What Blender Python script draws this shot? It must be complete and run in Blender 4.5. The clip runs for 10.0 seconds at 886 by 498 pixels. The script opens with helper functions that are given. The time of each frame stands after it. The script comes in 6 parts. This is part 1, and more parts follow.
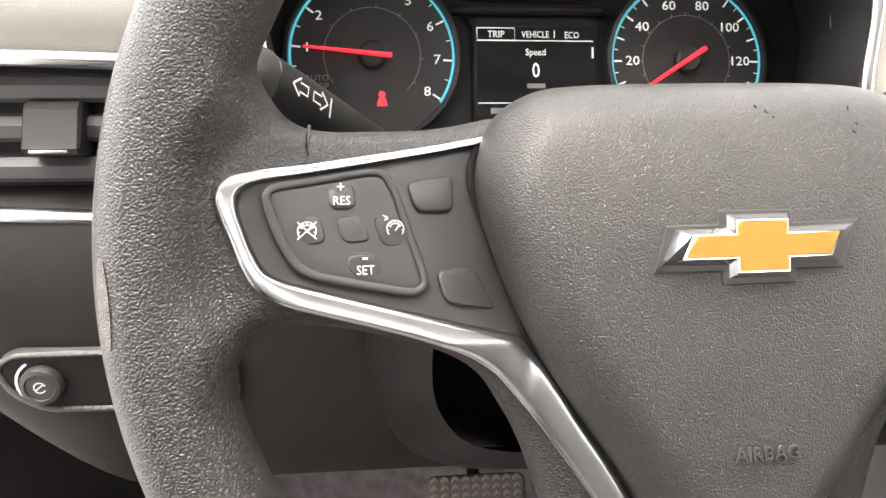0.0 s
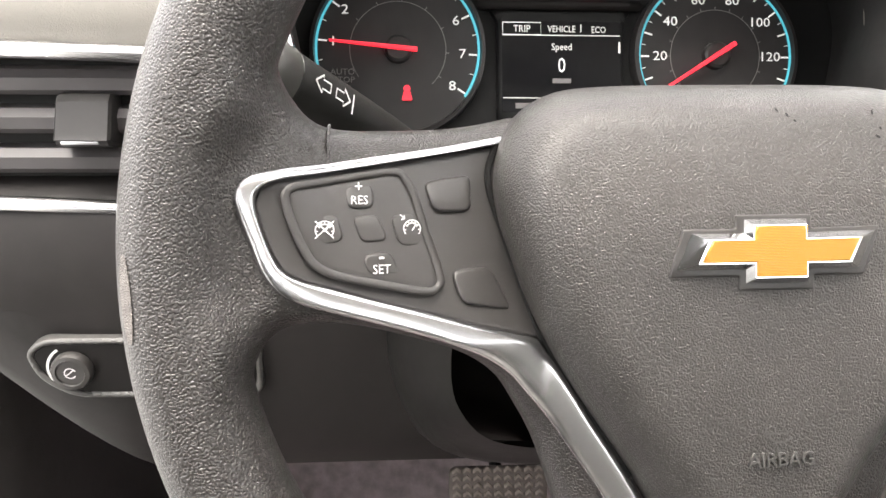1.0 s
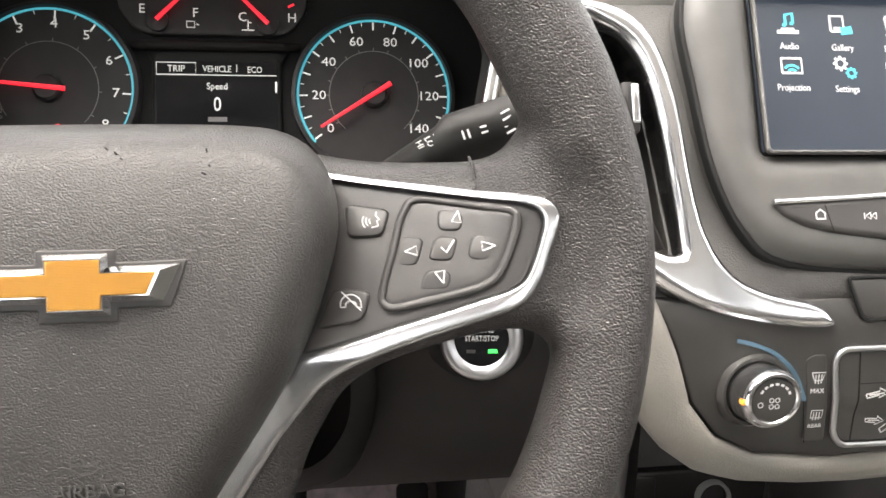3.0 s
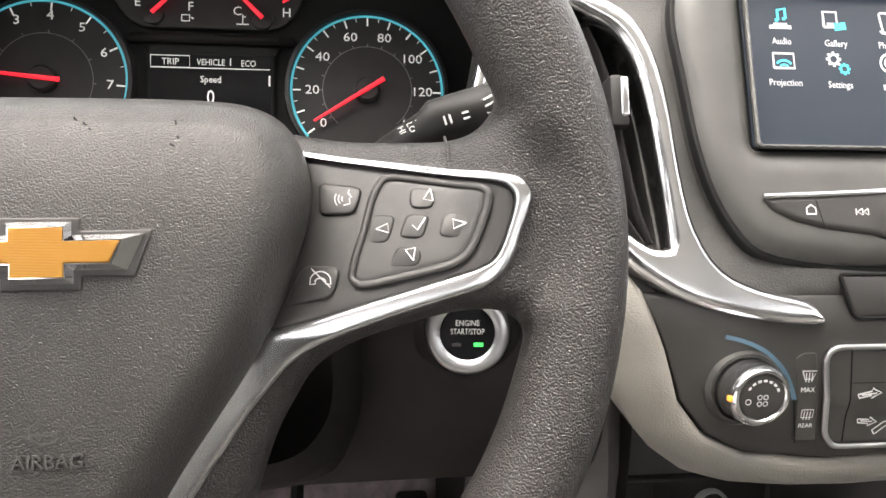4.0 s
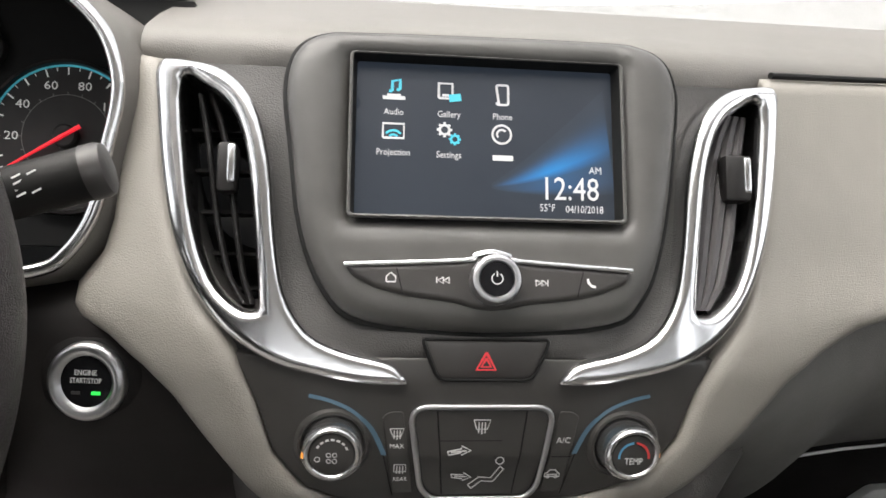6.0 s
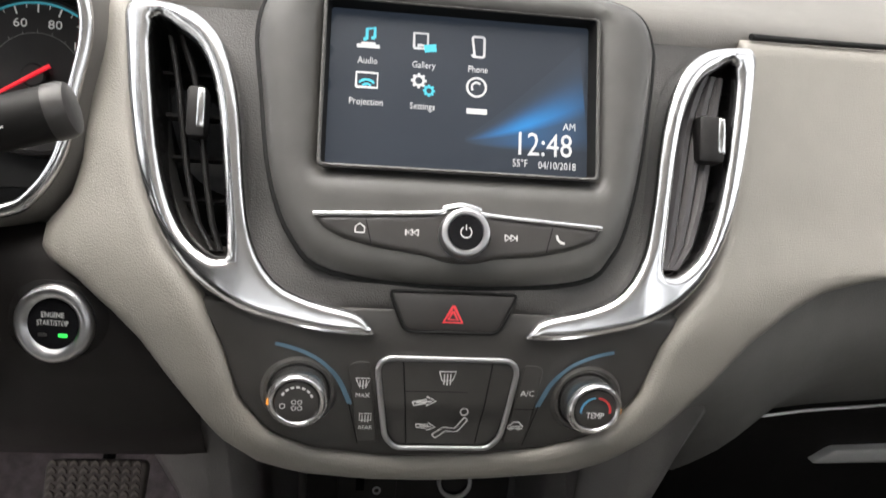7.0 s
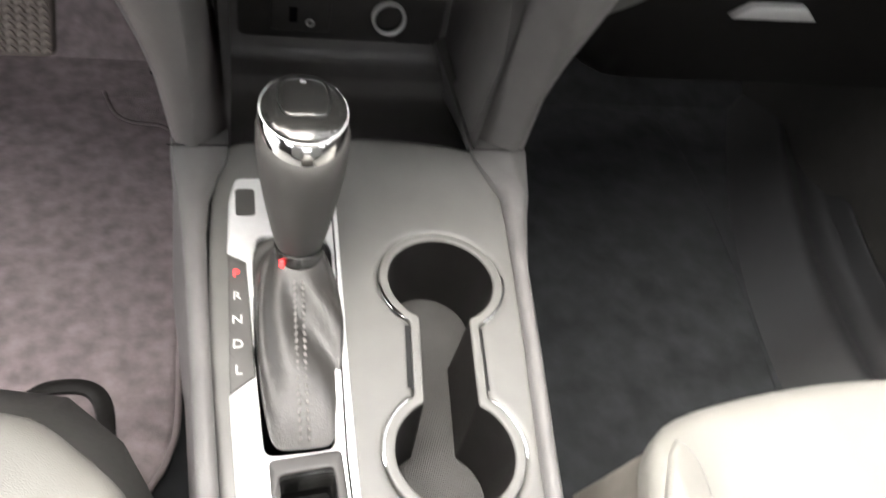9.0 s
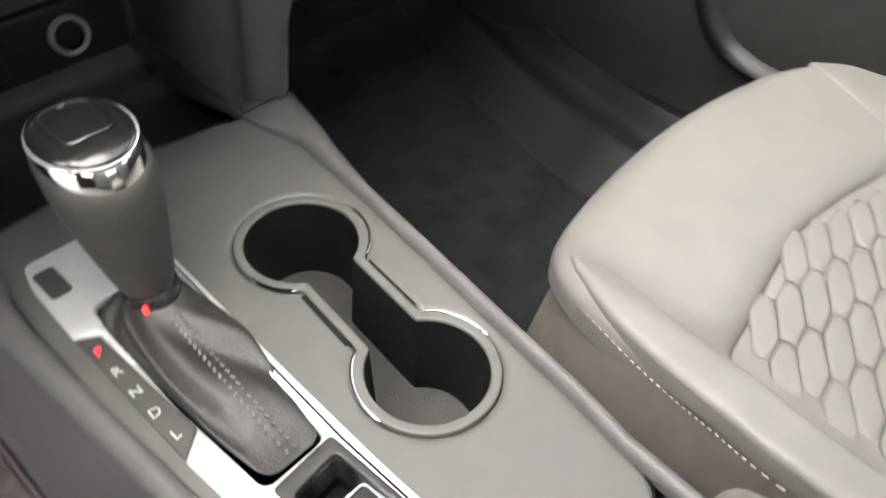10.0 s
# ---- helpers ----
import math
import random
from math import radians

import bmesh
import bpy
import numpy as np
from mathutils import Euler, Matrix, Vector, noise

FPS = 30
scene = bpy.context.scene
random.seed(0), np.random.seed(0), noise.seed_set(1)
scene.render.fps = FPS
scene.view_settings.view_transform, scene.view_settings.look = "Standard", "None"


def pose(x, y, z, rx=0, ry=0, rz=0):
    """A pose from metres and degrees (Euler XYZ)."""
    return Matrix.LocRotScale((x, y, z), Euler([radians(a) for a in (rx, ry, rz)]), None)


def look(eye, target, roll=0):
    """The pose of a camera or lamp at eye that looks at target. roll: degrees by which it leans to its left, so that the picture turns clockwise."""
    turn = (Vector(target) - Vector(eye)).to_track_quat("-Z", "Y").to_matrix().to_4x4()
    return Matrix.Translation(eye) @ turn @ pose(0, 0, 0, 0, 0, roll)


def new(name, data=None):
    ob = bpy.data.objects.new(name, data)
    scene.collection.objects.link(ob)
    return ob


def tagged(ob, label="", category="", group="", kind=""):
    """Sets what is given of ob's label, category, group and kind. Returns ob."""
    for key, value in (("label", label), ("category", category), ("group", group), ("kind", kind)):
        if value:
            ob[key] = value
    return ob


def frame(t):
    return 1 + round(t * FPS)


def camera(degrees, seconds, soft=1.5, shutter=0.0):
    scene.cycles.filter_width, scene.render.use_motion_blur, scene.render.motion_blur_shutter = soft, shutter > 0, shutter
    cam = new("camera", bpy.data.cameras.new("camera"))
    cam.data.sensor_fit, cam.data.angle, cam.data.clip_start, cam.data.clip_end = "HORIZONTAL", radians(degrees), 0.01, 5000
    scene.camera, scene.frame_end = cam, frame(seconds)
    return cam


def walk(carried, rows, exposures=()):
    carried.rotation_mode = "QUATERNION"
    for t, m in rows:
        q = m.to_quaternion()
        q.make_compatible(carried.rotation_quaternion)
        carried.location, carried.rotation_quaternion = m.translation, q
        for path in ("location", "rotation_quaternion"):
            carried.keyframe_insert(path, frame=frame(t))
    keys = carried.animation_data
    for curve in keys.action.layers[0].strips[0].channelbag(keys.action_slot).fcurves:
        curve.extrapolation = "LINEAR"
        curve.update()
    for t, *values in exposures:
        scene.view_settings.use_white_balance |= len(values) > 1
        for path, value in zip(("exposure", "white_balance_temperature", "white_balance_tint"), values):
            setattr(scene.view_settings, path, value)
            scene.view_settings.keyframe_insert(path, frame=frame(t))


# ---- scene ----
cam = camera(60.55, 10.0, shutter=0.35)
PATH = [
    (0, (-0.1146, 0.2788, 0.9304), (-0.0065, 1.2385, 0.6710), 0.47),
    (0.5, (-0.1112, 0.2758, 0.9324), (-0.0332, 1.2358, 0.6637), 0.95),
    (1, (-0.1110, 0.2775, 0.9342), (-0.0404, 1.2367, 0.6604), 0.71),
    (1.5, (-0.1100, 0.2773, 0.9334), (-0.0355, 1.2369, 0.6622), 0.42),
    (2, (-0.0521, 0.2706, 0.9519), (0.0362, 1.2322, 0.6921), 0.13),
    (2.5, (0.0442, 0.2568, 0.9471), (0.1833, 1.2171, 0.7052), 0.82),
    (4, (0.0901, 0.2505, 0.9257), (0.2119, 1.2207, 0.7165), 1.44),
    (4.5, (0.0894, 0.2509, 0.9285), (0.2067, 1.2229, 0.7246), 1.61),
    (5, (0.1447, 0.2366, 0.9460), (0.2725, 1.2080, 0.7459), 1.94),
    (5.5, (0.2516, 0.2168, 0.9706), (0.3457, 1.1900, 0.7608), 2.15),
    (6, (0.3080, 0.2137, 0.9759), (0.4179, 1.1825, 0.7540), 2.77),
    (7.5, (0.3181, 0.2118, 0.9708), (0.4549, 1.1301, 0.5994), 6.31),
    (8, (0.3114, 0.2118, 0.9670), (0.4634, 1.0549, 0.4513), 8.72),
    (8.3, (0.3053, 0.2091, 0.9668), (0.4691, 1.0012, 0.3787), 10.01),
    (8.5, (0.3009, 0.2080, 0.9653), (0.4771, 0.9607, 0.3309), 11.26),
    (9, (0.2813, 0.2042, 0.9461), (0.5483, 0.8413, 0.2230), 15.65),
    (9.5, (0.2548, 0.2203, 0.9107), (0.6551, 0.7427, 0.1578), 15.11),
    (9.7, (0.2340, 0.2219, 0.8996), (0.6835, 0.7175, 0.1565), 11.40),
    (10, (0.2042, 0.2344, 0.8950), (0.7428, 0.6872, 0.1845), 3.66),
]
walk(cam, [(t, look(eye, goal, roll)) for t, eye, goal, roll in PATH],
     exposures=[(0.0, 2.55, 6700, 11), (1.5, 2.55, 6700, 11), (2.5, 2.3, 6700, 11), (4.0, 2.05, 6700, 11), (4.5, 2.05, 6700, 11), (5.0, 1.75, 6700, 11), (5.5, 1.35, 6500, 10), (6.0, 1.15, 6500, 10), (7.5, 1.4, 6500, 10), (8.0, 2.12, 6500, 10), (8.5, 2.55, 6500, 10), (9.0, 2.4, 6500, 10), (9.5, 1.95, 6500, 10), (10.0, 1.65, 6500, 10)])

# ---- daylight: overcast sky through the windows and the open driver's door ----
world = bpy.data.worlds.new("overcast")
scene.world = world
world.use_nodes = True
wn = world.node_tree.nodes
wl = world.node_tree.links
sky = wn.new("ShaderNodeTexSky")
sky.sky_type = "NISHITA"
sky.sun_disc = False
sky.sun_elevation = radians(72)
sky.sun_rotation = radians(-85)
sky.air_density = 1.0
sky.dust_density = 4.0
grey = wn.new("ShaderNodeMixRGB")
grey.inputs[0].default_value = 0.75
grey.inputs[2].default_value = (9.0, 8.9, 8.7, 1)
wl.new(sky.outputs[0], grey.inputs[1])
wl.new(grey.outputs[0], wn["Background"].inputs[0])
wn["Background"].inputs[1].default_value = 0.15

sun = new("sun", bpy.data.lights.new("sun", "SUN"))
sun.data.energy = 2.3
sun.data.angle = radians(60)
sun.data.color = (1.0, 0.96, 0.9)
sun.matrix_basis = look((-0.9, 0.2, 3.8), (0.0, 0.6, 0.8))

# ---- materials ----
def material(name, colour, rough=0.5, metal=0.0, var=0.12, var_scale=40.0, grain=None, grain_scale=900.0,
             depth=0.0002, glow=None, power=0.0, coat=0.0, wear=0.0, specular=0.5):
    """A procedural surface: colour mottled at two scales, and relief of leather cells or fine grain."""
    m = bpy.data.materials.new(name)
    m.use_nodes = True
    nt = m.node_tree
    b = nt.nodes["Principled BSDF"]
    b.inputs["Roughness"].default_value = rough
    b.inputs["Metallic"].default_value = metal
    b.inputs["Coat Weight"].default_value = coat
    b.inputs["Specular IOR Level"].default_value = specular
    co = nt.nodes.new("ShaderNodeTexCoord")
    big = nt.nodes.new("ShaderNodeTexNoise")
    big.inputs["Scale"].default_value = var_scale
    big.inputs["Detail"].default_value = 6
    nt.links.new(co.outputs["Object"], big.inputs["Vector"])
    ramp = nt.nodes.new("ShaderNodeValToRGB")
    lo = [c * (1 - var) for c in colour]
    hi = [min(1, c * (1 + var)) for c in colour]
    ramp.color_ramp.elements[0].color = (*lo, 1)
    ramp.color_ramp.elements[1].color = (*hi, 1)
    ramp.color_ramp.elements[0].position = 0.3
    ramp.color_ramp.elements[1].position = 0.7
    nt.links.new(big.outputs["Fac"], ramp.inputs[0])
    nt.links.new(ramp.outputs[0], b.inputs["Base Color"])
    mr = nt.nodes.new("ShaderNodeMapRange")
    spread = (0.012 if metal > 0.5 else 0.05) + wear
    mr.inputs["To Min"].default_value = max(0.02, rough - spread)
    mr.inputs["To Max"].default_value = min(1.0, rough + spread)
    fine = nt.nodes.new("ShaderNodeTexNoise")
    fine.inputs["Scale"].default_value = var_scale * 5
    fine.inputs["Detail"].default_value = 4
    nt.links.new(co.outputs["Object"], fine.inputs["Vector"])
    nt.links.new(fine.outputs["Fac"], mr.inputs["Value"])
    nt.links.new(mr.outputs[0], b.inputs["Roughness"])
    if grain:
        bump = nt.nodes.new("ShaderNodeBump")
        bump.inputs["Distance"].default_value = depth
        bump.inputs["Strength"].default_value = 1.0
        if grain == "leather":
            warp = nt.nodes.new("ShaderNodeTexNoise")
            warp.inputs["Scale"].default_value = grain_scale * 0.5
            warp.inputs["Detail"].default_value = 2
            mixv = nt.nodes.new("ShaderNodeVectorMath")
            mixv.operation = "MULTIPLY_ADD"
            mixv.inputs[1].default_value = (0.4 / grain_scale,) * 3
            nt.links.new(co.outputs["Object"], warp.inputs["Vector"])
            nt.links.new(warp.outputs["Color"], mixv.inputs[0])
            nt.links.new(co.outputs["Object"], mixv.inputs[2])
            fold = nt.nodes.new("ShaderNodeTexNoise")
            fold.inputs["Scale"].default_value = grain_scale
            fold.inputs["Detail"].default_value = 0.3
            nt.links.new(mixv.outputs[0], fold.inputs["Vector"])
            cells = nt.nodes.new("ShaderNodeMapRange")
            cells.interpolation_type = "SMOOTHSTEP"
            cells.inputs["From Min"].default_value = 0.30
            cells.inputs["From Max"].default_value = 0.62
            nt.links.new(fold.outputs["Fac"], cells.inputs["Value"])
            nt.links.new(cells.outputs[0], bump.inputs["Height"])
        elif grain == "fibre":
            fib = nt.nodes.new("ShaderNodeTexNoise")
            fib.inputs["Scale"].default_value = grain_scale
            fib.inputs["Detail"].default_value = 3
            fib.inputs["Roughness"].default_value = 0.8
            nt.links.new(co.outputs["Object"], fib.inputs["Vector"])
            nt.links.new(fib.outputs["Fac"], bump.inputs["Height"])
        elif grain == "weave":
            wv = nt.nodes.new("ShaderNodeTexWave")
            wv.inputs["Scale"].default_value = grain_scale
            wv.inputs["Distortion"].default_value = 0.4
            nt.links.new(co.outputs["Object"], wv.inputs["Vector"])
            nt.links.new(wv.outputs["Fac"], bump.inputs["Height"])
        nt.links.new(bump.outputs[0], b.inputs["Normal"])
    if glow:
        b.inputs["Emission Color"].default_value = (*glow, 1)
        b.inputs["Emission Strength"].default_value = power
    return m


KNEE = material("knee_panel_plastic", (0.016, 0.0145, 0.0140), 0.46, grain="fibre", grain_scale=2500, depth=0.00005, specular=0.12)
COLUMN = material("column_plastic", (0.010, 0.0094, 0.0090), 0.35, grain="fibre", grain_scale=2500, depth=0.00005, specular=0.10)
RIM = material("wheel_leather", (0.034, 0.0305, 0.0290), 0.34, grain="leather", grain_scale=1400, depth=0.00026, wear=0.04)
WORN = material("worn_leather", (0.10, 0.088, 0.080), 0.5, var=0.3, var_scale=300, grain="leather", grain_scale=1800, depth=0.0002)
AIRBAG = material("airbag_vinyl", (0.040, 0.037, 0.035), 0.38, grain="leather", grain_scale=1600, depth=0.00014)
PLASTIC = material("dark_plastic", (0.011, 0.010, 0.0097), 0.5, grain="fibre", grain_scale=2500, depth=0.00005, specular=0.12)
BUTTON = material("button_plastic", (0.034, 0.0318, 0.0305), 0.36, grain="fibre", grain_scale=3000, depth=0.00002)
FASCIA = material("dark_fascia_vinyl", (0.040, 0.038, 0.036), 0.5, grain="leather", grain_scale=1100, depth=0.00009)
BEZEL = material("radio_bezel_plastic", (0.062, 0.060, 0.057), 0.42, grain="fibre", grain_scale=3000, depth=0.00002)
TAUPE = material("top_pad_vinyl", (0.125, 0.118, 0.108), 0.55, var=0.04, grain="leather", grain_scale=1050, depth=0.00009)
BEIGE = material("beige_vinyl", (0.205, 0.192, 0.172), 0.5, var=0.03, grain="leather", grain_scale=1050, depth=0.00009)
CHROME = material("satin_chrome", (0.72, 0.72, 0.73), 0.2, metal=1.0, var=0.03)
SPOKE_CHROME = material("spoke_chrome", (0.62, 0.62, 0.63), 0.24, metal=1.0, var=0.03)
GRIP = material("grip_leather", (0.05, 0.047, 0.044), 0.45, grain="leather", grain_scale=1400, depth=0.0002)
BRIGHT = material("bright_chrome", (0.86, 0.86, 0.86), 0.06, metal=1.0, var=0.02)
SILVER = material("silver_paint", (0.70, 0.70, 0.70), 0.32, metal=0.35, var=0.04, var_scale=90)
GLOSS = material("gloss_black", (0.008, 0.008, 0.009), 0.12, specular=0.25)
MATT = material("matt_black", (0.008, 0.008, 0.008), 0.65, specular=0.2)
SLAT = material("vent_slat_plastic", (0.012, 0.011, 0.011), 0.45, specular=0.3)
SLAT_GREY = material("grey_slat_plastic", (0.045, 0.041, 0.042), 0.38)
STALK = material("stalk_plastic", (0.012, 0.0115, 0.011), 0.48, grain="fibre", grain_scale=2500, depth=0.00004, specular=0.16)
TWIST = material("twist_knob_plastic", (0.040, 0.039, 0.036), 0.4, grain="fibre", grain_scale=2500, depth=0.00003)
SATIN = material("satin_silver", (0.48, 0.48, 0.49), 0.34, metal=1.0, var=0.03)
INK = material("white_print", (0.58, 0.58, 0.57), 0.5, var=0.04)
DIAL_INK = material("lit_dial_print", (0.7, 0.7, 0.68), 0.5, glow=(0.9, 0.9, 0.86), power=0.08)
CYAN = material("lit_cyan_ring", (0.05, 0.35, 0.42), 0.4, glow=(0.10, 0.55, 0.70), power=0.12)
GLOW_RED = material("glowing_red", (0.8, 0.03, 0.03), 0.4, glow=(1.0, 0.04, 0.04), power=0.9)
PAD = material("pedal_pad", (0.10, 0.082, 0.072), 0.7, var=0.2)
NEEDLE = material("lit_red_needle", (0.7, 0.02, 0.03), 0.4, glow=(1.0, 0.02, 0.04), power=0.3)
RED = material("hazard_red", (0.65, 0.05, 0.06), 0.45, glow=(1.0, 0.05, 0.07), power=0.05)
GREEN = material("lit_green", (0.05, 0.6, 0.1), 0.4, glow=(0.02, 1.0, 0.08), power=0.4)
ORANGE = material("lit_orange", (0.8, 0.3, 0.05), 0.4, glow=(1.0, 0.35, 0.04), power=0.25)
GOLD = material("gold_texture", (0.56, 0.28, 0.045), 0.4, metal=0.2, var=0.08)
GOLD_BASE = material("gold_base", (0.38, 0.17, 0.02), 0.45, var=0.1)
BLUE = material("blue_trim_line", (0.07, 0.13, 0.18), 0.4)
KNOB_BLUE = material("blue_print", (0.08, 0.26, 0.42), 0.4)
RED_LINE = material("red_trim_line", (0.5, 0.04, 0.04), 0.4)
BINDING = material("mat_binding", (0.15, 0.125, 0.125), 0.9, specular=0.1)
CARPET = material("driver_carpet", (0.25, 0.208, 0.212), 0.95, var=0.26, var_scale=48, grain="fibre", grain_scale=520, depth=0.0030, specular=0.1)
CARPET_DARK = material("black_carpet", (0.021, 0.022, 0.0235), 0.95, var=0.3, var_scale=25, grain="fibre", grain_scale=900, depth=0.001, specular=0.1)
SEAT = material("cream_leather", (0.205, 0.199, 0.184), 0.45, var=0.05, var_scale=18, grain="leather", grain_scale=1050, depth=0.00009)
KNOB_TOP = material("dark_silver_cap", (0.10, 0.098, 0.095), 0.15, metal=0.85, var=0.05)
LOWER = material("lower_dash_vinyl", (0.16, 0.156, 0.15), 0.5, var=0.06, grain="leather", grain_scale=1100, depth=0.00009)
CLIMATE = material("climate_panel_plastic", (0.034, 0.032, 0.030), 0.42, grain="fibre", grain_scale=3000, depth=0.00002)
SEAT_SIDE = material("grey_seat_vinyl", (0.16, 0.148, 0.132), 0.5, grain="leather", grain_scale=1050, depth=0.00009)
CONSOLE = material("console_plastic", (0.108, 0.106, 0.101), 0.37, var=0.06, grain="fibre", grain_scale=2500, depth=0.00004)
PILLAR = material("pillar_vinyl", (0.108, 0.102, 0.100), 0.32, var=0.1, grain="leather", grain_scale=1100, depth=0.00009)
CONSOLE_DARK = material("sill_plastic", (0.014, 0.014, 0.015), 0.38, grain="fibre", grain_scale=2500, depth=0.00004, specular=0.5)
RAIL = material("console_rail_vinyl", (0.108, 0.104, 0.102), 0.34, var=0.1, grain="leather", grain_scale=1100, depth=0.00009)
BOOT = material("boot_leather", (0.030, 0.028, 0.026), 0.34, grain="leather", grain_scale=1100, depth=0.00008)
RUBBER = material("ribbed_rubber", (0.20, 0.165, 0.145), 0.7, var=0.2)
CUP_MAT = material("cup_mat_rubber", (0.05, 0.048, 0.046), 0.5, grain="weave", grain_scale=230, depth=0.0004)
THREAD = material("seam_thread", (0.33, 0.31, 0.28), 0.7)
DARK_THREAD = material("grey_thread", (0.12, 0.114, 0.108), 0.7)
HEADLINER = material("headliner_cloth", (0.62, 0.60, 0.56), 0.9, grain="fibre", grain_scale=1500, depth=0.0003)
ASPHALT = material("asphalt", (0.24, 0.24, 0.235), 0.9, var=0.06, var_scale=6, grain="fibre", grain_scale=120, depth=0.0008)
SCREEN = material("display_glass", (0.014, 0.017, 0.022), 0.3, specular=0.5, glow=(0.055, 0.075, 0.11), power=0.12, var=0.02)

# ---- building helpers ----
from mathutils.geometry import delaunay_2d_cdt


def mm(*pairs):
    return [(a / 1000.0, b / 1000.0) for a, b in pairs]


def mirror(pts):
    return [(-a, b) for a, b in reversed(pts)]


def smooth(pts, n=4, closed=True):
    """A Catmull-Rom curve through the points."""
    out = []
    k = len(pts)
    for i in range(k if closed else k - 1):
        p = [np.array(pts[(i + j) % k] if closed else pts[min(max(i + j, 0), k - 1)], float) for j in (-1, 0, 1, 2)]
        for s in range(n):
            t = s / n
            out.append(tuple(0.5 * (2 * p[1] + (p[2] - p[0]) * t + (2 * p[0] - 5 * p[1] + 4 * p[2] - p[3]) * t * t
                                    + (3 * p[1] - p[0] - 3 * p[2] + p[3]) * t ** 3)))
    if not closed:
        out.append(tuple(pts[-1]))
    return out


def rounded(x0, y0, x1, y1, r, n=5):
    """A rectangle with round corners."""
    out = []
    for cx, cy, a in ((x1 - r, y1 - r, 0), (x0 + r, y1 - r, 90), (x0 + r, y0 + r, 180), (x1 - r, y0 + r, 270)):
        for i in range(n + 1):
            b = radians(a + 90 * i / n)
            out.append((cx + r * math.cos(b), cy + r * math.sin(b)))
    return out


def soft_poly(pts, r, n=4):
    """A polygon with its corners rounded by about r."""
    out = []
    k = len(pts)
    for i in range(k):
        a, b, c = (Vector(pts[(i + j) % k]) for j in (-1, 0, 1))
        d1, d2 = (a - b), (c - b)
        q = min(r, d1.length * 0.45, d2.length * 0.45)
        p1, p2 = b + d1.normalized() * q, b + d2.normalized() * q
        for s in range(n + 1):
            t = s / n
            out.append(tuple((1 - t) ** 2 * p1 + 2 * t * (1 - t) * b + t * t * p2))
    return out


def circle(cx, cy, r, n=48, a0=0.0, a1=360.0):
    full = abs(a1 - a0) >= 360
    return [(cx + r * math.cos(radians(a0 + (a1 - a0) * i / (n if full else n - 1))),
             cy + r * math.sin(radians(a0 + (a1 - a0) * i / (n if full else n - 1)))) for i in range(n)]


def dense(loop, res):
    out = []
    for i, p in enumerate(loop):
        q = loop[(i + 1) % len(loop)]
        d = math.dist(p, q)
        if d < 1e-6:
            continue
        k = max(1, int(math.ceil(d / res)))
        out += [(p[0] + (q[0] - p[0]) * s / k, p[1] + (q[1] - p[1]) * s / k) for s in range(k)]
    return out


def inside(pts, loops):
    x, y = pts[:, 0], pts[:, 1]
    ins = np.zeros(len(pts), bool)
    for lp in loops:
        a = np.array(lp)
        b = np.roll(a, -1, 0)
        for (x0, y0), (x1, y1) in zip(a, b):
            if y0 == y1:
                continue
            c = ((y0 > y) != (y1 > y)) & (x < (x1 - x0) * (y - y0) / (y1 - y0) + x0)
            ins ^= c
    return ins


def edge_distance(pts, loops):
    d = np.full(len(pts), 1e9)
    for lp in loops:
        a = np.array(lp)
        b = np.roll(a, -1, 0)
        for p, q in zip(a, b):
            v = q - p
            l2 = v @ v
            if l2 < 1e-14:
                continue
            t = np.clip(((pts - p) @ v) / l2, 0, 1)
            e = pts - (p + t[:, None] * v)
            d = np.minimum(d, np.sqrt((e ** 2).sum(1)))
    return d


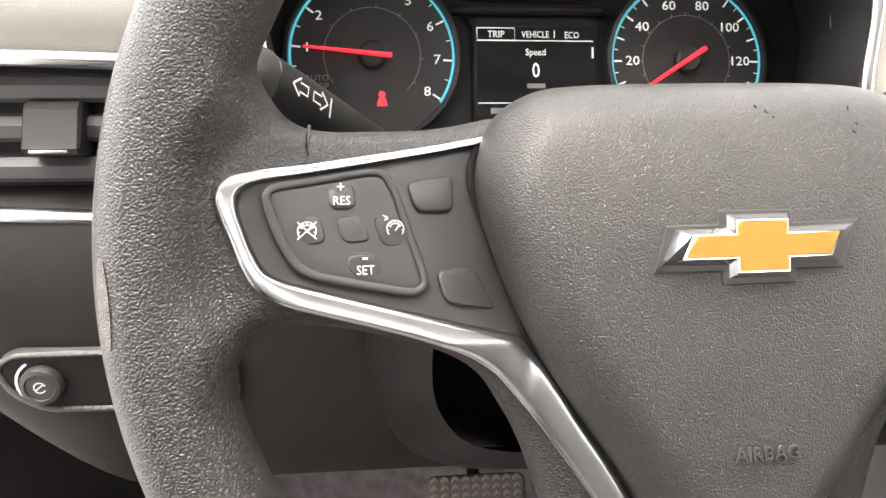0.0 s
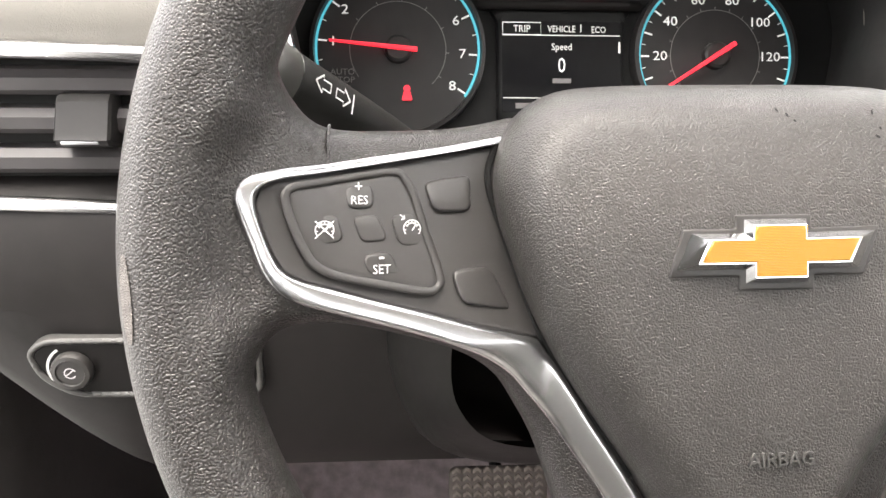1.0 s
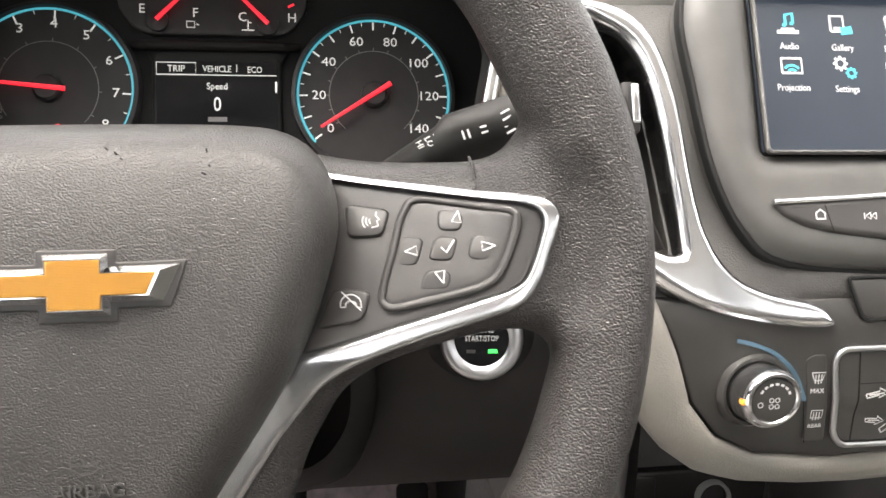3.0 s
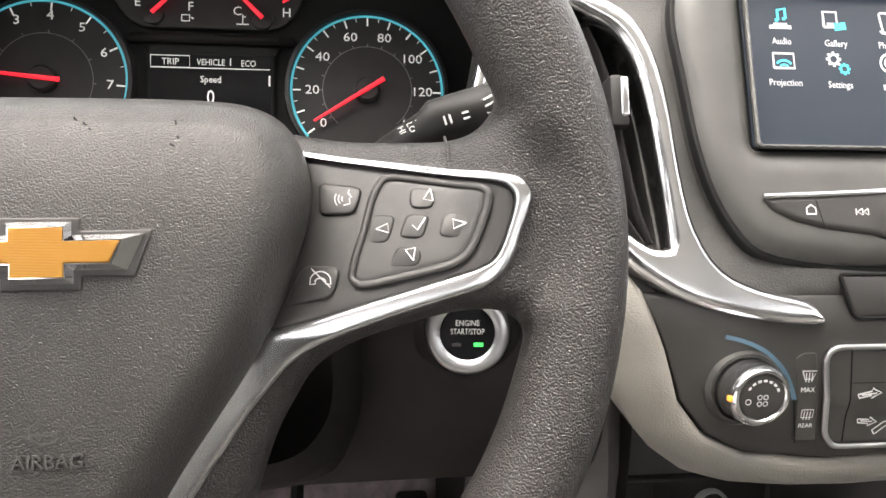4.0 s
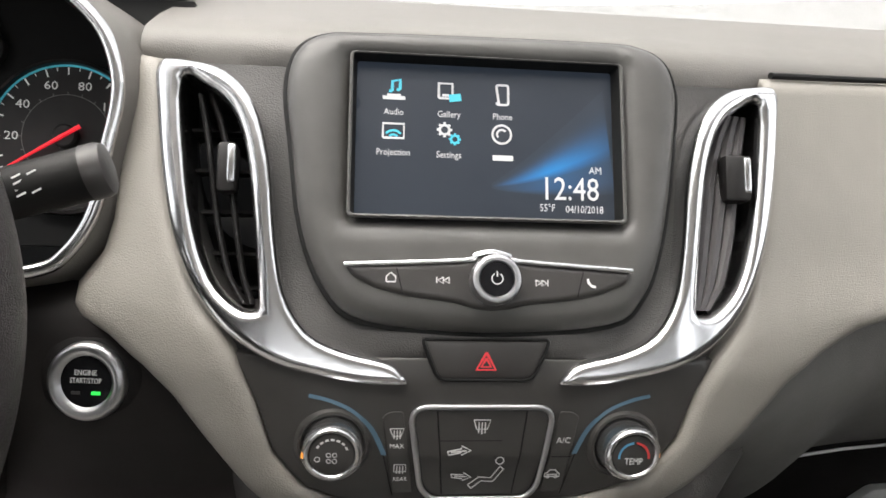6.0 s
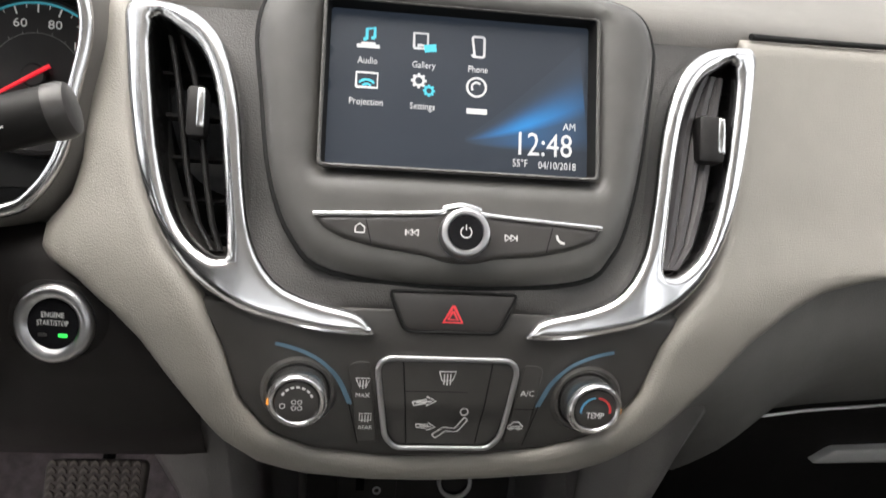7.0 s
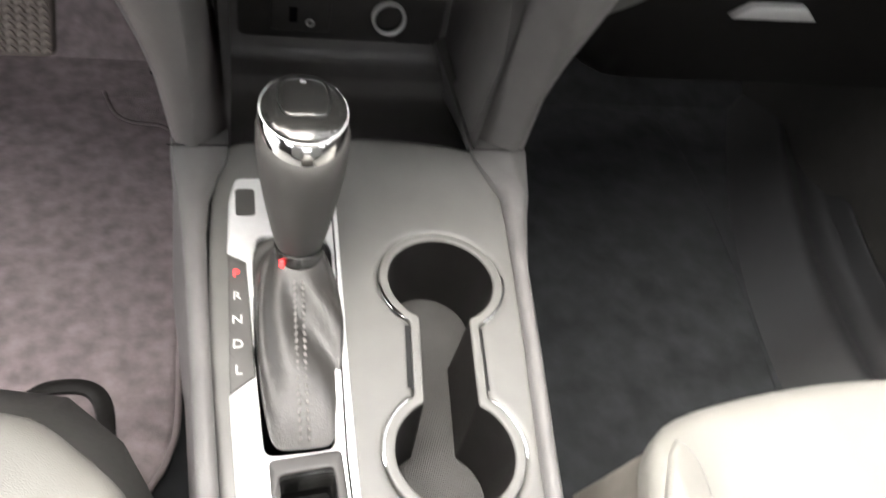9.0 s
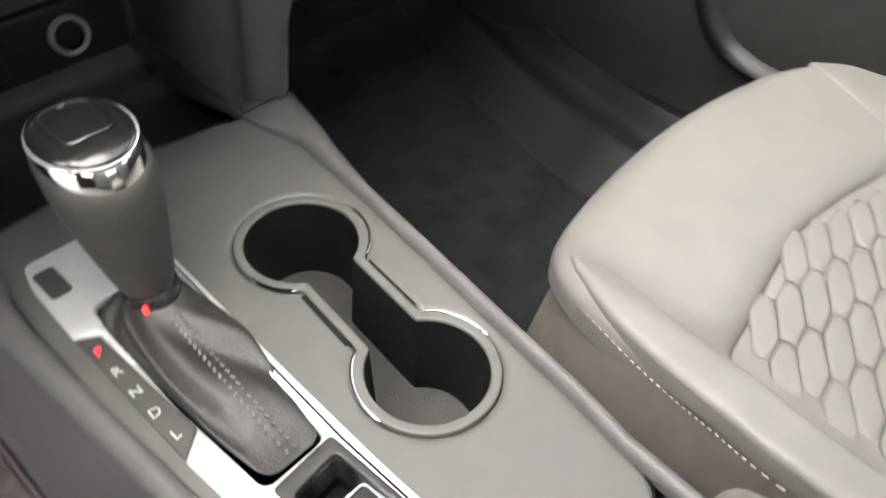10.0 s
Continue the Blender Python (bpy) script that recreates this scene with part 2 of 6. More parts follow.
def sheet(outline, holes=(), res=0.005, h=0.002, r=0.003, depth=0.004, base=None, steps=(0.12, 0.35, 0.65, 1.0)):
    """A shell over an outline with holes: its rim rounded up by h within r of the edge, walls down by depth, lying on base(u, v)."""
    loops = [dense(lp, res) for lp in (outline, *holes)]
    rim = [p for lp in loops for p in lp]
    extra = []
    for li, lp in enumerate(loops):
        a = np.array(lp)
        t = np.roll(a, -1, 0) - np.roll(a, 1, 0)
        n = np.stack([-t[:, 1], t[:, 0]], 1) / np.maximum(np.linalg.norm(t, axis=1, keepdims=True), 1e-9)
        area = 0.5 * np.sum(a[:, 0] * np.roll(a[:, 1], -1) - np.roll(a[:, 0], -1) * a[:, 1])
        sg = (1 if area > 0 else -1) * (1 if li == 0 else -1)
        for s in steps:
            extra.append((a + n * sg * s * r, s * r))
    good = []
    for pts, off in extra:
        d = edge_distance(pts, loops)
        ok = inside(pts, loops) & (d > off * 0.9)
        good.append(pts[ok])
    lo, hi = np.array(rim).min(0), np.array(rim).max(0)
    gx, gy = np.meshgrid(np.arange(lo[0] + res / 2, hi[0], res), np.arange(lo[1] + res / 2, hi[1], res))
    gx = gx + (np.arange(gx.shape[0])[:, None] % 2) * res / 2
    g = np.stack([gx.ravel(), gy.ravel()], 1)
    if len(g):
        ok = inside(g, loops)
        g = g[ok]
        g = g[edge_distance(g, loops) > max(r * 1.1, res * 0.5)] if len(g) else g
        good.append(g)
    inner = np.concatenate(good) if good else np.zeros((0, 2))
    pts = [Vector(p) for p in rim] + [Vector(p) for p in inner]
    edges = []
    k = 0
    for lp in loops:
        edges += [(k + i, k + (i + 1) % len(lp)) for i in range(len(lp))]
        k += len(lp)
    vs, _, fs, *_ = delaunay_2d_cdt(pts, edges, [], 0, 1e-7)
    arr = np.array([tuple(v) for v in vs])
    tri = np.array([f for f in fs if len(f) == 3])
    keep = inside(arr[tri].mean(1), loops)
    d = edge_distance(arr, loops)
    q = np.clip(d / max(r, 1e-9), 0, 1)
    w = h * np.sqrt(np.maximum(0, 1 - (1 - q) ** 2))
    bm = bmesh.new()
    bv = []
    for (u, v), z in zip(arr, w):
        bv.append(bm.verts.new((u, v, z + (base(u, v) if base else 0.0))))
    for f in tri[keep]:
        bm.faces.new([bv[i] for i in f])
    if depth > 0:
        edge = [e for e in bm.edges if len(e.link_faces) == 1]
        low = {}
        for e in edge:
            for v in e.verts:
                if v not in low:
                    low[v] = bm.verts.new((v.co.x, v.co.y, v.co.z - depth))
        for e in edge:
            a, b = e.verts
            lp = e.link_loops[0]
            if lp.vert is a:
                a, b = b, a
            bm.faces.new((a, b, low[b], low[a]))
    loose = [v for v in bm.verts if not v.link_faces]
    bmesh.ops.delete(bm, geom=loose, context="VERTS")
    return bm


def loft(rings, closed=True, caps=True):
    """Faces between rings of points; closed: each ring is a loop."""
    bm = bmesh.new()
    rows = [[bm.verts.new(p) for p in ring] for ring in rings]
    n = len(rows[0])
    for a, b in zip(rows, rows[1:]):
        for i in range(n if closed else n - 1):
            j = (i + 1) % n
            bm.faces.new((a[i], a[j], b[j], b[i]))
    if caps and closed:
        bm.faces.new(list(reversed(rows[0])))
        bm.faces.new(rows[-1])
    bmesh.ops.recalc_face_normals(bm, faces=bm.faces)
    return bm


def tube(path, radius, n=10, closed=False, flat=1.0, caps=True):
    """A round bar along a path; radius may be a list; flat squeezes it along its second axis."""
    pts = [Vector(p) for p in path]
    k = len(pts)
    rad = radius if isinstance(radius, (list, tuple)) else [radius] * k
    rings = []
    side = None
    for i, p in enumerate(pts):
        t = (pts[(i + 1) % k] - pts[i - 1]) if closed else (pts[min(i + 1, k - 1)] - pts[max(i - 1, 0)])
        t.normalize()
        if side is None:
            side = t.cross(Vector((0, 0, 1)) if abs(t.z) < 0.9 else Vector((1, 0, 0))).normalized()
        side = (side - t * side.dot(t)).normalized()
        up = side.cross(t)
        rings.append([p + (side * math.cos(2 * math.pi * j / n) + up * math.sin(2 * math.pi * j / n) * flat) * rad[i] for j in range(n)])
    if closed:
        rings.append(rings[0])
    return loft(rings, True, caps and not closed)


def lathe(profile, n=40, cx=0.0, cy=0.0):
    """A turned shape about the local z axis: (radius, height) from the rim inwards."""
    rings = [[(cx + r * math.cos(2 * math.pi * i / n), cy + r * math.sin(2 * math.pi * i / n), z) for i in range(n)] for r, z in profile]
    return loft(rings, True, False)


def box(x0, y0, z0, x1, y1, z1, bevel=0.0, seg=2):
    bm = bmesh.new()
    bmesh.ops.create_cube(bm, size=1.0)
    for v in bm.verts:
        v.co = Vector(((x0 + x1) / 2 + v.co.x * (x1 - x0), (y0 + y1) / 2 + v.co.y * (y1 - y0), (z0 + z1) / 2 + v.co.z * (z1 - z0)))
    if bevel:
        bmesh.ops.bevel(bm, geom=list(bm.edges), offset=bevel, segments=seg, affect="EDGES", profile=0.5)
    return bm


def join(*bms):
    out = bmesh.new()
    for b in bms:
        me = bpy.data.meshes.new("tmp")
        b.to_mesh(me)
        out.from_mesh(me)
        bpy.data.meshes.remove(me)
        b.free()
    return out


def moved(bm, m):
    bmesh.ops.transform(bm, matrix=m, verts=bm.verts)
    return bm


def part(name, bm, mat, parent=None, label="", sharp=35, m=None):
    """Links a bmesh as one mesh object under a thing or a part."""
    me = bpy.data.meshes.new(name)
    if m is not None:
        bmesh.ops.transform(bm, matrix=m, verts=bm.verts)
    bm.to_mesh(me)
    bm.free()
    me.materials.append(mat)
    me.shade_smooth()
    me.set_sharp_from_angle(angle=radians(sharp))
    ob = new(name, me)
    if parent is not None:
        ob.parent = parent
    if label:
        ob["label"] = label
    return ob


def thing(name, m, label, category, group="", kind=""):
    ob = new(name)
    ob.empty_display_size = 0.02
    ob.matrix_basis = m
    return tagged(ob, label, category, group, kind)


def words(name, text, size, u, v, w, mat, parent, turn=0.0, align="CENTER", wide=1.0, label="", thick=0.0001):
    """Lettering as a thin mesh in the local plane of its parent."""
    cu = bpy.data.curves.new(name, "FONT")
    cu.body, cu.size, cu.align_x, cu.align_y, cu.extrude = text, size, align, "CENTER", thick
    cu.resolution_u = 2
    tmp = bpy.data.objects.new(name, cu)
    scene.collection.objects.link(tmp)
    bpy.context.view_layer.update()
    me = bpy.data.meshes.new_from_object(tmp.evaluated_get(bpy.context.evaluated_depsgraph_get()))
    bpy.data.objects.remove(tmp)
    bpy.data.curves.remove(cu)
    me.transform(pose(u, v, w, 0, 0, turn) @ Matrix.Diagonal((wide, 1, 1, 1)))
    me.materials.clear()
    me.materials.append(mat)
    me.name = name
    ob = new(name, me)
    ob.parent = parent
    if label:
        ob["label"] = label
    return ob


def strokes(lines, width, w, thick=0.0002):
    """Flat printed lines: each polyline becomes a ribbon of the given width at height w."""
    bm = bmesh.new()
    for ln in lines:
        pts = [Vector((p[0], p[1], 0)) for p in ln]
        left, right = [], []
        for i, p in enumerate(pts):
            t = pts[min(i + 1, len(pts) - 1)] - pts[max(i - 1, 0)]
            if t.length < 1e-9:
                t = Vector((1, 0, 0))
            t.normalize()
            n = Vector((-t.y, t.x, 0)) * width / 2
            left.append(bm.verts.new(p + n + Vector((0, 0, w))))
            right.append(bm.verts.new(p - n + Vector((0, 0, w))))
        for i in range(len(pts) - 1):
            bm.faces.new((left[i], right[i], right[i + 1], left[i + 1]))
    return bm


def upright(x, y, z, lean):
    """A local frame on a face that leans back by some degrees: u to the right, v up the face, w out of it to the rear."""
    return pose(x, y, z, 90 - lean)


FLAT = pose(0, 0, 0, 90)      # u = x, v = z, w = -y

# ---- the setting: ground, car floor, roof, sides ----
FLOOR = 0.13


def plain(name, bm, mat, label, category, kind="structure", sharp=35):
    return tagged(part(name, bm, mat, None, "", sharp), label, category, "", kind)


g = bmesh.new()
gv = [g.verts.new((x, y, -0.22)) for x, y in ((-900, -900), (900, -900), (900, 900), (-900, 900))]
g.faces.new(gv)
plain("ground", g, ASPHALT, "grey asphalt of the lot outside the car", "ground")
plain("floor", box(-0.55, -1.4, 0.06, 1.33, 1.62, FLOOR - 0.004), CARPET_DARK, "black carpet of the car floor", "floor")
# bulkhead and toe board rise in front of the footwells
toe = loft([[(x, 1.28, FLOOR - 0.01), (x, 1.36, 0.16), (x, 1.52, 0.42), (x, 1.56, 0.62), (x, 1.56, 1.0), (x, 1.62, 1.0), (x, 1.62, FLOOR - 0.01)] for x in (-0.55, 1.33)], True, True)
# added black panel, keeps light from leaking past the hood onto the toe board
plain("wall_north", box(-0.5, 0.86, 0.715, 0.2, 1.54, 0.73), MATT, "added black panel under the dashboard that blocks stray light", "under-dash panel")
plain("wall_north", toe, CARPET_DARK, "black carpeted toe board under the dashboard", "bulkhead")
rise = loft([[(x, 0.80, FLOOR + 0.001), (x, 1.25, FLOOR + 0.006), (x, 1.33, 0.155), (x, 1.50, 0.42), (x, 1.55, 0.62), (x, 1.555, 0.62), (x, 1.505, 0.41), (x, 1.34, 0.14), (x, 0.80, FLOOR - 0.003)] for x in (-0.46, 0.233)], True, True)
plain("wall_north", rise, CARPET, "purple-grey carpeted toe board in the driver footwell", "toe board")
roof = sheet([(-0.55, -1.4), (1.33, -1.4), (1.33, 0.14), (-0.55, 0.14)], res=0.15, h=0.0, r=0.01, depth=0.04, base=lambda u, v: 1.58 - 0.35 * max(0.0, v - 0.0) ** 1.3)
plain("ceiling", roof, HEADLINER, "light grey cloth headliner of the cabin", "headliner")
# out of view; its window is enlarged so more light reaches the front
rear = sheet([(-0.55, 0.06), (1.33, 0.06), (1.33, 1.6), (-0.55, 1.6)], holes=[rounded(-0.46, 0.92, 1.24, 1.50, 0.08)], res=0.3, h=0, r=0.01, depth=0.05, base=lambda u, v: 1.4)
plain("wall_south", moved(rear, FLAT), HEADLINER, "grey rear of the cabin with a wide window", "cabin rear")
# passenger side: door with its window opening
side = sheet([(-1.4, 0.06), (1.62, 0.06), (1.62, 1.02), (1.12, 1.08), (0.42, 1.5), (-1.4, 1.58)],
             holes=[soft_poly([(-0.15, 0.98), (0.98, 1.0), (0.40, 1.42), (-0.15, 1.47)], 0.06), soft_poly([(-1.1, 0.98), (-0.3, 0.98), (-0.3, 1.47), (-0.95, 1.47)], 0.06)],
             res=0.2, h=0, r=0.01, depth=0.06)
plain("wall_east", moved(side, pose(1.33, 0, 0, 90, 0, 90) ), FASCIA, "dark passenger side of the cabin with windows", "cabin side")
pane = bmesh.new()
pv = [pane.verts.new(p) for p in ((-0.5, 1.28, 1.04), (1.28, 1.28, 1.04), (1.2, 0.14, 1.545), (-0.42, 0.14, 1.545))]
pane.faces.new(pv)
bmesh.ops.solidify(pane, geom=pane.faces[:], thickness=0.005)
GLASS = bpy.data.materials.new("windscreen_glass")
GLASS.use_nodes = True
gb = GLASS.node_tree.nodes["Principled BSDF"]
gb.inputs["Transmission Weight"].default_value = 1.0
gb.inputs["Roughness"].default_value = 0.0
gb.inputs["IOR"].default_value = 1.02
glass = plain("window_1", pane, GLASS, "clear windscreen above the dashboard", "windscreen")
glass.visible_shadow = False
for sx in (-0.5, 1.28):
    q = 0.05 if sx < 0 else -0.05
    plain("trim", tube([(sx, 1.30, 1.02), (sx + q, 0.80, 1.27), (sx + 2 * q, 0.14, 1.55)], 0.035, 10), HEADLINER, "grey windscreen pillar trim", "pillar")
# driver's side: sill, centre post; the door stands open
plain("baseboard", box(-0.62, -1.4, 0.02, -0.53, 1.6, 0.20, 0.02), PLASTIC, "black door sill on the open driver's side", "sill")
rear_side = sheet([(-1.4, 0.06), (0.22, 0.06), (0.12, 1.0), (0.16, 1.56), (-1.4, 1.58)], holes=[soft_poly([(-1.1, 0.98), (-0.1, 0.98), (-0.06, 1.45), (-0.95, 1.45)], 0.06)], res=0.2, h=0, r=0.01, depth=0.06)
plain("wall_west", moved(rear_side, pose(-0.53, 0, 0, 90, 0, 90)), FASCIA, "dark centre post and rear door on the driver side", "cabin side")
kick = loft([[(-0.53, 0.90, z), (-0.50, 0.93, z), (-0.475, 0.97, z), (-0.47, 1.08, z), (-0.46, 1.3, z), (-0.46, 1.6, z), (-0.53, 1.6, z)] for z in (0.06, 0.3, 0.6, 1.0)], True, True)
plain("wall_west", kick, FASCIA, "dark kick panel beside the driver footwell", "kick panel")

# ---- dashboard ----
XC = 0.379
PROFILE = [(0.60, 0.665), (0.70, 0.625), (0.745, 0.607), (0.775, 0.603), (0.8125, 0.604), (0.835, 0.610), (0.87, 0.628), (0.90, 0.640),
           (0.98, 0.676), (1.0, 0.695), (1.02, 0.76), (1.06, 1.1)]


def front(x, z):
    """How far ahead the dashboard's face lies at (x, z)."""
    y = float(np.interp(z, [p[0] for p in PROFILE], [p[1] for p in PROFILE]))
    d = max(0.0, abs(x - XC) - 0.09)
    s = 0.92 * d ** 1.5
    return y + s / (1 + (s / 0.080) ** 4) ** 0.25


def ease(q):
    q = max(0.0, min(1.0, q))
    return q * q * (3 - 2 * q)


def on_face(off):
    return lambda u, v: -front(u, v) + off


VENT = smooth(mm((173.5, 52), (159, 47), (145, 35), (135.5, 11), (129.5, -30), (125, -74), (127, -80), (137, -78), (152, -63), (163, -34), (170.5, 10)), 3)
dash = thing("dashboard", FLAT, "two-tone beige and dark grey dashboard with chrome trim", "dashboard")
fascia = sheet(mm((178, 985), (175, 940), (180, 900), (192, 850), (210, 820), (230, 790), (250, 755), (280, 735), (375, 722), (490, 740), (515, 775), (530, 808), (560, 840), (585, 900), (590, 985)), 
               [[(XC + k * a * 1.012, 0.92 + b * 0.955) for a, b in VENT][::k] for k in (-1, 1)], res=0.0045, h=0.0, r=0.004, depth=0.02, base=lambda u, v: -front(u, v) - 0.008 + 0.0085 * ease((v - 0.812) / 0.016) * ease((0.886 - v) / 0.036) * ease((0.100 - abs(u - XC)) / 0.060))
part("fascia", fascia, FASCIA, dash, "dark grey grained vinyl fascia")

right_in = mm((507, 803), (519, 822), (540, 842), (556, 872), (567, 920), (571, 960), (572, 984))
right_out = mm((700, 986), (1000, 992), (1290, 1000), (1290, 850), (1000, 842), (800, 838), (687, 829), (640, 823), (604, 812), (576, 797), (554, 779), (530, 757), (507, 737), (487, 724), (462, 714))
bottom = mm((411, 708), (375, 706), (338, 707), (300, 712), (272, 721), (252, 736), (236, 756), (221, 775), (205, 794), (188, 808), (166, 822), (142, 832))
left_arm = mm((144, 848), (158, 866), (163, 885), (164, 911), (165, 940), (167, 968), (172, 980), (186, 978), (190, 940), (194, 905), (203, 878), (217, 852), (241, 824), (253, 795), (262, 766), (278, 746),
              (305, 732), (354, 726), (406, 729), (441, 735), (478, 749), (497, 774))
band = sheet(smooth(right_in, 2, False) + right_out + bottom + left_arm, res=0.009, h=0.007, r=0.010, depth=0.02, base=on_face(-0.001))
part("beige_pad", band, BEIGE, dash, "beige grained vinyl pad round the controls", 50)

climate = sheet(mm((241, 822), (254, 795), (263, 767), (279, 747), (305, 733), (354, 727), (406, 730), (441, 736), (477, 750), (496, 775), (506, 803), (517, 820), (470, 822), (379, 824), (290, 823)),
                res=0.009, h=0.001, r=0.002, depth=0.012, base=on_face(-0.0015))
part("climate_fascia", climate, CLIMATE, dash, "smooth dark grey panel behind the climate controls")

# top pad, its front lip and the shelf that runs up to the windscreen
def top_rings(xs, lip):
    out = []
    for x in xs:
        y0 = front(x, 0.985) if x > 0.165 else 0.735
        dy = y0 - front(XC, 0.985)
        out.append([(x, y0 + 0.012, 0.962), (x, y0 + 0.002, 0.976), (x, y0, 0.984), (x, y0 + 0.004, 0.992), (x, y0 + 0.014, 0.999),
                    (x, 0.74 + dy * 0.7, 1.008), (x, 0.85, 1.024), (x, 1.0, 1.044), (x, 1.12, 1.056), (x, 1.30, 1.045), (x, 1.5, 1.0)])
    return out


def world_part(name, bm, mat, parent, label="", sharp=40):
    """A part given in world places, under a thing that has a frame of its own."""
    return part(name, bm, mat, parent, label, sharp, parent.matrix_basis.inverted())


xs = [0.170 + i * (1.29 - 0.170) / 56 for i in range(57)]
world_part("top_pad", loft(top_rings(xs, 0), False, False), TAUPE, dash, "grey-brown grained top pad")
xs = [-0.55 + i * 0.36 / 14 for i in range(15)]
world_part("top_pad", loft([[(x, 0.78, 0.97), (x, 0.772, 0.985), (x, 0.785, 1.0), (x, 0.82, 1.02), (x, 0.9, 1.033), (x, 1.0, 1.045), (x, 1.12, 1.056), (x, 1.3, 1.045), (x, 1.5, 1.0)] for x in xs], False, False),
           TAUPE, dash, "grey-brown grained top pad")
xs = [-0.19 + i * 0.36 / 14 for i in range(15)]
world_part("top_pad", loft([[(x, 0.80, 1.03), (x, 0.80, 1.05), (x, 0.9, 1.056), (x, 1.0, 1.058), (x, 1.12, 1.058), (x, 1.3, 1.045), (x, 1.5, 1.0)] for x in xs], False, False),
           TAUPE, dash, "grey-brown grained top pad")

xs = [0.580 + i * 0.70 / 30 for i in range(31)]
world_part("pad_seam", tube([(x, front(x, 0.986) - 0.004, 0.9865 + 0.012 * (x - 0.58)) for x in xs], 0.0022, 8), MATT, dash, "dark seam between pad and top")

# lower dashboard on the passenger side, above the glove box
def lower_right(x):
    z0 = float(np.interp(x, (0.462, 0.487, 0.507, 0.530, 0.554, 0.576, 0.604, 0.640, 0.687, 1.0, 1.29), (0.722, 0.734, 0.747, 0.767, 0.789, 0.807, 0.823, 0.836, 0.841, 0.850, 0.858)))
    zb = float(np.interp(x, (0.535, 0.565, 0.60, 0.640, 0.662, 0.684, 0.709, 0.767, 0.863, 1.29), (0.705, 0.665, 0.618, 0.586, 0.607, 0.631, 0.647, 0.656, 0.665, 0.685)))
    y0 = front(x, z0) + 0.004
    yb = float(np.interp(x, (0.50, 0.56, 0.62, 0.70), (0.74, 0.79, 0.815, 0.830)))
    out = [(x, y0 + 0.02, z0 + 0.004), (x, y0, z0)]
    for i in range(1, 11):
        s = i / 10
        out.append((x, y0 + (yb - y0) * (0.12 * s + 0.88 * s ** 1.9) - 0.010 * math.sin(math.pi * s), z0 + (zb - z0) * s))
    return out + [(x, yb + 0.012, zb - 0.003), (x, yb + 0.06, zb - 0.002)]


xs = [0.535 + i * (1.29 - 0.535) / 60 for i in range(61)]
world_part("lower_panel", loft([lower_right(x) for x in xs], False, False), LOWER, dash, "dark grey lower dashboard panel", 60)

glove = thing("glove_box", pose(0.0, 0.0, 0.0), "closed black glove box with a silver pull handle", "glove box")
door = []
for i in range(25):
    x = 0.655 + i * (1.25 - 0.655) / 24
    e = 0.07 * max(0, 1 - i / 3.5) ** 1.5
    door.append([(x, 0.845, 0.660 - e + 0.02 * i / 24), (x, 0.838, 0.652 - e + 0.02 * i / 24), (x, 0.845, 0.63), (x, 0.868, 0.575), (x, 0.90, 0.50), (x, 0.935, 0.44 + e), (x, 0.98, 0.42 + e)])
part("door", loft(door, False, False), PLASTIC, glove, "dark grained glove box lid")
part("edge_trim", tube([(0.640, 0.836, 0.580), (0.662, 0.834, 0.600), (0.684, 0.832, 0.624), (0.696, 0.831, 0.635), (0.709, 0.830, 0.640), (0.767, 0.830, 0.649), (0.863, 0.830, 0.658), (1.24, 0.832, 0.676)], 0.0016, 8), SILVER, glove, "thin grey edge of the lid")
pull_bm = sheet(soft_poly(mm((809, 572), (824, 594), (889, 598), (920, 576)), 0.005), res=0.008, h=0.004, r=0.008, depth=0.012, base=lambda u, v: -0.866 + (v - 0.575) * 0.42 + 0.006)
part("pull", pull_bm, SILVER, glove, "silver painted pull handle", m=FLAT)

# knee panel on the driver's side, round the column and the start button
def knee(x):
    s = max(0.0, min(1.0, (x + 0.05) / 0.22))
    s = s * s * (3 - 2 * s)
    y = 0.745 * (1 - s) + 0.652 * s
    e = 0.075 * max(0.0, min(1.5, (-0.27 - x) / 0.10)) ** 1.3
    r = 0.055 * s
    return [(x, y + 0.02, 0.845), (x, y + 0.004, 0.838), (x, y - 0.004, 0.828), (x, y - 0.012 + 0.004 * s, 0.80), (x, y - 0.016, 0.768), (x, y - 0.014, 0.745 + e * 0.5 + r * 0.3), (x, y - 0.008, 0.70 + e + r * 0.5), (x, y + 0.002, 0.660 + e + r * 0.9), (x, y + 0.014, 0.640 + e + r),
            (x, y + 0.06, 0.632 + e + r * 1.1), (x, y + 0.2, 0.64 + e + r * 1.2)]


xs = [-0.55 + i * 0.785 / 48 for i in range(49)]
world_part("knee_panel", loft([knee(x) for x in xs], False, False), KNEE, dash, "dark brown-grey knee panel")
# beige pad left of the gauges
xs = [-0.55 + i * 0.385 / 20 for i in range(21)]
world_part("left_pad", loft([[(x, 0.79, 0.985), (x, 0.765, 0.982), (x, 0.752, 0.970), (x, 0.746, 0.95), (x, 0.747, 0.935), (x, 0.752, 0.925), (x, 0.77, 0.922)] for x in xs], False, False), BEIGE, dash, "beige vinyl pad left of the gauges")

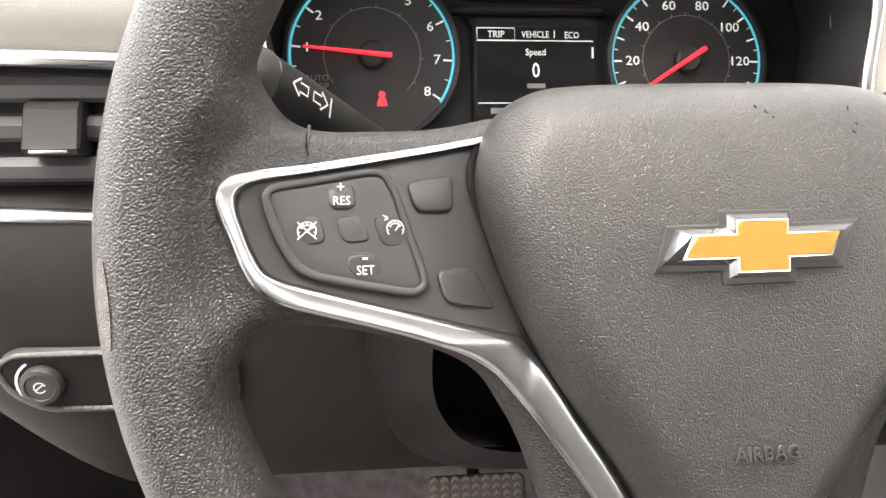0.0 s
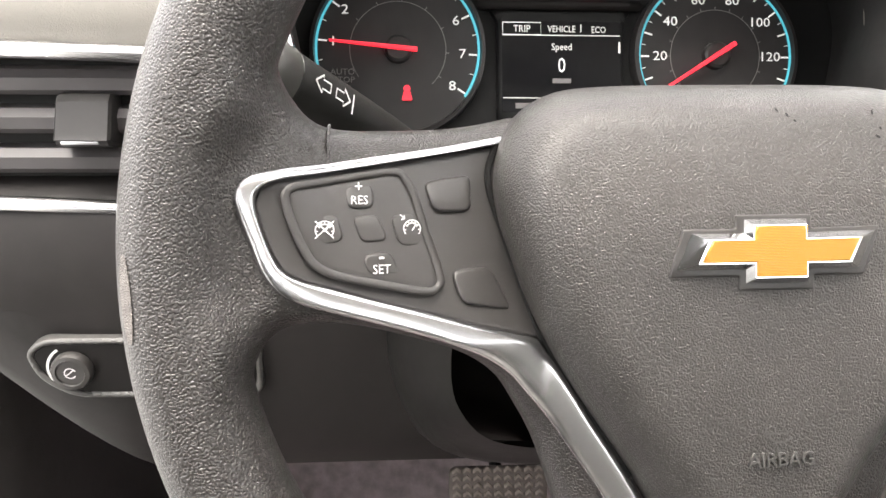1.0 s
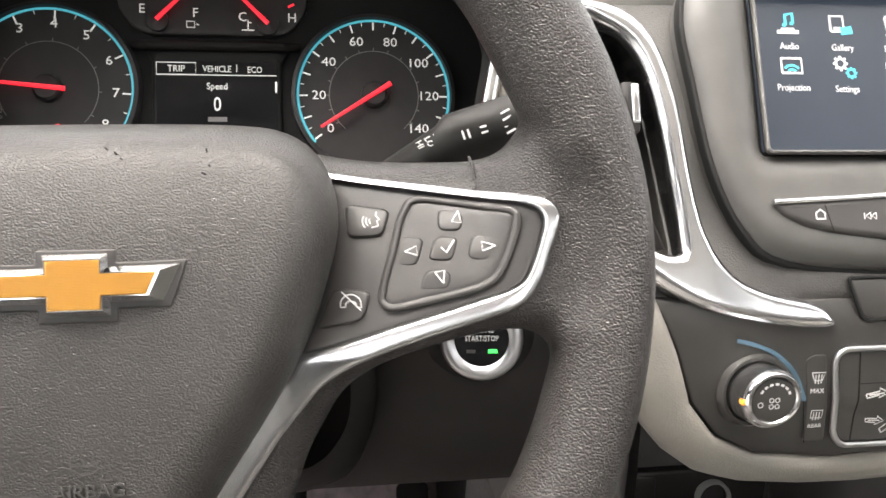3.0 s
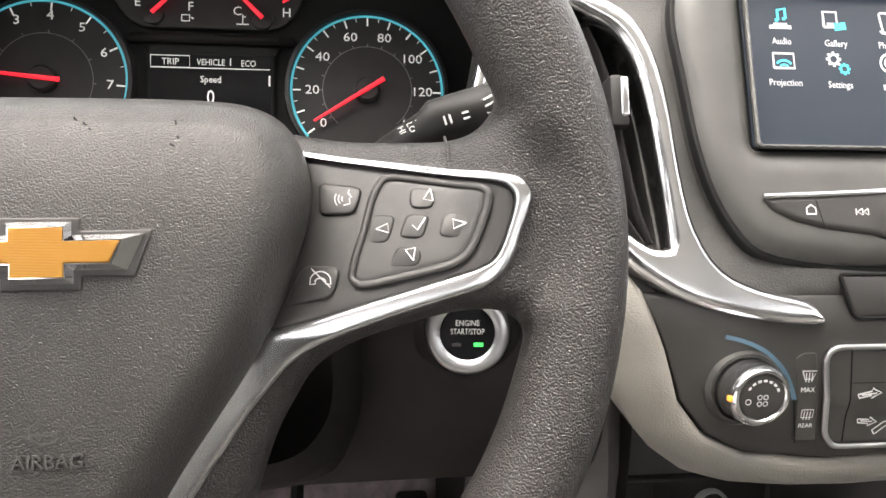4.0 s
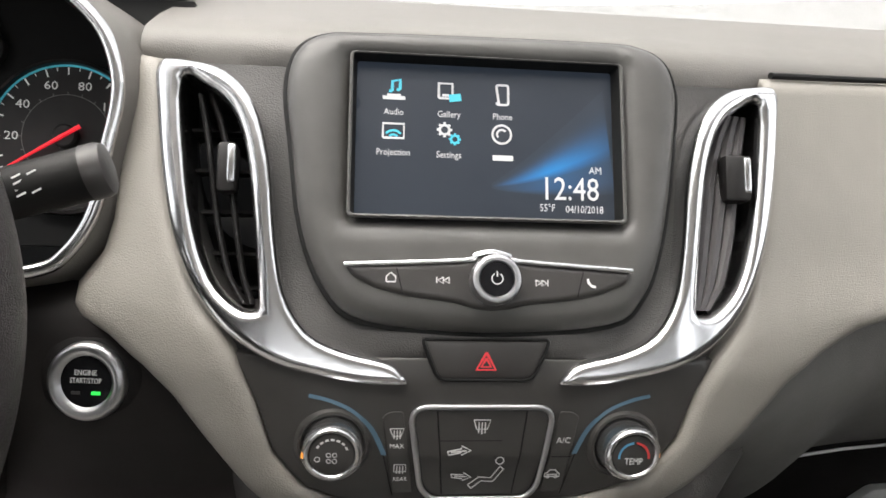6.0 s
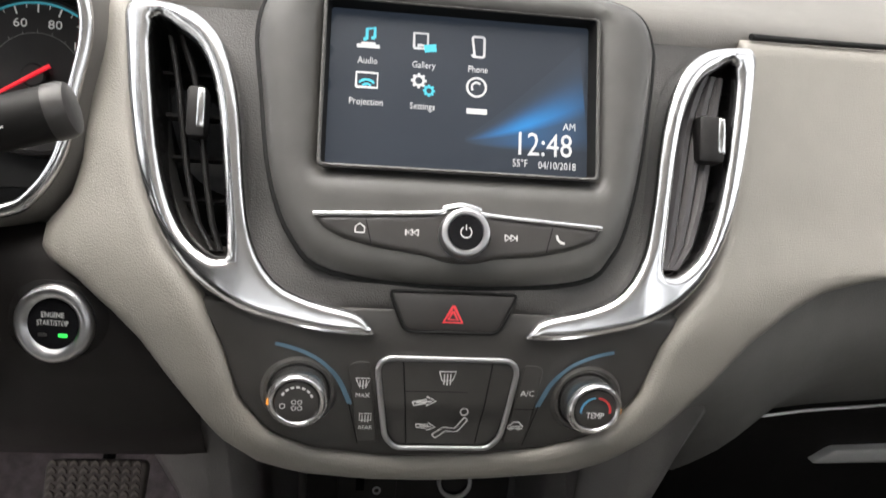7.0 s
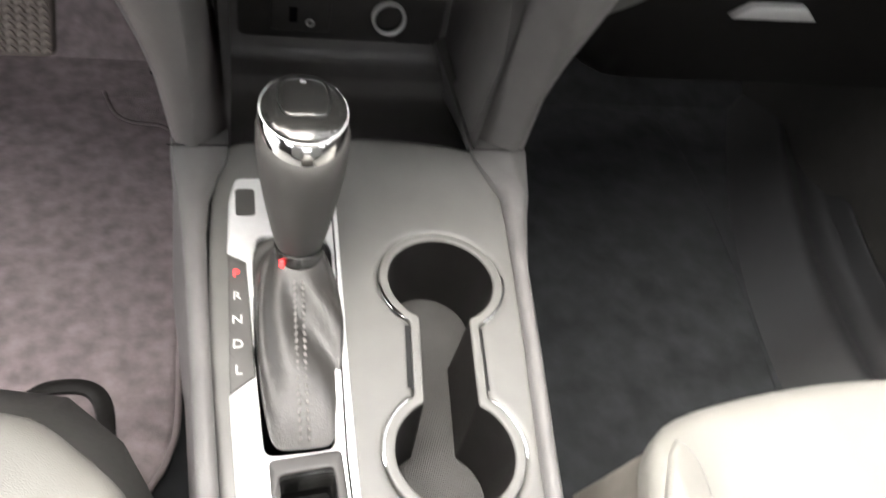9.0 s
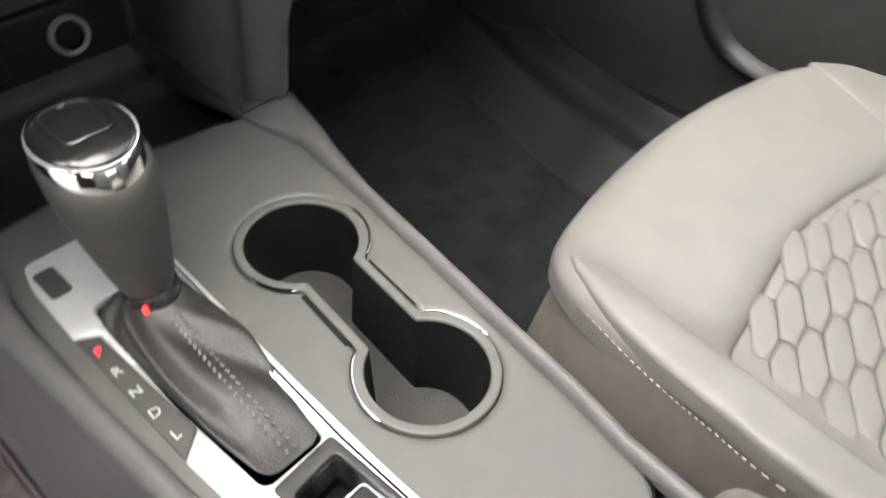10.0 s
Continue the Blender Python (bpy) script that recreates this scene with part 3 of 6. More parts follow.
# left air vent
lv = thing("air_vent", pose(0, 0, 0), "horizontal air vent with black slats and chrome strips", "air vent", "dashboard air vents")
part("housing", box(-0.52, 0.765, 0.835, -0.185, 0.86, 0.925), MATT, lv, "black vent cavity")
for k, (z0, z1) in enumerate(((0.929, 0.917), (0.838, 0.826))):
    pts = []
    for i in range(24):
        x = -0.52 + i * 0.33 / 23
        q = max(0, (x + 0.35) / 0.15)
        zt = (z0 + z1) / 2 - (0.004 if k == 0 else 0.007) * q
        pts.append((x, 0.744 + 0.003 * q, zt))
    part("chrome_strip", tube(pts, 0.0065, 12, flat=0.8), CHROME, lv, "satin chrome strip")
for z in (0.905, 0.882, 0.858):
    sl = [[(x, 0.7535, z - 0.009), (x, 0.750, z - 0.006), (x, 0.7495, z + 0.001), (x, 0.754, z + 0.006), (x, 0.80, z + 0.013), (x, 0.80, z + 0.010), (x, 0.76, z - 0.009)] for x in (-0.52, -0.4, -0.3, -0.2)]
    part("slat", loft(sl, True, True), SLAT_GREY, lv)
tab = loft([[(x0, 0.7495, 0.865 + e), (x0, 0.736 + e, 0.868 + e), (x0, 0.733 + e, 0.8715), (x0, 0.735 + e, 0.875), (x0, 0.742 + e, 0.893 - e), (x0, 0.747, 0.897 - e), (x0, 0.760, 0.897 - e), (x0, 0.760, 0.865 + e)] for x0, e in ((-0.3060, 0.002), (-0.3045, 0.0), (-0.2750, 0.0), (-0.2735, 0.002))], True, True)
part("slider", tab, SLAT, lv, "black slider tab", 30)
part("slider_strip", box(-0.3015, 0.7330, 0.8688, -0.280, 0.737, 0.8710, 0.0008), SATIN, lv, "thin silver line on the slider")

# headlamp switch panel
hp = thing("headlamp_switch_panel", upright(-0.27, 0.728, 0.729, -6), "black headlamp switch panel set in the knee panel", "switch panel")
ring_o = soft_poly(mm((-66, 13), (-54, 22), (78, 22), (78, -22), (-40, -20), (-60, -6)), 0.012)
ring_i = soft_poly(mm((-62, 11), (-53, 18), (74, 18), (74, -18), (-39, -16), (-56, -4)), 0.011)
part("rim", sheet(ring_o, [ring_i], res=0.006, h=0.002, r=0.002, depth=0.008), BEZEL, hp, "thin dark satin rim")
part("plate", sheet(ring_i, res=0.01, h=0.0005, r=0.002, depth=0.006), PLASTIC, hp)
part("dimmer_wheel", lathe([(0.0125, -0.001), (0.0125, 0.004), (0.0115, 0.0065), (0.009, 0.007), (0.0085, 0.006), (0.0, 0.006)], 32, -0.038, 0.001), BUTTON, hp, "round black dimmer button")
part("symbol", strokes([circle(-0.038, 0.001, 0.0035, 10, 20, 330), [(-0.041, -0.001), (-0.036, 0.003)]], 0.0008, 0.0064), INK, hp)
part("symbol", strokes([circle(-0.038, 0.001, 0.0155, 10, 120, 215)], 0.0016, 0.0008), INK, hp)
part("knob", lathe([(0.0135, -0.001), (0.0132, 0.005), (0.012, 0.0065), (0.0108, 0.006), (0.0, 0.006)], 32, 0.056, 0.0), BEZEL, hp, "satin-ringed headlamp knob")
part("knob_face", lathe([(0.0108, 0.0055), (0.0102, 0.0064), (0.0, 0.0066)], 28, 0.056, 0.0), BUTTON, hp)

# ---- steering wheel ----
wheel = thing("steering_wheel", upright(0.0, 0.488, 0.8735, 14) @ pose(0, 0, 0, 0, 0, 0.6), "black leather steering wheel with satin chrome spokes", "steering wheel")


RIM_X = -0.003


def rim_rings(n=120, k=20):
    out = []
    for i in range(n):
        a = 2 * math.pi * i / n
        deg = math.degrees(a) % 360
        thumb = sum(math.exp(-((deg - c) / 11.0) ** 2) for c in (25, 155))
        ra, rb = 0.0163 + 0.0015 * thumb, 0.0220 + 0.001 * thumb
        rc = 0.1698 - 0.0010 * thumb
        slim = 0.0042 * math.exp(-(((deg - 4 + 180) % 360 - 180) / 10.0) ** 2)
        ra, rc = ra - slim, rc + slim
        ring = []
        for j in range(k):
            b = 2 * math.pi * j / k
            ring.append((RIM_X + (rc + ra * math.cos(b)) * math.cos(a), (rc + ra * math.cos(b)) * math.sin(a), -0.008 + rb * math.sin(b)))
        out.append(ring)
    out.append(out[0])
    return out


worn = []
for i in range(15):
    a = radians(179.5 + 0.55 * i)
    q = math.sin(math.pi * (i + 0.6) / 15.2) ** 0.5
    worn.append([(RIM_X + (0.1698 + 0.01605 * math.cos(b)) * math.cos(a), (0.1698 + 0.01605 * math.cos(b)) * math.sin(a), -0.008 + 0.02195 * math.sin(b)) for b in (radians(52 + (s - 3) * 3.2 * q) for s in range(7))])
part("worn_patch", loft(worn, False, False), WORN, wheel, "worn lighter patch of leather", 80)
half = mm((-30, 42), (-56, 47), (-66, 47.5), (-76, 45), (-91, 42.2), (-109, 41), (-127, 40.5), (-137, 44), (-144, 56), (-152, 76), (-162, 75), (-168, 36.5), (-170, 0), (-168, -36.5), (-162, -66), (-158, -62), (-155, -46),
          (-151.5, -32), (-146.5, -23.8), (-138, -20.6), (-124, -21.5), (-107, -26), (-90, -32), (-77.5, -40.5), (-70.5, -51.5), (-63.5, -65), (-55, -92), (-49, -115), (-50, -140), (-60, -158), (-30, -166))
SPOKE_X = -0.0025


def dish(u, v):
    """How far the spokes dip from the rim towards the hub, deepest at the top by the airbag cover."""
    a, q = max(0.060, abs(u - SPOKE_X)), max(-0.028, v)
    d = 0.0051 - 0.349 * (0.150 - a) - 0.36 * q
    t = max(0.0, min(1.0, (a - 0.128) / 0.024))
    d = d * (1 - t) + 0.0028 * t
    return d * max(0.0, min(1.0, (0.155 + v) / 0.04))


def dished(ob):
    for p in ob.data.vertices:
        p.co.z += dish(p.co.x, p.co.y)
    return ob


def swell(u, v):
    # the spokes swell up into the rim, outside the chrome bezels
    k = max(0.0, min(1.0, (v + 0.022) / 0.012)) * max(0.0, min(1.0, (0.040 - v) / 0.012))
    q = max(0.0, min(1.0, (math.hypot(u, v) - (0.147 + 0.0065 * k)) / 0.014))
    return -0.0165 + 0.0135 * q * q * (3 - 2 * q) + dish(u, v)


body = sheet(smooth(half + mirror(half), 3), res=0.005, h=0.0135, r=0.011, depth=0.010, base=swell)
bmesh.ops.contextual_create(body, geom=[e for e in body.edges if e.is_boundary])
hoop = loft(rim_rings(), True, False)
bmesh.ops.remove_doubles(hoop, verts=hoop.verts[:], dist=1e-6)
leather = join(hoop, body)
bmesh.ops.recalc_face_normals(leather, faces=leather.faces[:])
cover = part("rim", leather, RIM, wheel, "grained black leather over rim and spokes", 60)
blend = cover.modifiers.new("blend", "REMESH")
blend.mode = "VOXEL"
blend.voxel_size = 0.0018
blend.use_smooth_shade = True
relax = cover.modifiers.new("relax", "SMOOTH")
relax.factor = 0.5
relax.iterations = 22

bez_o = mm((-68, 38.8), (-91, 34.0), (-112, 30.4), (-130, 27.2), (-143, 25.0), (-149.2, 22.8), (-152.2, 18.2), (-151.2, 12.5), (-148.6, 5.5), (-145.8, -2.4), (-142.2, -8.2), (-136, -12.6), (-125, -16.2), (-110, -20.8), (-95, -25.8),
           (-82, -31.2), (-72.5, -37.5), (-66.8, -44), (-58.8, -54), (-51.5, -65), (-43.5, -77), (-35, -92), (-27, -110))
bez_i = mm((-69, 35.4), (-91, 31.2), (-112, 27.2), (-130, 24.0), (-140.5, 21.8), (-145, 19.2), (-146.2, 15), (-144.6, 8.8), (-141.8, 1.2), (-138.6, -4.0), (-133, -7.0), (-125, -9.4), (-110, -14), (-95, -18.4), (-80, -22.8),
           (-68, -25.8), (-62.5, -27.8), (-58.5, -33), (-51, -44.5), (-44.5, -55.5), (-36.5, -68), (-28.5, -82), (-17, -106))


def strip(a, b, w0, h, mirrored=False):
    a, b = smooth(a, 4, False), smooth(b, 4, False)
    s = -1 if mirrored else 1
    rings = []
    for (x0, y0), (x1, y1) in zip(a, b):
        prof = ((0.0, -0.004), (0.0, 0.1), (0.05, 0.42), (0.12, 0.60), (0.24, 0.74), (0.42, 0.86), (0.60, 0.94), (0.78, 1.0), (0.90, 0.98), (0.97, 0.8), (1.0, 0.4), (1.0, -0.8))
        rings.append([(SPOKE_X + s * (x0 + (x1 - x0) * q), y0 + (y1 - y0) * q, w0 + (h * z if q or z >= 0 else z)) for q, z in prof])
    return loft(rings, False, False)


def mirrored(pts, yes):
    return [(SPOKE_X + (-a if yes else a), b) for a, b in pts]


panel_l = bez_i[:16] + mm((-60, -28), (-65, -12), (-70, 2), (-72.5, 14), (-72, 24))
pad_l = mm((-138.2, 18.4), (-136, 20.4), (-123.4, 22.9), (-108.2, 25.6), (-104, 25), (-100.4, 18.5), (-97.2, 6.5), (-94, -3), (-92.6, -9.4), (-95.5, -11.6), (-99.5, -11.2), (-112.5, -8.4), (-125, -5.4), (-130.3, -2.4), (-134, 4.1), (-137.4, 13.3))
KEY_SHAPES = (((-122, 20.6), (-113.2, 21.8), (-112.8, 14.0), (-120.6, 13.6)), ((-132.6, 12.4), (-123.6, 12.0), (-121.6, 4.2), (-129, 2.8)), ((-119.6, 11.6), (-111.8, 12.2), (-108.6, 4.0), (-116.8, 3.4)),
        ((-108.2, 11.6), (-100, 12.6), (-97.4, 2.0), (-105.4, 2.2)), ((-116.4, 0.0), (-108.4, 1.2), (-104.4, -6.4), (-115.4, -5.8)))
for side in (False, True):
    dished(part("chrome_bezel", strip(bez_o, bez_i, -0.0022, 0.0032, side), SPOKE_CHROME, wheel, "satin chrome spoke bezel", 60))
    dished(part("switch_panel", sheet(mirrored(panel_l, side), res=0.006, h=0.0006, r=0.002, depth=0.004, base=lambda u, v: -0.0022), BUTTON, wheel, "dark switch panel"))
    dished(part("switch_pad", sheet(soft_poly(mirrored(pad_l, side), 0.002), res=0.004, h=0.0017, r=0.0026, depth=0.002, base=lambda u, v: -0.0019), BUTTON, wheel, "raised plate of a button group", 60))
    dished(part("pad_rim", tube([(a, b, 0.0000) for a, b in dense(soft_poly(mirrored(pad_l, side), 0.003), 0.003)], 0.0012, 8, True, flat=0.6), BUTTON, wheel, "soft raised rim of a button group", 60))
    hub_u, hub_v = SPOKE_X + (0.1144 if side else -0.1144), 0.0077
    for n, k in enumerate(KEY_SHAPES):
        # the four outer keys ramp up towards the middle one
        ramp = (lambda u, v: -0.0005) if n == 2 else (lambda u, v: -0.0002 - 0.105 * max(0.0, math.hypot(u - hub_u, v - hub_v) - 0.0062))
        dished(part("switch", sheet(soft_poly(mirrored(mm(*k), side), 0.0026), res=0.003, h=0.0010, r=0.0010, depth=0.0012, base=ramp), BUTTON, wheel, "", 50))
    for k, (fu, fv) in ((((-97.6, 22.2), (-81.6, 25.0), (-82, 12.6), (-94.4, 12.6)), (-0.0900, 0.0126)), (((-89.6, -5.6), (-76.6, -4.8), (-69.8, -19), (-86.8, -15.6)), (-0.088, -0.013))):
        fx = SPOKE_X + (-fu if side else fu)
        ramp = lambda u, v, fx=fx, fv=fv: -0.0012 - 0.10 * max(0.0, math.hypot(u - fx, v - fv) - 0.005)
        dished(part("switch", sheet(soft_poly(mirrored(mm(*k), side), 0.0032), res=0.003, h=0.0013, r=0.0012, depth=0.0012, base=ramp), BUTTON, wheel, "", 50))
    edge8 = mirrored(smooth(mm((-71, 37), (-75, 28), (-75.6, 20.5), (-72.2, 7.8), (-66.8, -10.2), (-61, -27), (-56, -35), (-49, -46.5), (-42, -58), (-33, -73)), 4, False), side)
    dished(part("cover_gap", tube([(a, b, -0.0010) for a, b in edge8], 0.0012, 6), MATT, wheel, "dark gap beside the airbag cover"))
    p, q = mirrored(mm((-127, 41), (-126.6, 28)), side)
    dished(part("seam", tube([(*p, -0.010), (p[0] * 0.7 + q[0] * 0.3, p[1] * 0.7 + q[1] * 0.3, -0.0045), ((p[0] + q[0]) / 2, (p[1] + q[1]) / 2, -0.0030), (*q, -0.0028)], 0.00055, 6), RIM, wheel, "raised seam in the leather"))

# printed symbols on the left switches
WL = 0.0011


def print_on(lines, w=WL, width=0.00042, label=""):
    fine = [[(SPOKE_X + p[0], p[1]) for p in ln] for ln in lines]
    return dished(part("symbol", strokes(fine, width, w), INK, wheel, label))


for txt, size, u, v in (("RES", 0.0038, -0.1172, 0.0163), ("+", 0.005, -0.1174, 0.0204), ("SET", 0.0038, -0.1108, -0.0044), ("-", 0.007, -0.1108, -0.0004)):
    dished(words("lettering", txt, size, SPOKE_X + u, v, WL + 0.0002, INK, wheel, wide=0.9))
for cx, cut in ((-0.1272, True), (-0.1014, False)):
    cy = 0.0076
    ls = [circle(cx, cy, 0.0026, 14, -40, 220), circle(cx, cy, 0.0017, 8, 20, 160), [(cx, cy - 0.0006), (cx + 0.0014, cy + 0.0014)]]
    ls += [[(cx + 0.0026 * math.cos(radians(a)), cy + 0.0026 * math.sin(radians(a))), (cx + 0.0019 * math.cos(radians(a)), cy + 0.0019 * math.sin(radians(a)))] for a in (-10, 30, 60, 90, 120, 150, 190)]
    ls += [[(cx - 0.0026, cy - 0.0024), (cx + 0.0026, cy + 0.0026)], [(cx + 0.0026, cy - 0.0024), (cx - 0.0026, cy + 0.0026)]] if cut else [[(cx - 0.0036, cy + 0.0043), (cx - 0.0022, cy + 0.0030)], [(cx - 0.0024, cy + 0.0040), (cx - 0.0022, cy + 0.0030), (cx - 0.0033, cy + 0.0028)]]
    print_on(ls, width=0.00032)
# and on the right ones
tri = lambda cx, cy, a: [[(cx + 0.0019 * q * math.cos(radians(a + b)), cy + 0.0019 * q * math.sin(radians(a + b))) for b, q in ((0, 1.6), (122, 1), (238, 1), (0, 1.6))]]
for cx, cy, a in ((0.1192, 0.0176, 78), (0.1044, 0.0073, 183), (0.1276, 0.0082, 2), (0.1126, -0.0008, -78)):
    print_on(tri(cx, cy, a))
print_on([mm((113.4, 8.2), (115.0, 6.4), (117.8, 10.6))], width=0.00055)
print_on([mm((92.6, 21.4), (92.2, 20.2), (93.4, 18.6), (92.6, 18.2), (92.9, 16.4), (90.6, 15.8)), circle(0.0912, 0.0182, 0.0012, 6, 140, 230), circle(0.0912, 0.0182, 0.0024, 6, 145, 225), circle(0.0912, 0.0182, 0.0036, 6, 150, 220)], width=0.0004)
print_on([circle(0.0827, -0.0105, 0.0036, 12, 25, 155), circle(0.0827, -0.0113, 0.0022, 10, 30, 150), mm((79.4, -9.0), (79.2, -11.2), (81.0, -11.0), (81.0, -10.2)), mm((86.0, -9.0), (86.2, -11.2), (84.4, -11.0), (84.4, -10.2)), mm((79.6, -5.9), (86.0, -12.2))], width=0.0004)

# airbag cover with the badge
cov = mm((0, 54.0), (-28, 53.9), (-46, 53.2), (-56, 51.6), (-64, 48), (-70, 42.5), (-74.5, 34), (-77, 22), (-76, 11), (-73, 0), (-69, -13), (-63.5, -26.5), (-55.5, -41), (-46, -55.5), (-34.5, -73), (-24, -92), (-15, -110))


def dome(u, v):
    return -0.0012 + 0.0020 * max(0.0, 1 - (u / 0.08) ** 2) - 0.015 * max(0.0, (v + 0.004) / 0.054) ** 2 - 0.004 * max(0.0, (-0.02 - v) / 0.09) ** 2


outline = cov + [(0, -0.113)] + mirror(cov[1:])
cover = sheet(smooth(outline, 3), res=0.005, h=0.024, r=0.0165, depth=0.006, base=lambda u, v: dome(u, v) - 0.0172, steps=(0.02, 0.06, 0.12, 0.2, 0.3, 0.42, 0.56, 0.7, 0.85, 1.0))
part("airbag_cover", cover, AIRBAG, wheel, "grained black airbag cover, scuffed on top", 60)
tie = mm((-29.5, -5.6), (-25, 4.8), (-9.6, 4.8), (-9.6, 8.8), (8.8, 8.8), (8.8, 4.8), (29.5, 5.2), (24.5, -5.6), (9.4, -5.6), (9.4, -9.6), (-9.0, -9.6), (-9.0, -5.6))
grow = lambda pts, q, c=0.0: [(a + math.copysign(q, a), b + math.copysign(q * 0.8, b) + c) for a, b in pts]
W0 = dome(0, 0) + 0.0068
part("badge_recess", sheet(soft_poly(grow(tie, 0.0021, -0.0004), 0.0006), res=0.006, h=0.0004, r=0.0008, depth=0.001, base=lambda u, v: dome(u, v) + 0.0071), BUTTON, wheel, "black recess round the badge")
face = mm((-23.2, -3.4), (-20.2, 2.9), (-7.8, 2.9), (-7.8, 6.9), (7.2, 6.9), (7.2, 2.9), (23.2, 3.1), (20.2, -3.5), (7.6, -3.5), (7.6, -7.6), (-7.2, -7.6), (-7.2, -3.5))
lip = [(a + (c - a) * 0.85, b + (d - b) * 0.85) for (a, b), (c, d) in zip(tie, face)]
bow = loft([[(a, b, W0 - 0.001) for a, b in tie], [(a, b, W0 + 0.0008) for a, b in tie], [(a, b, W0 + 0.0036) for a, b in lip]], True, True)
badge = part("badge", bow, BRIGHT, wheel, "chrome bow-tie shaped badge with a gold face", 15)
part("gold_face", sheet(face, res=0.004, h=0.0004, r=0.0005, depth=0.001, base=lambda u, v: W0 + 0.0036), GOLD_BASE, badge, "gold textured face")
ribs = bmesh.new()
for i in range(33):
    v = -0.0074 + i * 0.00044
    x0, x1 = (-0.0072, 0.0074) if not -0.0034 < v < 0.003 else (-0.0225 + 0.0028 * (v + 0.0034) / 0.0064, 0.0199 + 0.003 * (v + 0.0034) / 0.0064)
    r = box(x0, v, W0 + 0.0040, x1, v + 0.00022, W0 + 0.0043)
    me = bpy.data.meshes.new("t")
    r.to_mesh(me)
    ribs.from_mesh(me)
    r.free()
part("gold_grid", ribs, GOLD, badge)
words("lettering", "AIRBAG", 0.0058, 0.002, -0.0615, 0.0074, BEZEL, wheel, wide=1.0, label="moulded lettering", thick=0.0004)
part("symbol", strokes([mm((-3, -51), (-3, -54.5)), mm((-3, -53.4), (3, -53.4), (5, -52.4)), mm((-2.5, -54.4), (0, -56), (3, -55.8), (5, -54.5))], 0.0006, 0.0082), BEZEL, wheel, "moulded horn symbol")
for pts in ([(5.5, 42), (6.5, 41)], [(8.5, 40.5), (9.2, 39.5), (9.8, 39.6)], [(10.5, 38.4), (11.2, 37.6)], [(36, 41.5), (36.5, 38)], [(37, 36), (39.5, 32)], [(35, 33.4), (36.4, 32.6)]):
    p = mm(*pts)
    part("scuff", strokes([p], 0.0006, dome(*p[0]) + 0.0071), MATT, wheel, "dark scuff mark")

# column behind the wheel, with its stalks
col = thing("steering_column", pose(0, 0, 0), "dark grey plastic steering column shroud", "steering column")
shroud = []
for t in range(9):
    s = t / 8
    y, zc = 0.525 + 0.235 * s, 0.862 - 0.045 * s
    a, b = 0.050 + 0.022 * math.sin(math.pi * min(1, s * 1.2) / 2), 0.036 + 0.022 * s
    shroud.append([(a * math.cos(2 * math.pi * i / 28), y, zc - 0.012 + b * math.sin(2 * math.pi * i / 28) * (1.25 if math.sin(2 * math.pi * i / 28) < 0 else 0.62)) for i in range(28)])
part("shroud", loft(shroud, True, True), PLASTIC, col)


def stalk(name, label, pts, rad):
    st = thing(name, pose(0, 0, 0), label, "control stalk", "column stalks")
    part("arm", tube(pts, rad, 18), STALK, st)
    return st


ts = stalk("turn_signal_stalk", "black turn signal stalk with printed arrows behind the wheel", [(-0.055, 0.699, 0.842), (-0.090, 0.667, 0.866), (-0.114, 0.6405, 0.885), (-0.139, 0.6135, 0.9035), (-0.1545, 0.5970, 0.9150), (-0.1551, 0.5964, 0.9155)],
           [0.0100, 0.0112, 0.0124, 0.0134, 0.0137, 0.0126])
part("twist_knob", tube([(-0.1551, 0.5964, 0.9155), (-0.1555, 0.5959, 0.9158), (-0.1620, 0.5885, 0.9202), (-0.173, 0.5745, 0.9267), (-0.183, 0.5625, 0.9325), (-0.1845, 0.5607, 0.9334)], [0.0128, 0.0141, 0.0141, 0.0138, 0.0132, 0.008], 24), TWIST, ts, "grey twist knob at the end of the stalk", 60)
dirn = Vector((-0.0125, -0.0140, 0.0098)).normalized()
out = Vector((-0.05, -0.85, 0.5)).normalized()
out = (out - dirn * out.dot(dirn)).normalized()
upv = out.cross(-dirn)
turn_m = Matrix((-dirn, upv, out)).transposed().to_4x4()
ms = Matrix.Translation(Vector((-0.1442, 0.6079, 0.9075)) + out * 0.0137) @ turn_m
arrow = lambda cx, s: [[(cx - s * 0.005, 0), (cx - s * 0.0008, 0.004), (cx - s * 0.0008, 0.002), (cx + s * 0.004, 0.002), (cx + s * 0.004, -0.002), (cx - s * 0.0008, -0.002), (cx - s * 0.0008, -0.004), (cx - s * 0.005, 0)]]
part("arrow_print", strokes(arrow(-0.006, 1) + arrow(0.0055, -1) + [[(0.0125, 0.004), (0.0125, -0.005)]], 0.0008, 0.0), INK, ts, "", m=ms)
ms = Matrix.Translation(Vector((-0.1720, 0.5758, 0.9262)) + out * 0.0143) @ turn_m
part("printed_bars", strokes([circle(0.0, 0.0, 0.0026, 10, 90, 270), [(0, 0.0026), (0, -0.0026)]] + [[(0.0014, q), (0.0048, q - 0.0006)] for q in (-0.0022, 0.0, 0.0022)] + [[(-0.0075, q), (-0.0045, q)] for q in (-0.0016, 0.0010)], 0.0008, 0.0), INK, ts, "small white lamp markings", m=ms)
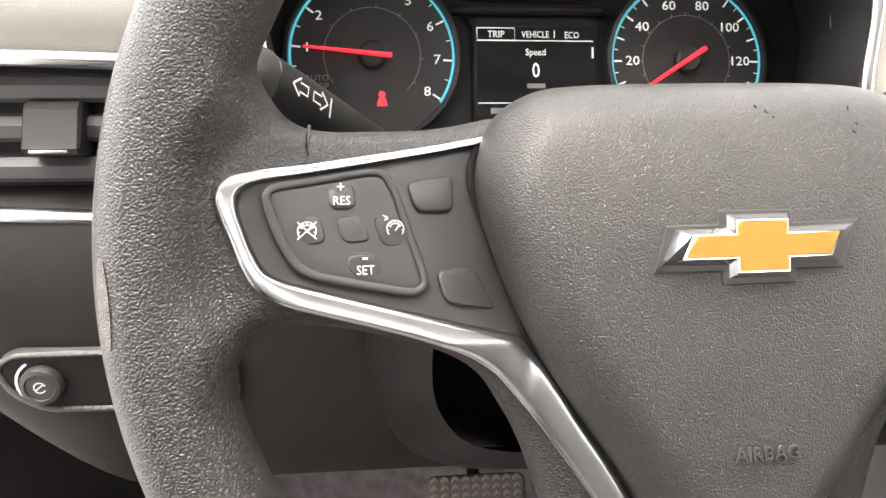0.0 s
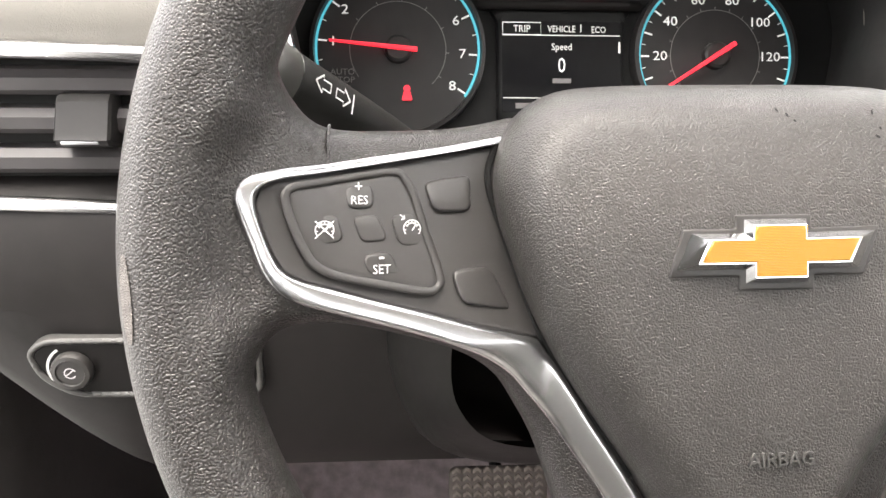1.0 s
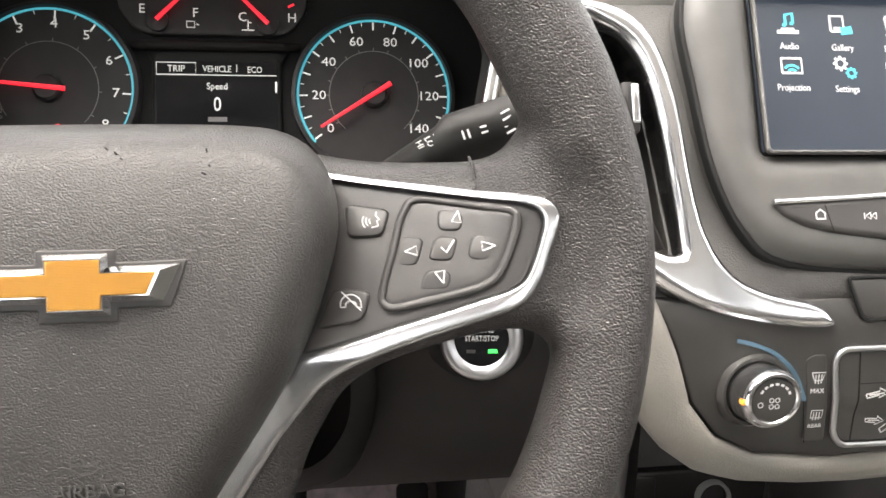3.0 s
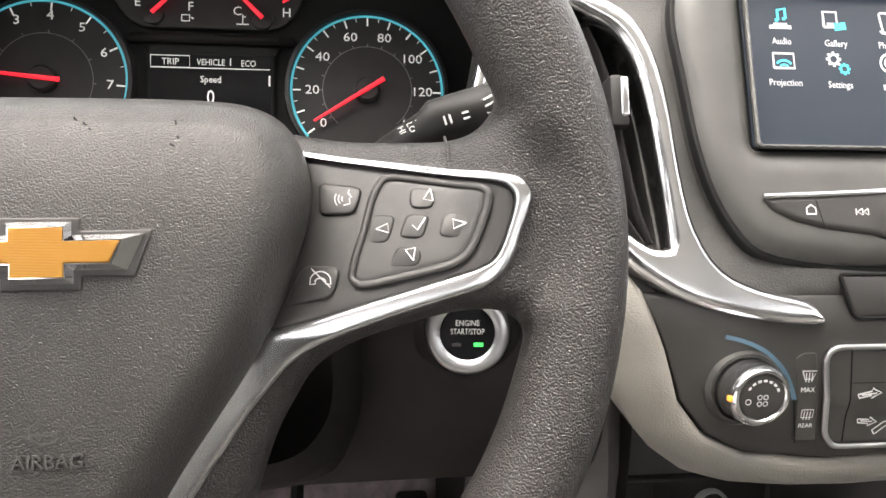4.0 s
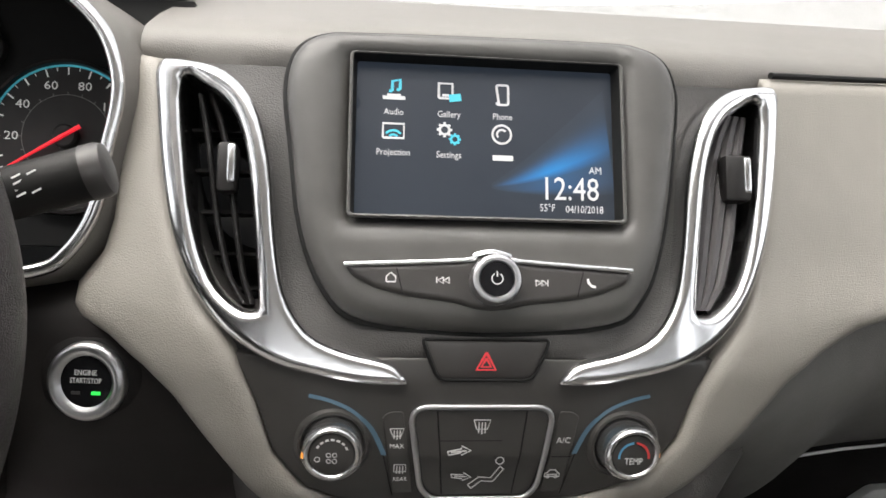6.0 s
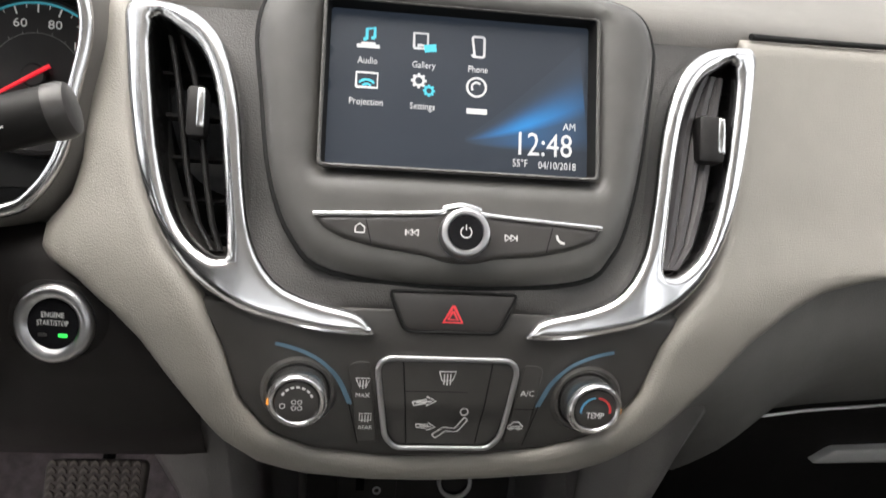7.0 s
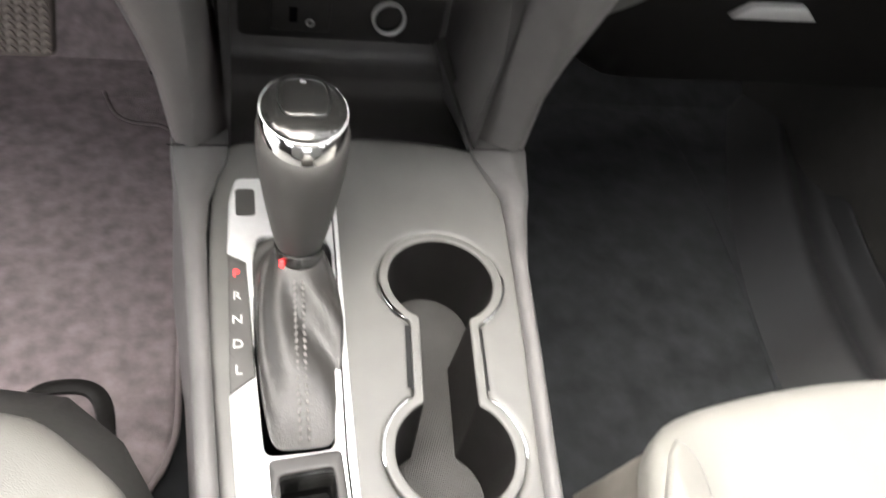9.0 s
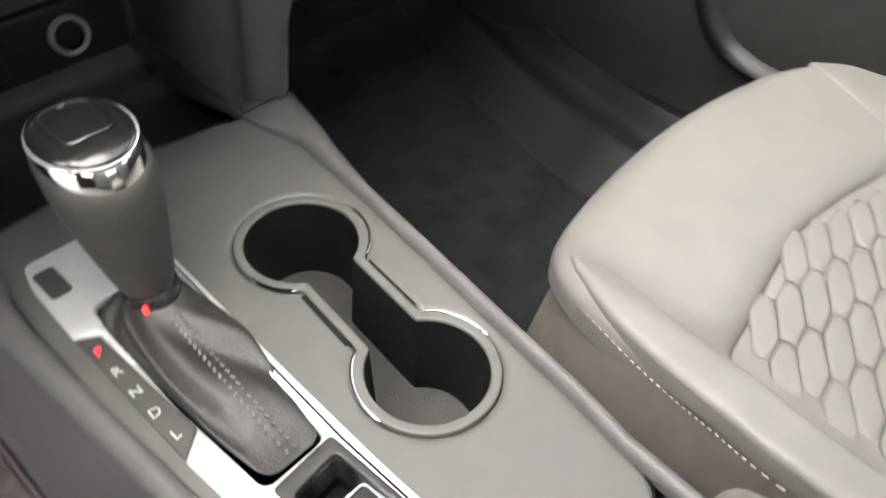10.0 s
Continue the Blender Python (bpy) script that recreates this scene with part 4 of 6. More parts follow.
ws = stalk("wiper_stalk", "black wiper stalk with white markings behind the wheel", [(0.05, 0.690, 0.846), (0.09, 0.636, 0.874), (0.112, 0.604, 0.893), (0.128, 0.5915, 0.9055), (0.1285, 0.5915, 0.9075), (0.155, 0.593, 0.9155), (0.182, 0.597, 0.9235), (0.184, 0.597, 0.924), (0.185, 0.597, 0.9243)],
           [0.0095, 0.0110, 0.0116, 0.0118, 0.0128, 0.0131, 0.0135, 0.0128, 0.009])
dirn = Vector((0.054, 0.004, 0.0165)).normalized()
out = Vector((-0.1, -0.9, 0.4)).normalized()
out = (out - dirn * out.dot(dirn)).normalized()
upv = out.cross(dirn)
part("end_cap", tube([(0.1765, 0.5962, 0.9218), (0.183, 0.5970, 0.9238), (0.1858, 0.5972, 0.9246), (0.1868, 0.5973, 0.9249)], [0.0139, 0.0138, 0.0126, 0.0090], 20), BUTTON, ws, "grey end cap")
ms = Matrix.Translation(Vector((0.118, 0.598, 0.9035)) + out * 0.0136) @ Matrix((dirn, upv, out)).transposed().to_4x4()
bars = [[(0.013, -0.002), (0.013, 0.002)], [(0.0155, -0.002), (0.0155, 0.002)], [(0.021, -0.0015), (0.024, -0.0015)], [(0.021, 0.001), (0.024, 0.001)]] + [[(x - 0.0022, y), (x + 0.0022, y + 0.001)] for x in (0.034, 0.041) for y in (-0.005, -0.002, 0.001, 0.004)]
axis = Vector((0.0535, 0.0055, 0.0160)).normalized()
away = Vector((0.25, -0.9, 0.3))
away = (away - axis * away.dot(axis)).normalized()
mb = Matrix.Translation(Vector((0.118, 0.5904, 0.9044)) + away * 0.0136) @ Matrix((axis, away.cross(axis), away)).transposed().to_4x4()
part("printed_bars", strokes(bars, 0.0009, 0.0002), INK, ws, "small white wiper markings", m=mb)
for n, txt in enumerate(("HI", "LO", "INT")):
    ob = words("lettering", txt, 0.0042, -0.0052 + 0.0044 * n, -0.001, -0.0004, INK, ws, turn=-80, wide=0.9)
    ob.data.transform(ms)
bowl = mm((-112, 800), (-113, 745), (-106, 708), (-85, 676), (-40, 664), (40, 664), (85, 676), (106, 708), (113, 745), (112, 800))
bowl = smooth(bowl, 3, False)
rings = [[(a * k, y, 0.80 + (b - 0.80) * k2) for a, b in bowl] for y, k, k2 in ((0.742, 1.0, 1.0), (0.728, 1.0, 1.0), (0.715, 0.985, 0.985), (0.690, 0.93, 0.90), (0.655, 0.84, 0.74), (0.615, 0.72, 0.5))]
part("lower_cover", loft(rings, False, False), COLUMN, col, "dark lower column cover", 50)

# ---- instrument cluster ----
cl = thing("instrument_cluster", upright(0.0, 0.777, 0.93, 15), "black instrument cluster with two cyan-ringed dials and a small display", "instrument cluster")
part("back_plate", box(-0.185, -0.085, -0.03, 0.185, 0.095, -0.006), MATT, cl)


def dial(cx, cy, r, a0, a1, nums, majors, minors, inset):
    d = part("dial", lathe([(r + 0.004, -0.008), (r + 0.003, 0.0035), (r + 0.0005, 0.0045), (r, 0.001), (r - 0.0005, -0.0005), (0.0, -0.0005)], 72, cx, cy), GLOSS_DIAL, cl, "round dark dial")
    part("cyan_ring", strokes([circle(cx, cy, r - 0.001, 70, a1 - 2, a0 + 2)], 0.0016, 0.0004), CYAN, d, "thin cyan light ring")
    ticks = []
    for i in range(majors + 1):
        a = radians(a0 + (a1 - a0) * i / majors)
        ticks.append([(cx + (r - q) * math.cos(a), cy + (r - q) * math.sin(a)) for q in (0.002, 0.0075)])
    for tk in ticks:
        part("tick", strokes([tk], 0.0011, 0.0004), DIAL_INK, d)
    ticks = []
    for i in range(minors + 1):
        a = radians(a0 + (a1 - a0) * i / minors)
        ticks.append([(cx + (r - q) * math.cos(a), cy + (r - q) * math.sin(a)) for q in (0.002, 0.0045)])
    for tk in ticks:
        part("tick", strokes([tk], 0.0005, 0.0004), DIAL_INK, d)
    for i, s in enumerate(nums):
        a = radians(a0 + (a1 - a0) * i / (len(nums) - 1))
        if s:
            words("numeral", s, 0.0085, cx + (r - inset) * math.cos(a), cy + (r - inset + 0.001) * math.sin(a), 0.0004, DIAL_INK, d, wide=1.15)
    part("inner_ring", strokes([circle(cx, cy, r * 0.58, 50, a1 - 12, a0 + 12)], 0.0005, 0.0003), INNER_INK, d)
    tk = []
    for i in range(majors + 1):
        a = radians(a0 + (a1 - a0) * i / majors)
        tk.append([(cx + r * q * math.cos(a), cy + r * q * math.sin(a)) for q in (0.58, 0.62)])
    for q in tk:
        part("inner_tick", strokes([q], 0.0006, 0.0003), INNER_INK, d)
    return d


GLOSS_DIAL = material("dial_face", (0.026, 0.024, 0.024), 0.4, var=0.2, specular=0.25)
INNER_INK = material("dim_dial_print", (0.16, 0.15, 0.15), 0.5)


def pointer(cx, cy, ang, length, tail, wid=0.0026):
    d = Vector((math.cos(radians(ang)), math.sin(radians(ang)), 0))
    n = Vector((-d.y, d.x, 0))
    c = Vector((cx, cy, 0.006))
    a, b = c + d * length, c - d * tail
    ring = lambda p, w, h: [p + n * w, p + n * w * 0.6 + Vector((0, 0, h)), p - n * w * 0.6 + Vector((0, 0, h)), p - n * w]
    part("needle", loft([ring(b, wid * 0.62, 0.0016), ring(c, wid * 0.58, 0.002), ring(a, wid * 0.32, 0.001)], True, True), NEEDLE, cl, "red lit needle")
    part("needle_hub", lathe([(0.009, 0.0), (0.0085, 0.0045), (0.007, 0.0058), (0.0, 0.006)], 28, cx, cy), GLOSS_DIAL, cl)


TC, SC = (-0.1045, -0.0065), (0.102, -0.0085)
dial(*TC, 0.0525, 203, -33, ["", "1", "2", "3", "4", "5", "6", "7", "8"], 8, 16, 0.0115)
dial(*SC, 0.0515, 217, -37, ["0", "20", "40", "60", "80", "100", "120", "140"], 14, 28, 0.0148)
pointer(*TC, 174.5, 0.043, 0.012)
pointer(*SC, 212.5, 0.042, 0.013)
words("lettering", "AUTO", 0.0055, TC[0] - 0.035, TC[1] - 0.0145, 0.0004, INNER_INK, cl)
words("lettering", "STOP", 0.0055, TC[0] - 0.034, TC[1] - 0.0195, 0.0004, INNER_INK, cl)
part("belt_warning", join(lathe([(0.0022, 0.0), (0.0018, 0.0006), (0, 0.0006)], 12, TC[0] + 0.0055, TC[1] - 0.0245), sheet(soft_poly([(TC[0] + 0.002, TC[1] - 0.032), (TC[0] + 0.009, TC[1] - 0.032), (TC[0] + 0.0075, TC[1] - 0.0262), (TC[0] + 0.0035, TC[1] - 0.0262)], 0.001), res=0.004, h=0.0004, r=0.0005, depth=0)), NEEDLE, cl, "small red lit belt warning")

# display in the middle, and the two small gauges over it
part("display_surround", sheet(mm((-46, 20), (46, 20), (41, 12), (41, -52), (-41, -52), (-41, 12)), res=0.01, h=0.002, r=0.003, depth=0.008), MATT, cl)
disp = part("display", sheet(rounded(-0.0385, -0.046, 0.0385, 0.012, 0.001), res=0.01, h=0.0002, r=0.0005, depth=0.001, base=lambda u, v: 0.0024), GLOSS, cl, "black trip display")
zt = 0.0028
part("tab_box", strokes([mm((-38, 11), (-13.5, 11), (-13.5, 3.2), (-38, 3.2), (-38, 11.2))], 0.0006, zt), DIAL_INK, disp)
part("tab_line", strokes([mm((-38, 3.0), (38, 3.0)), mm((12.5, 10), (12.5, 5))], 0.0006, zt), DIAL_INK, disp)
part("tab_line", strokes([mm((37.6, -1), (37.6, -8))], 0.0012, zt), DIAL_INK, disp)
words("lettering", "TRIP", 0.0062, -0.0257, 0.0068, zt, DIAL_INK, disp, wide=0.9)
words("lettering", "VEHICLE", 0.0060, 0.0, 0.0068, zt, DIAL_INK, disp, wide=0.8)
words("lettering", "ECO", 0.0060, 0.024, 0.0066, zt, DIAL_INK, disp, wide=0.8)
words("lettering", "Speed", 0.0062, 0.0, -0.0045, zt, DIAL_INK, disp, wide=0.9)
words("lettering", "0", 0.0135, 0.0, -0.0165, zt, DIAL_INK, disp, wide=0.8)
part("printed_bars", strokes([mm((-6, -26), (6, -26))], 0.003, zt), INNER_INK, disp)
part("tab_line", strokes([mm((-38, -37), (38, -37))], 0.0005, zt), DIAL_INK, disp)
for a, b in ((-30, -20), (14, 20), (27, 30)):
    part("printed_bar", strokes([mm((a, -42), (b, -42))], 0.0035, zt), INNER_INK, disp)
gauge = part("gauge_panel", sheet(soft_poly(mm((-66, 52), (-40, 78), (40, 78), (62, 54), (46, 30), (-50, 30)), 0.012), res=0.008, h=0.001, r=0.003, depth=0.006, base=lambda u, v: 0.0), GLOSS_DIAL, cl, "fuel and temperature gauge panel")
for pts in (mm((-37, 38), (-18, 57)), mm((33, 37), (14, 56))):
    part("needle", tube([(*pts[0], 0.006), (*pts[1], 0.006)], [0.0015, 0.0010], 8), NEEDLE, cl, "red lit needle")
    part("needle_hub", lathe([(0.007, 0.0), (0.0066, 0.0035), (0.0, 0.0045)], 24, *pts[0]), GLOSS_DIAL, cl)
for s, u, v in (("E", -0.047, 0.046), ("F", -0.0135, 0.044), ("C", 0.0165, 0.042), ("H", 0.0485, 0.042)):
    words("numeral", s, 0.0085, u, v, 0.0014, DIAL_INK, gauge)
for cx in (-0.030, 0.030):
    for q in (58, 83, 108):
        part("tick", strokes([circle(cx, 0.041, 0.021, 3, q, q + 4)], 0.001, 0.0014), DIAL_INK, gauge)
for p in (mm((-49, 52.5), (-45, 54)), mm((46, 49.5), (50, 51.5))):
    part("tick", strokes([p], 0.0015, 0.0014), NEEDLE, gauge)
part("pump_symbol", strokes([mm((-19, 34.5), (-19, 38.5), (-14, 38.5), (-14, 34.5), (-19, 34.5)), mm((-13, 37), (-11.5, 36))], 0.0008, 0.0014), DIAL_INK, gauge)
part("coolant_symbol", strokes([mm((20, 34), (20, 40)), mm((20, 38.5), (22, 38.5)), mm((16, 33.5), (24, 33.5))], 0.0008, 0.0014), DIAL_INK, gauge)
part("ledge", tube([(-0.052, 0.024, -0.004), (-0.043, 0.022, 0.003), (0.043, 0.022, 0.003), (0.052, 0.024, -0.004)], 0.0035, 10), PLASTIC, cl, "moulded ledge over the display")

# hood round the cluster with its chrome edge
hood_pts = mm((0, 101), (60, 97), (108, 83), (133, 68), (154, 48), (164, 26), (166, 3), (160, -30), (155, -62), (141, -86), (122, -97), (60, -104))
loop = smooth(hood_pts + [(0, -0.105)] + mirror(hood_pts[1:]), 5)
hood = thing("cluster_hood", upright(0.0, 0.680, 0.95, 15), "dark hood round the gauges with a chrome edge", "gauge hood")
ring = lambda k, w, dv=0.0: [(a * k, b * k + dv, w) for a, b in loop]
part("inner_shroud", loft([ring(0.985, 0.0), ring(0.97, -0.02), ring(1.06, -0.09)], True, False), MATT, hood, "black inside of the hood")
part("chrome_edge", tube([(a, b, 0.0) for a, b in loop], 0.0042, 10, True), CHROME, hood, "satin chrome edge", 60)
part("outer_shell", loft([ring(1.012, 0.0), ring(1.035, -0.006), ring(1.06, -0.02), ring(1.11, -0.06), ring(1.16, -0.11)], True, False), TAUPE, hood, "grey-brown grained outside of the hood")

# ---- centre stack: screen unit, vents, climate controls ----
radio = thing("infotainment_unit", upright(XC, 0.629, 0.8975, 22), "grey infotainment unit with a lit touch screen and button bar", "infotainment")
out_bez = mm((-114.5, 70), (-113.6, 86), (-110, 97), (-103, 105), (-92, 109.5), (-76, 111), (0, 112.5), (76, 112.8), (93, 111), (105, 106.5), (112.5, 98), (116, 86), (116.6, 72), (111, 24), (103, -16), (92, -42), (71, -58), (0, -63.5), (-67, -57.5), (-90, -40), (-104, -6), (-111, 42))
part("bezel_gap", sheet([(a * 1.013, 0.024 + (b - 0.024) * (1.02 if b < 0.05 else 1.001)) for a, b in smooth(out_bez, 4)], res=0.012, h=0.001, r=0.002, depth=0.006, base=lambda u, v: -0.0062), MATT, radio, "dark gap round the screen surround")
scr_hole = rounded(-0.0765, 0.0015, 0.0785, 0.0945, 0.002)
part("bezel", sheet(smooth(out_bez, 4), [scr_hole], res=0.006, h=0.0115, r=0.016, depth=0.012, base=lambda u, v: -0.008), BEZEL, radio, "dark grey screen surround with rounded corners", 60)
part("screen_lip", sheet(rounded(-0.0785, -0.0005, 0.0805, 0.0955, 0.003), [scr_hole], res=0.008, h=0.0008, r=0.0012, depth=0.002, base=lambda u, v: 0.0045), BEZEL, radio)
walls = loft([[(a, b, 0.004) for a, b in scr_hole], [(a * 0.97, 0.048 + (b - 0.048) * 0.97, -0.006) for a, b in scr_hole]], True, False)
part("screen_well", walls, MATT, radio)
screen = part("screen", sheet(rounded(-0.0755, 0.003, 0.0775, 0.0935, 0.001), res=0.01, h=0.0001, r=0.0005, depth=0.001, base=lambda u, v: -0.0052), SCREEN, radio, "lit dark blue touch screen")
zs = -0.0048
UI = material("screen_white", (0.45, 0.45, 0.45), 0.4, glow=(0.85, 0.88, 0.9), power=0.075)
UI_CYAN = material("screen_cyan", (0.05, 0.4, 0.5), 0.4, glow=(0.1, 0.65, 0.85), power=0.09)


def swoosh_material():
    m = bpy.data.materials.new("screen_blue_swoosh")
    m.use_nodes = True
    b = m.node_tree.nodes["Principled BSDF"]
    b.inputs["Base Color"].default_value = (0.014, 0.017, 0.022, 1)
    b.inputs["Roughness"].default_value = 0.3
    b.inputs["Specular IOR Level"].default_value = 0.5
    at = m.node_tree.nodes.new("ShaderNodeAttribute")
    at.attribute_name = "glow"
    m.node_tree.links.new(at.outputs["Color"], b.inputs["Emission Color"])
    b.inputs["Emission Strength"].default_value = 0.36
    return m


# blue light ribbon of the screen's wallpaper
sw = bmesh.new()
lay = sw.loops.layers.float_color.new("glow")
dim, hot = (0.0275, 0.0375, 0.055), (0.01, 0.36, 0.95)
grid = []
for i in range(25):
    t = i / 24
    x0, y0 = 0.004 + 0.0730 * t, 0.0215 + 0.026 * t ** 1.3
    row = []
    for j in range(17):
        s = j / 16
        row.append((sw.verts.new((x0 - 0.006 * s * t, y0 + (0.003 + 0.060 * t) * (s - 0.45), zs - 0.0002)), t, s))
    grid.append(row)
for a, b in zip(grid, grid[1:]):
    for j in range(16):
        f = sw.faces.new((a[j][0], b[j][0], b[j + 1][0], a[j + 1][0]))
        val = {q[0]: q for q in (a[j], b[j], b[j + 1], a[j + 1])}
        for lp in f.loops:
            _, t, s = val[lp.vert]
            k = min(1.0, t * 2.2) * (1.0 - 0.75 * max(0.0, t - 0.55) / 0.45) * (math.exp(-((s - 0.40) / 0.22) ** 2) if s > 0.40 else 0.25 + 0.75 * math.exp(-((s - 0.40) / 0.03) ** 2)) * min(1.0, 8 * s) * min(1.0, 6 * (1 - s))
            lp[lay] = tuple(d + (h - d) * k for d, h in zip(dim, hot)) + (1,)
part("wallpaper_ribbon", sw, swoosh_material(), screen, "blue light ribbon on the screen")
words("lettering", "12:48", 0.0195, 0.0500, 0.0205, zs, UI, screen, wide=0.82)
words("lettering", "AM", 0.006, 0.0655, 0.0325, zs, UI, screen, wide=0.9)
words("lettering", "55°F", 0.0062, 0.0365, 0.0095, zs, UI, screen, wide=0.8)
words("lettering", "04/10/2018", 0.0062, 0.0585, 0.0090, zs, UI, screen, wide=0.8)
for s, u, v in (("Audio", -0.053, 0.0635), ("Gallery", -0.021, 0.0632), ("Phone", 0.0105, 0.063), ("Projection", -0.053, 0.0395), ("Settings", -0.021, 0.039)):
    words("lettering", s, 0.0055, u, v, zs, UI, screen, wide=0.85)
part("printed_bars", strokes([mm((4.5, 38.3), (16.5, 38.3))], 0.0032, zs), UI, screen)
note = [mm((-54, 76), (-54, 82), (-49.5, 83), (-49.5, 77)), mm((-56, 76), (-54, 76)), mm((-51.5, 77), (-49.5, 77))]
part("icon", strokes(note, 0.0018, zs), UI_CYAN, screen, "blue music note icon")
part("icon", strokes([mm((-59.5, 72), (-46.5, 72)), mm((-57, 73.3), (-49, 73.3))], 0.0022, zs), UI, screen)
part("icon", strokes([mm((-27, 73), (-27, 82), (-19, 82), (-19, 73), (-27, 73)), mm((-25, 74.8), (-21, 74.8))], 0.0016, zs), UI, screen, "picture icon")
part("icon", strokes([mm((-21, 73), (-14, 74))], 0.0045, zs + 0.0001), UI_CYAN, screen)
part("icon", strokes([soft_poly(mm((7, 70.5), (14, 70.5), (14, 82.5), (7, 82.5)), 0.0015) + mm((8.5, 70.5),)], 0.0014, zs), UI, screen, "phone icon")
part("icon", strokes([mm((-59, 48), (-59, 56.5), (-47, 56.5), (-47, 48), (-59, 48))], 0.0014, zs), UI, screen, "projection icon")
part("icon", strokes([circle(-0.053, 0.047, q, 8, 40, 140) for q in (0.003, 0.0055)], 0.0013, zs), UI_CYAN, screen)
gear = lambda cx, cy, r: [circle(cx, cy, r, 20)] + [[(cx + r * math.cos(radians(a)), cy + r * math.sin(radians(a))), (cx + 1.6 * r * math.cos(radians(a)), cy + 1.6 * r * math.sin(radians(a)))] for a in range(0, 360, 45)]
part("icon", strokes([q + q[:1] if len(q) > 2 else q for q in gear(-0.0235, 0.054, 0.0028)], 0.0015, zs), UI, screen, "gear icon")
part("icon", strokes([q + q[:1] if len(q) > 2 else q for q in gear(-0.0175, 0.0485, 0.0022)], 0.0013, zs), UI_CYAN, screen)
part("icon", strokes([circle(0.0100, 0.0525, 0.0055, 25, 0, 359.9), circle(0.0100, 0.0525, 0.0028, 8, 40, 220)], 0.0013, zs), UI, screen, "round service icon")

# button bar with the power knob
bar_top = mm((-79, -26.8), (-14, -23.5), (-8, -20.5), (2, -18.2), (12, -20.5), (18, -23.5), (82, -27.5))
bar_low = mm((79, -35), (64, -41), (46, -45), (22, -47.5), (12, -50), (2, -51), (-8, -50), (-18, -47), (-45, -43.5), (-62, -39.5), (-74, -33.5))
part("button_bar", sheet(soft_poly(bar_top + bar_low, 0.003), res=0.006, h=0.003, r=0.004, depth=0.004, base=lambda u, v: 0.0030), BUTTON, radio, "dark button bar", 60)
part("chrome_line", tube([(a, b, 0.0058) for a, b in smooth(bar_top, 4, False)], 0.0016, 8), CHROME, radio, "thin chrome line over the buttons", 60)
for u in (-0.047, 0.050):
    part("groove", strokes([[(u + math.copysign(0.0035, u), -0.0285), (u, -0.0425)]], 0.0006, 0.0062), MATT, radio)
part("power_knob", lathe([(0.0138, 0.003), (0.0136, 0.0135), (0.0130, 0.0158), (0.0116, 0.0166), (0.0102, 0.0164), (0.0094, 0.0154)], 40, 0.003, -0.0345), SATIN, radio, "chrome-ringed power knob", 40)
part("knob_face", lathe([(0.0096, 0.0153), (0.0092, 0.0160), (0.0, 0.0162)], 32, 0.003, -0.0345), GLOSS, radio)
part("symbol", strokes([circle(0.003, -0.0345, 0.003, 14, 120, 420), [(0.003, -0.0335), (0.003, -0.0305)]], 0.0006, 0.0166), INK, radio)
sy = 0.0062
part("symbol", strokes([mm((-56, -36), (-56, -33), (-53.5, -31), (-51, -33), (-51, -36), (-56, -36))], 0.0008, sy), INK, radio)
part("symbol", strokes([mm((-25, -33), (-28, -34.7), (-25, -36.4), (-25, -33)), mm((-21.8, -33), (-24.6, -34.7), (-21.8, -36.4), (-21.8, -33)), mm((-28.6, -33), (-28.6, -36.4))], 0.0007, sy), INK, radio)
part("symbol", strokes([mm((26.5, -33.6), (29.5, -35.3), (26.5, -37), (26.5, -33.6)), mm((29.8, -33.6), (32.6, -35.3), (29.8, -37), (29.8, -33.6)), mm((33.2, -33.6), (33.2, -37))], 0.0007, sy), INK, radio)
part("symbol", strokes([mm((56, -32.5), (56.4, -34.8), (58.2, -36.6), (60.5, -37))], 0.0014, sy), INK, radio)

# upright air vents with their chrome surrounds
v_out = mm((-189, 63), (-170, 63), (-149, 56), (-132, 38), (-122, 4), (-117, -40), (-111, -70), (-98, -91), (-78, -101), (-53, -107), (-45, -114), (-43.5, -120), (-64, -120), (-89, -116), (-116, -108.5), (-142, -92), (-161, -69), (-175, -38), (-183, -2), (-188, 36))
v_in = mm((-173.5, 52), (-159, 47), (-145, 35), (-135.5, 11), (-129.5, -30), (-125, -74), (-127, -80), (-137, -78), (-152, -63), (-163, -34), (-170.5, 10))


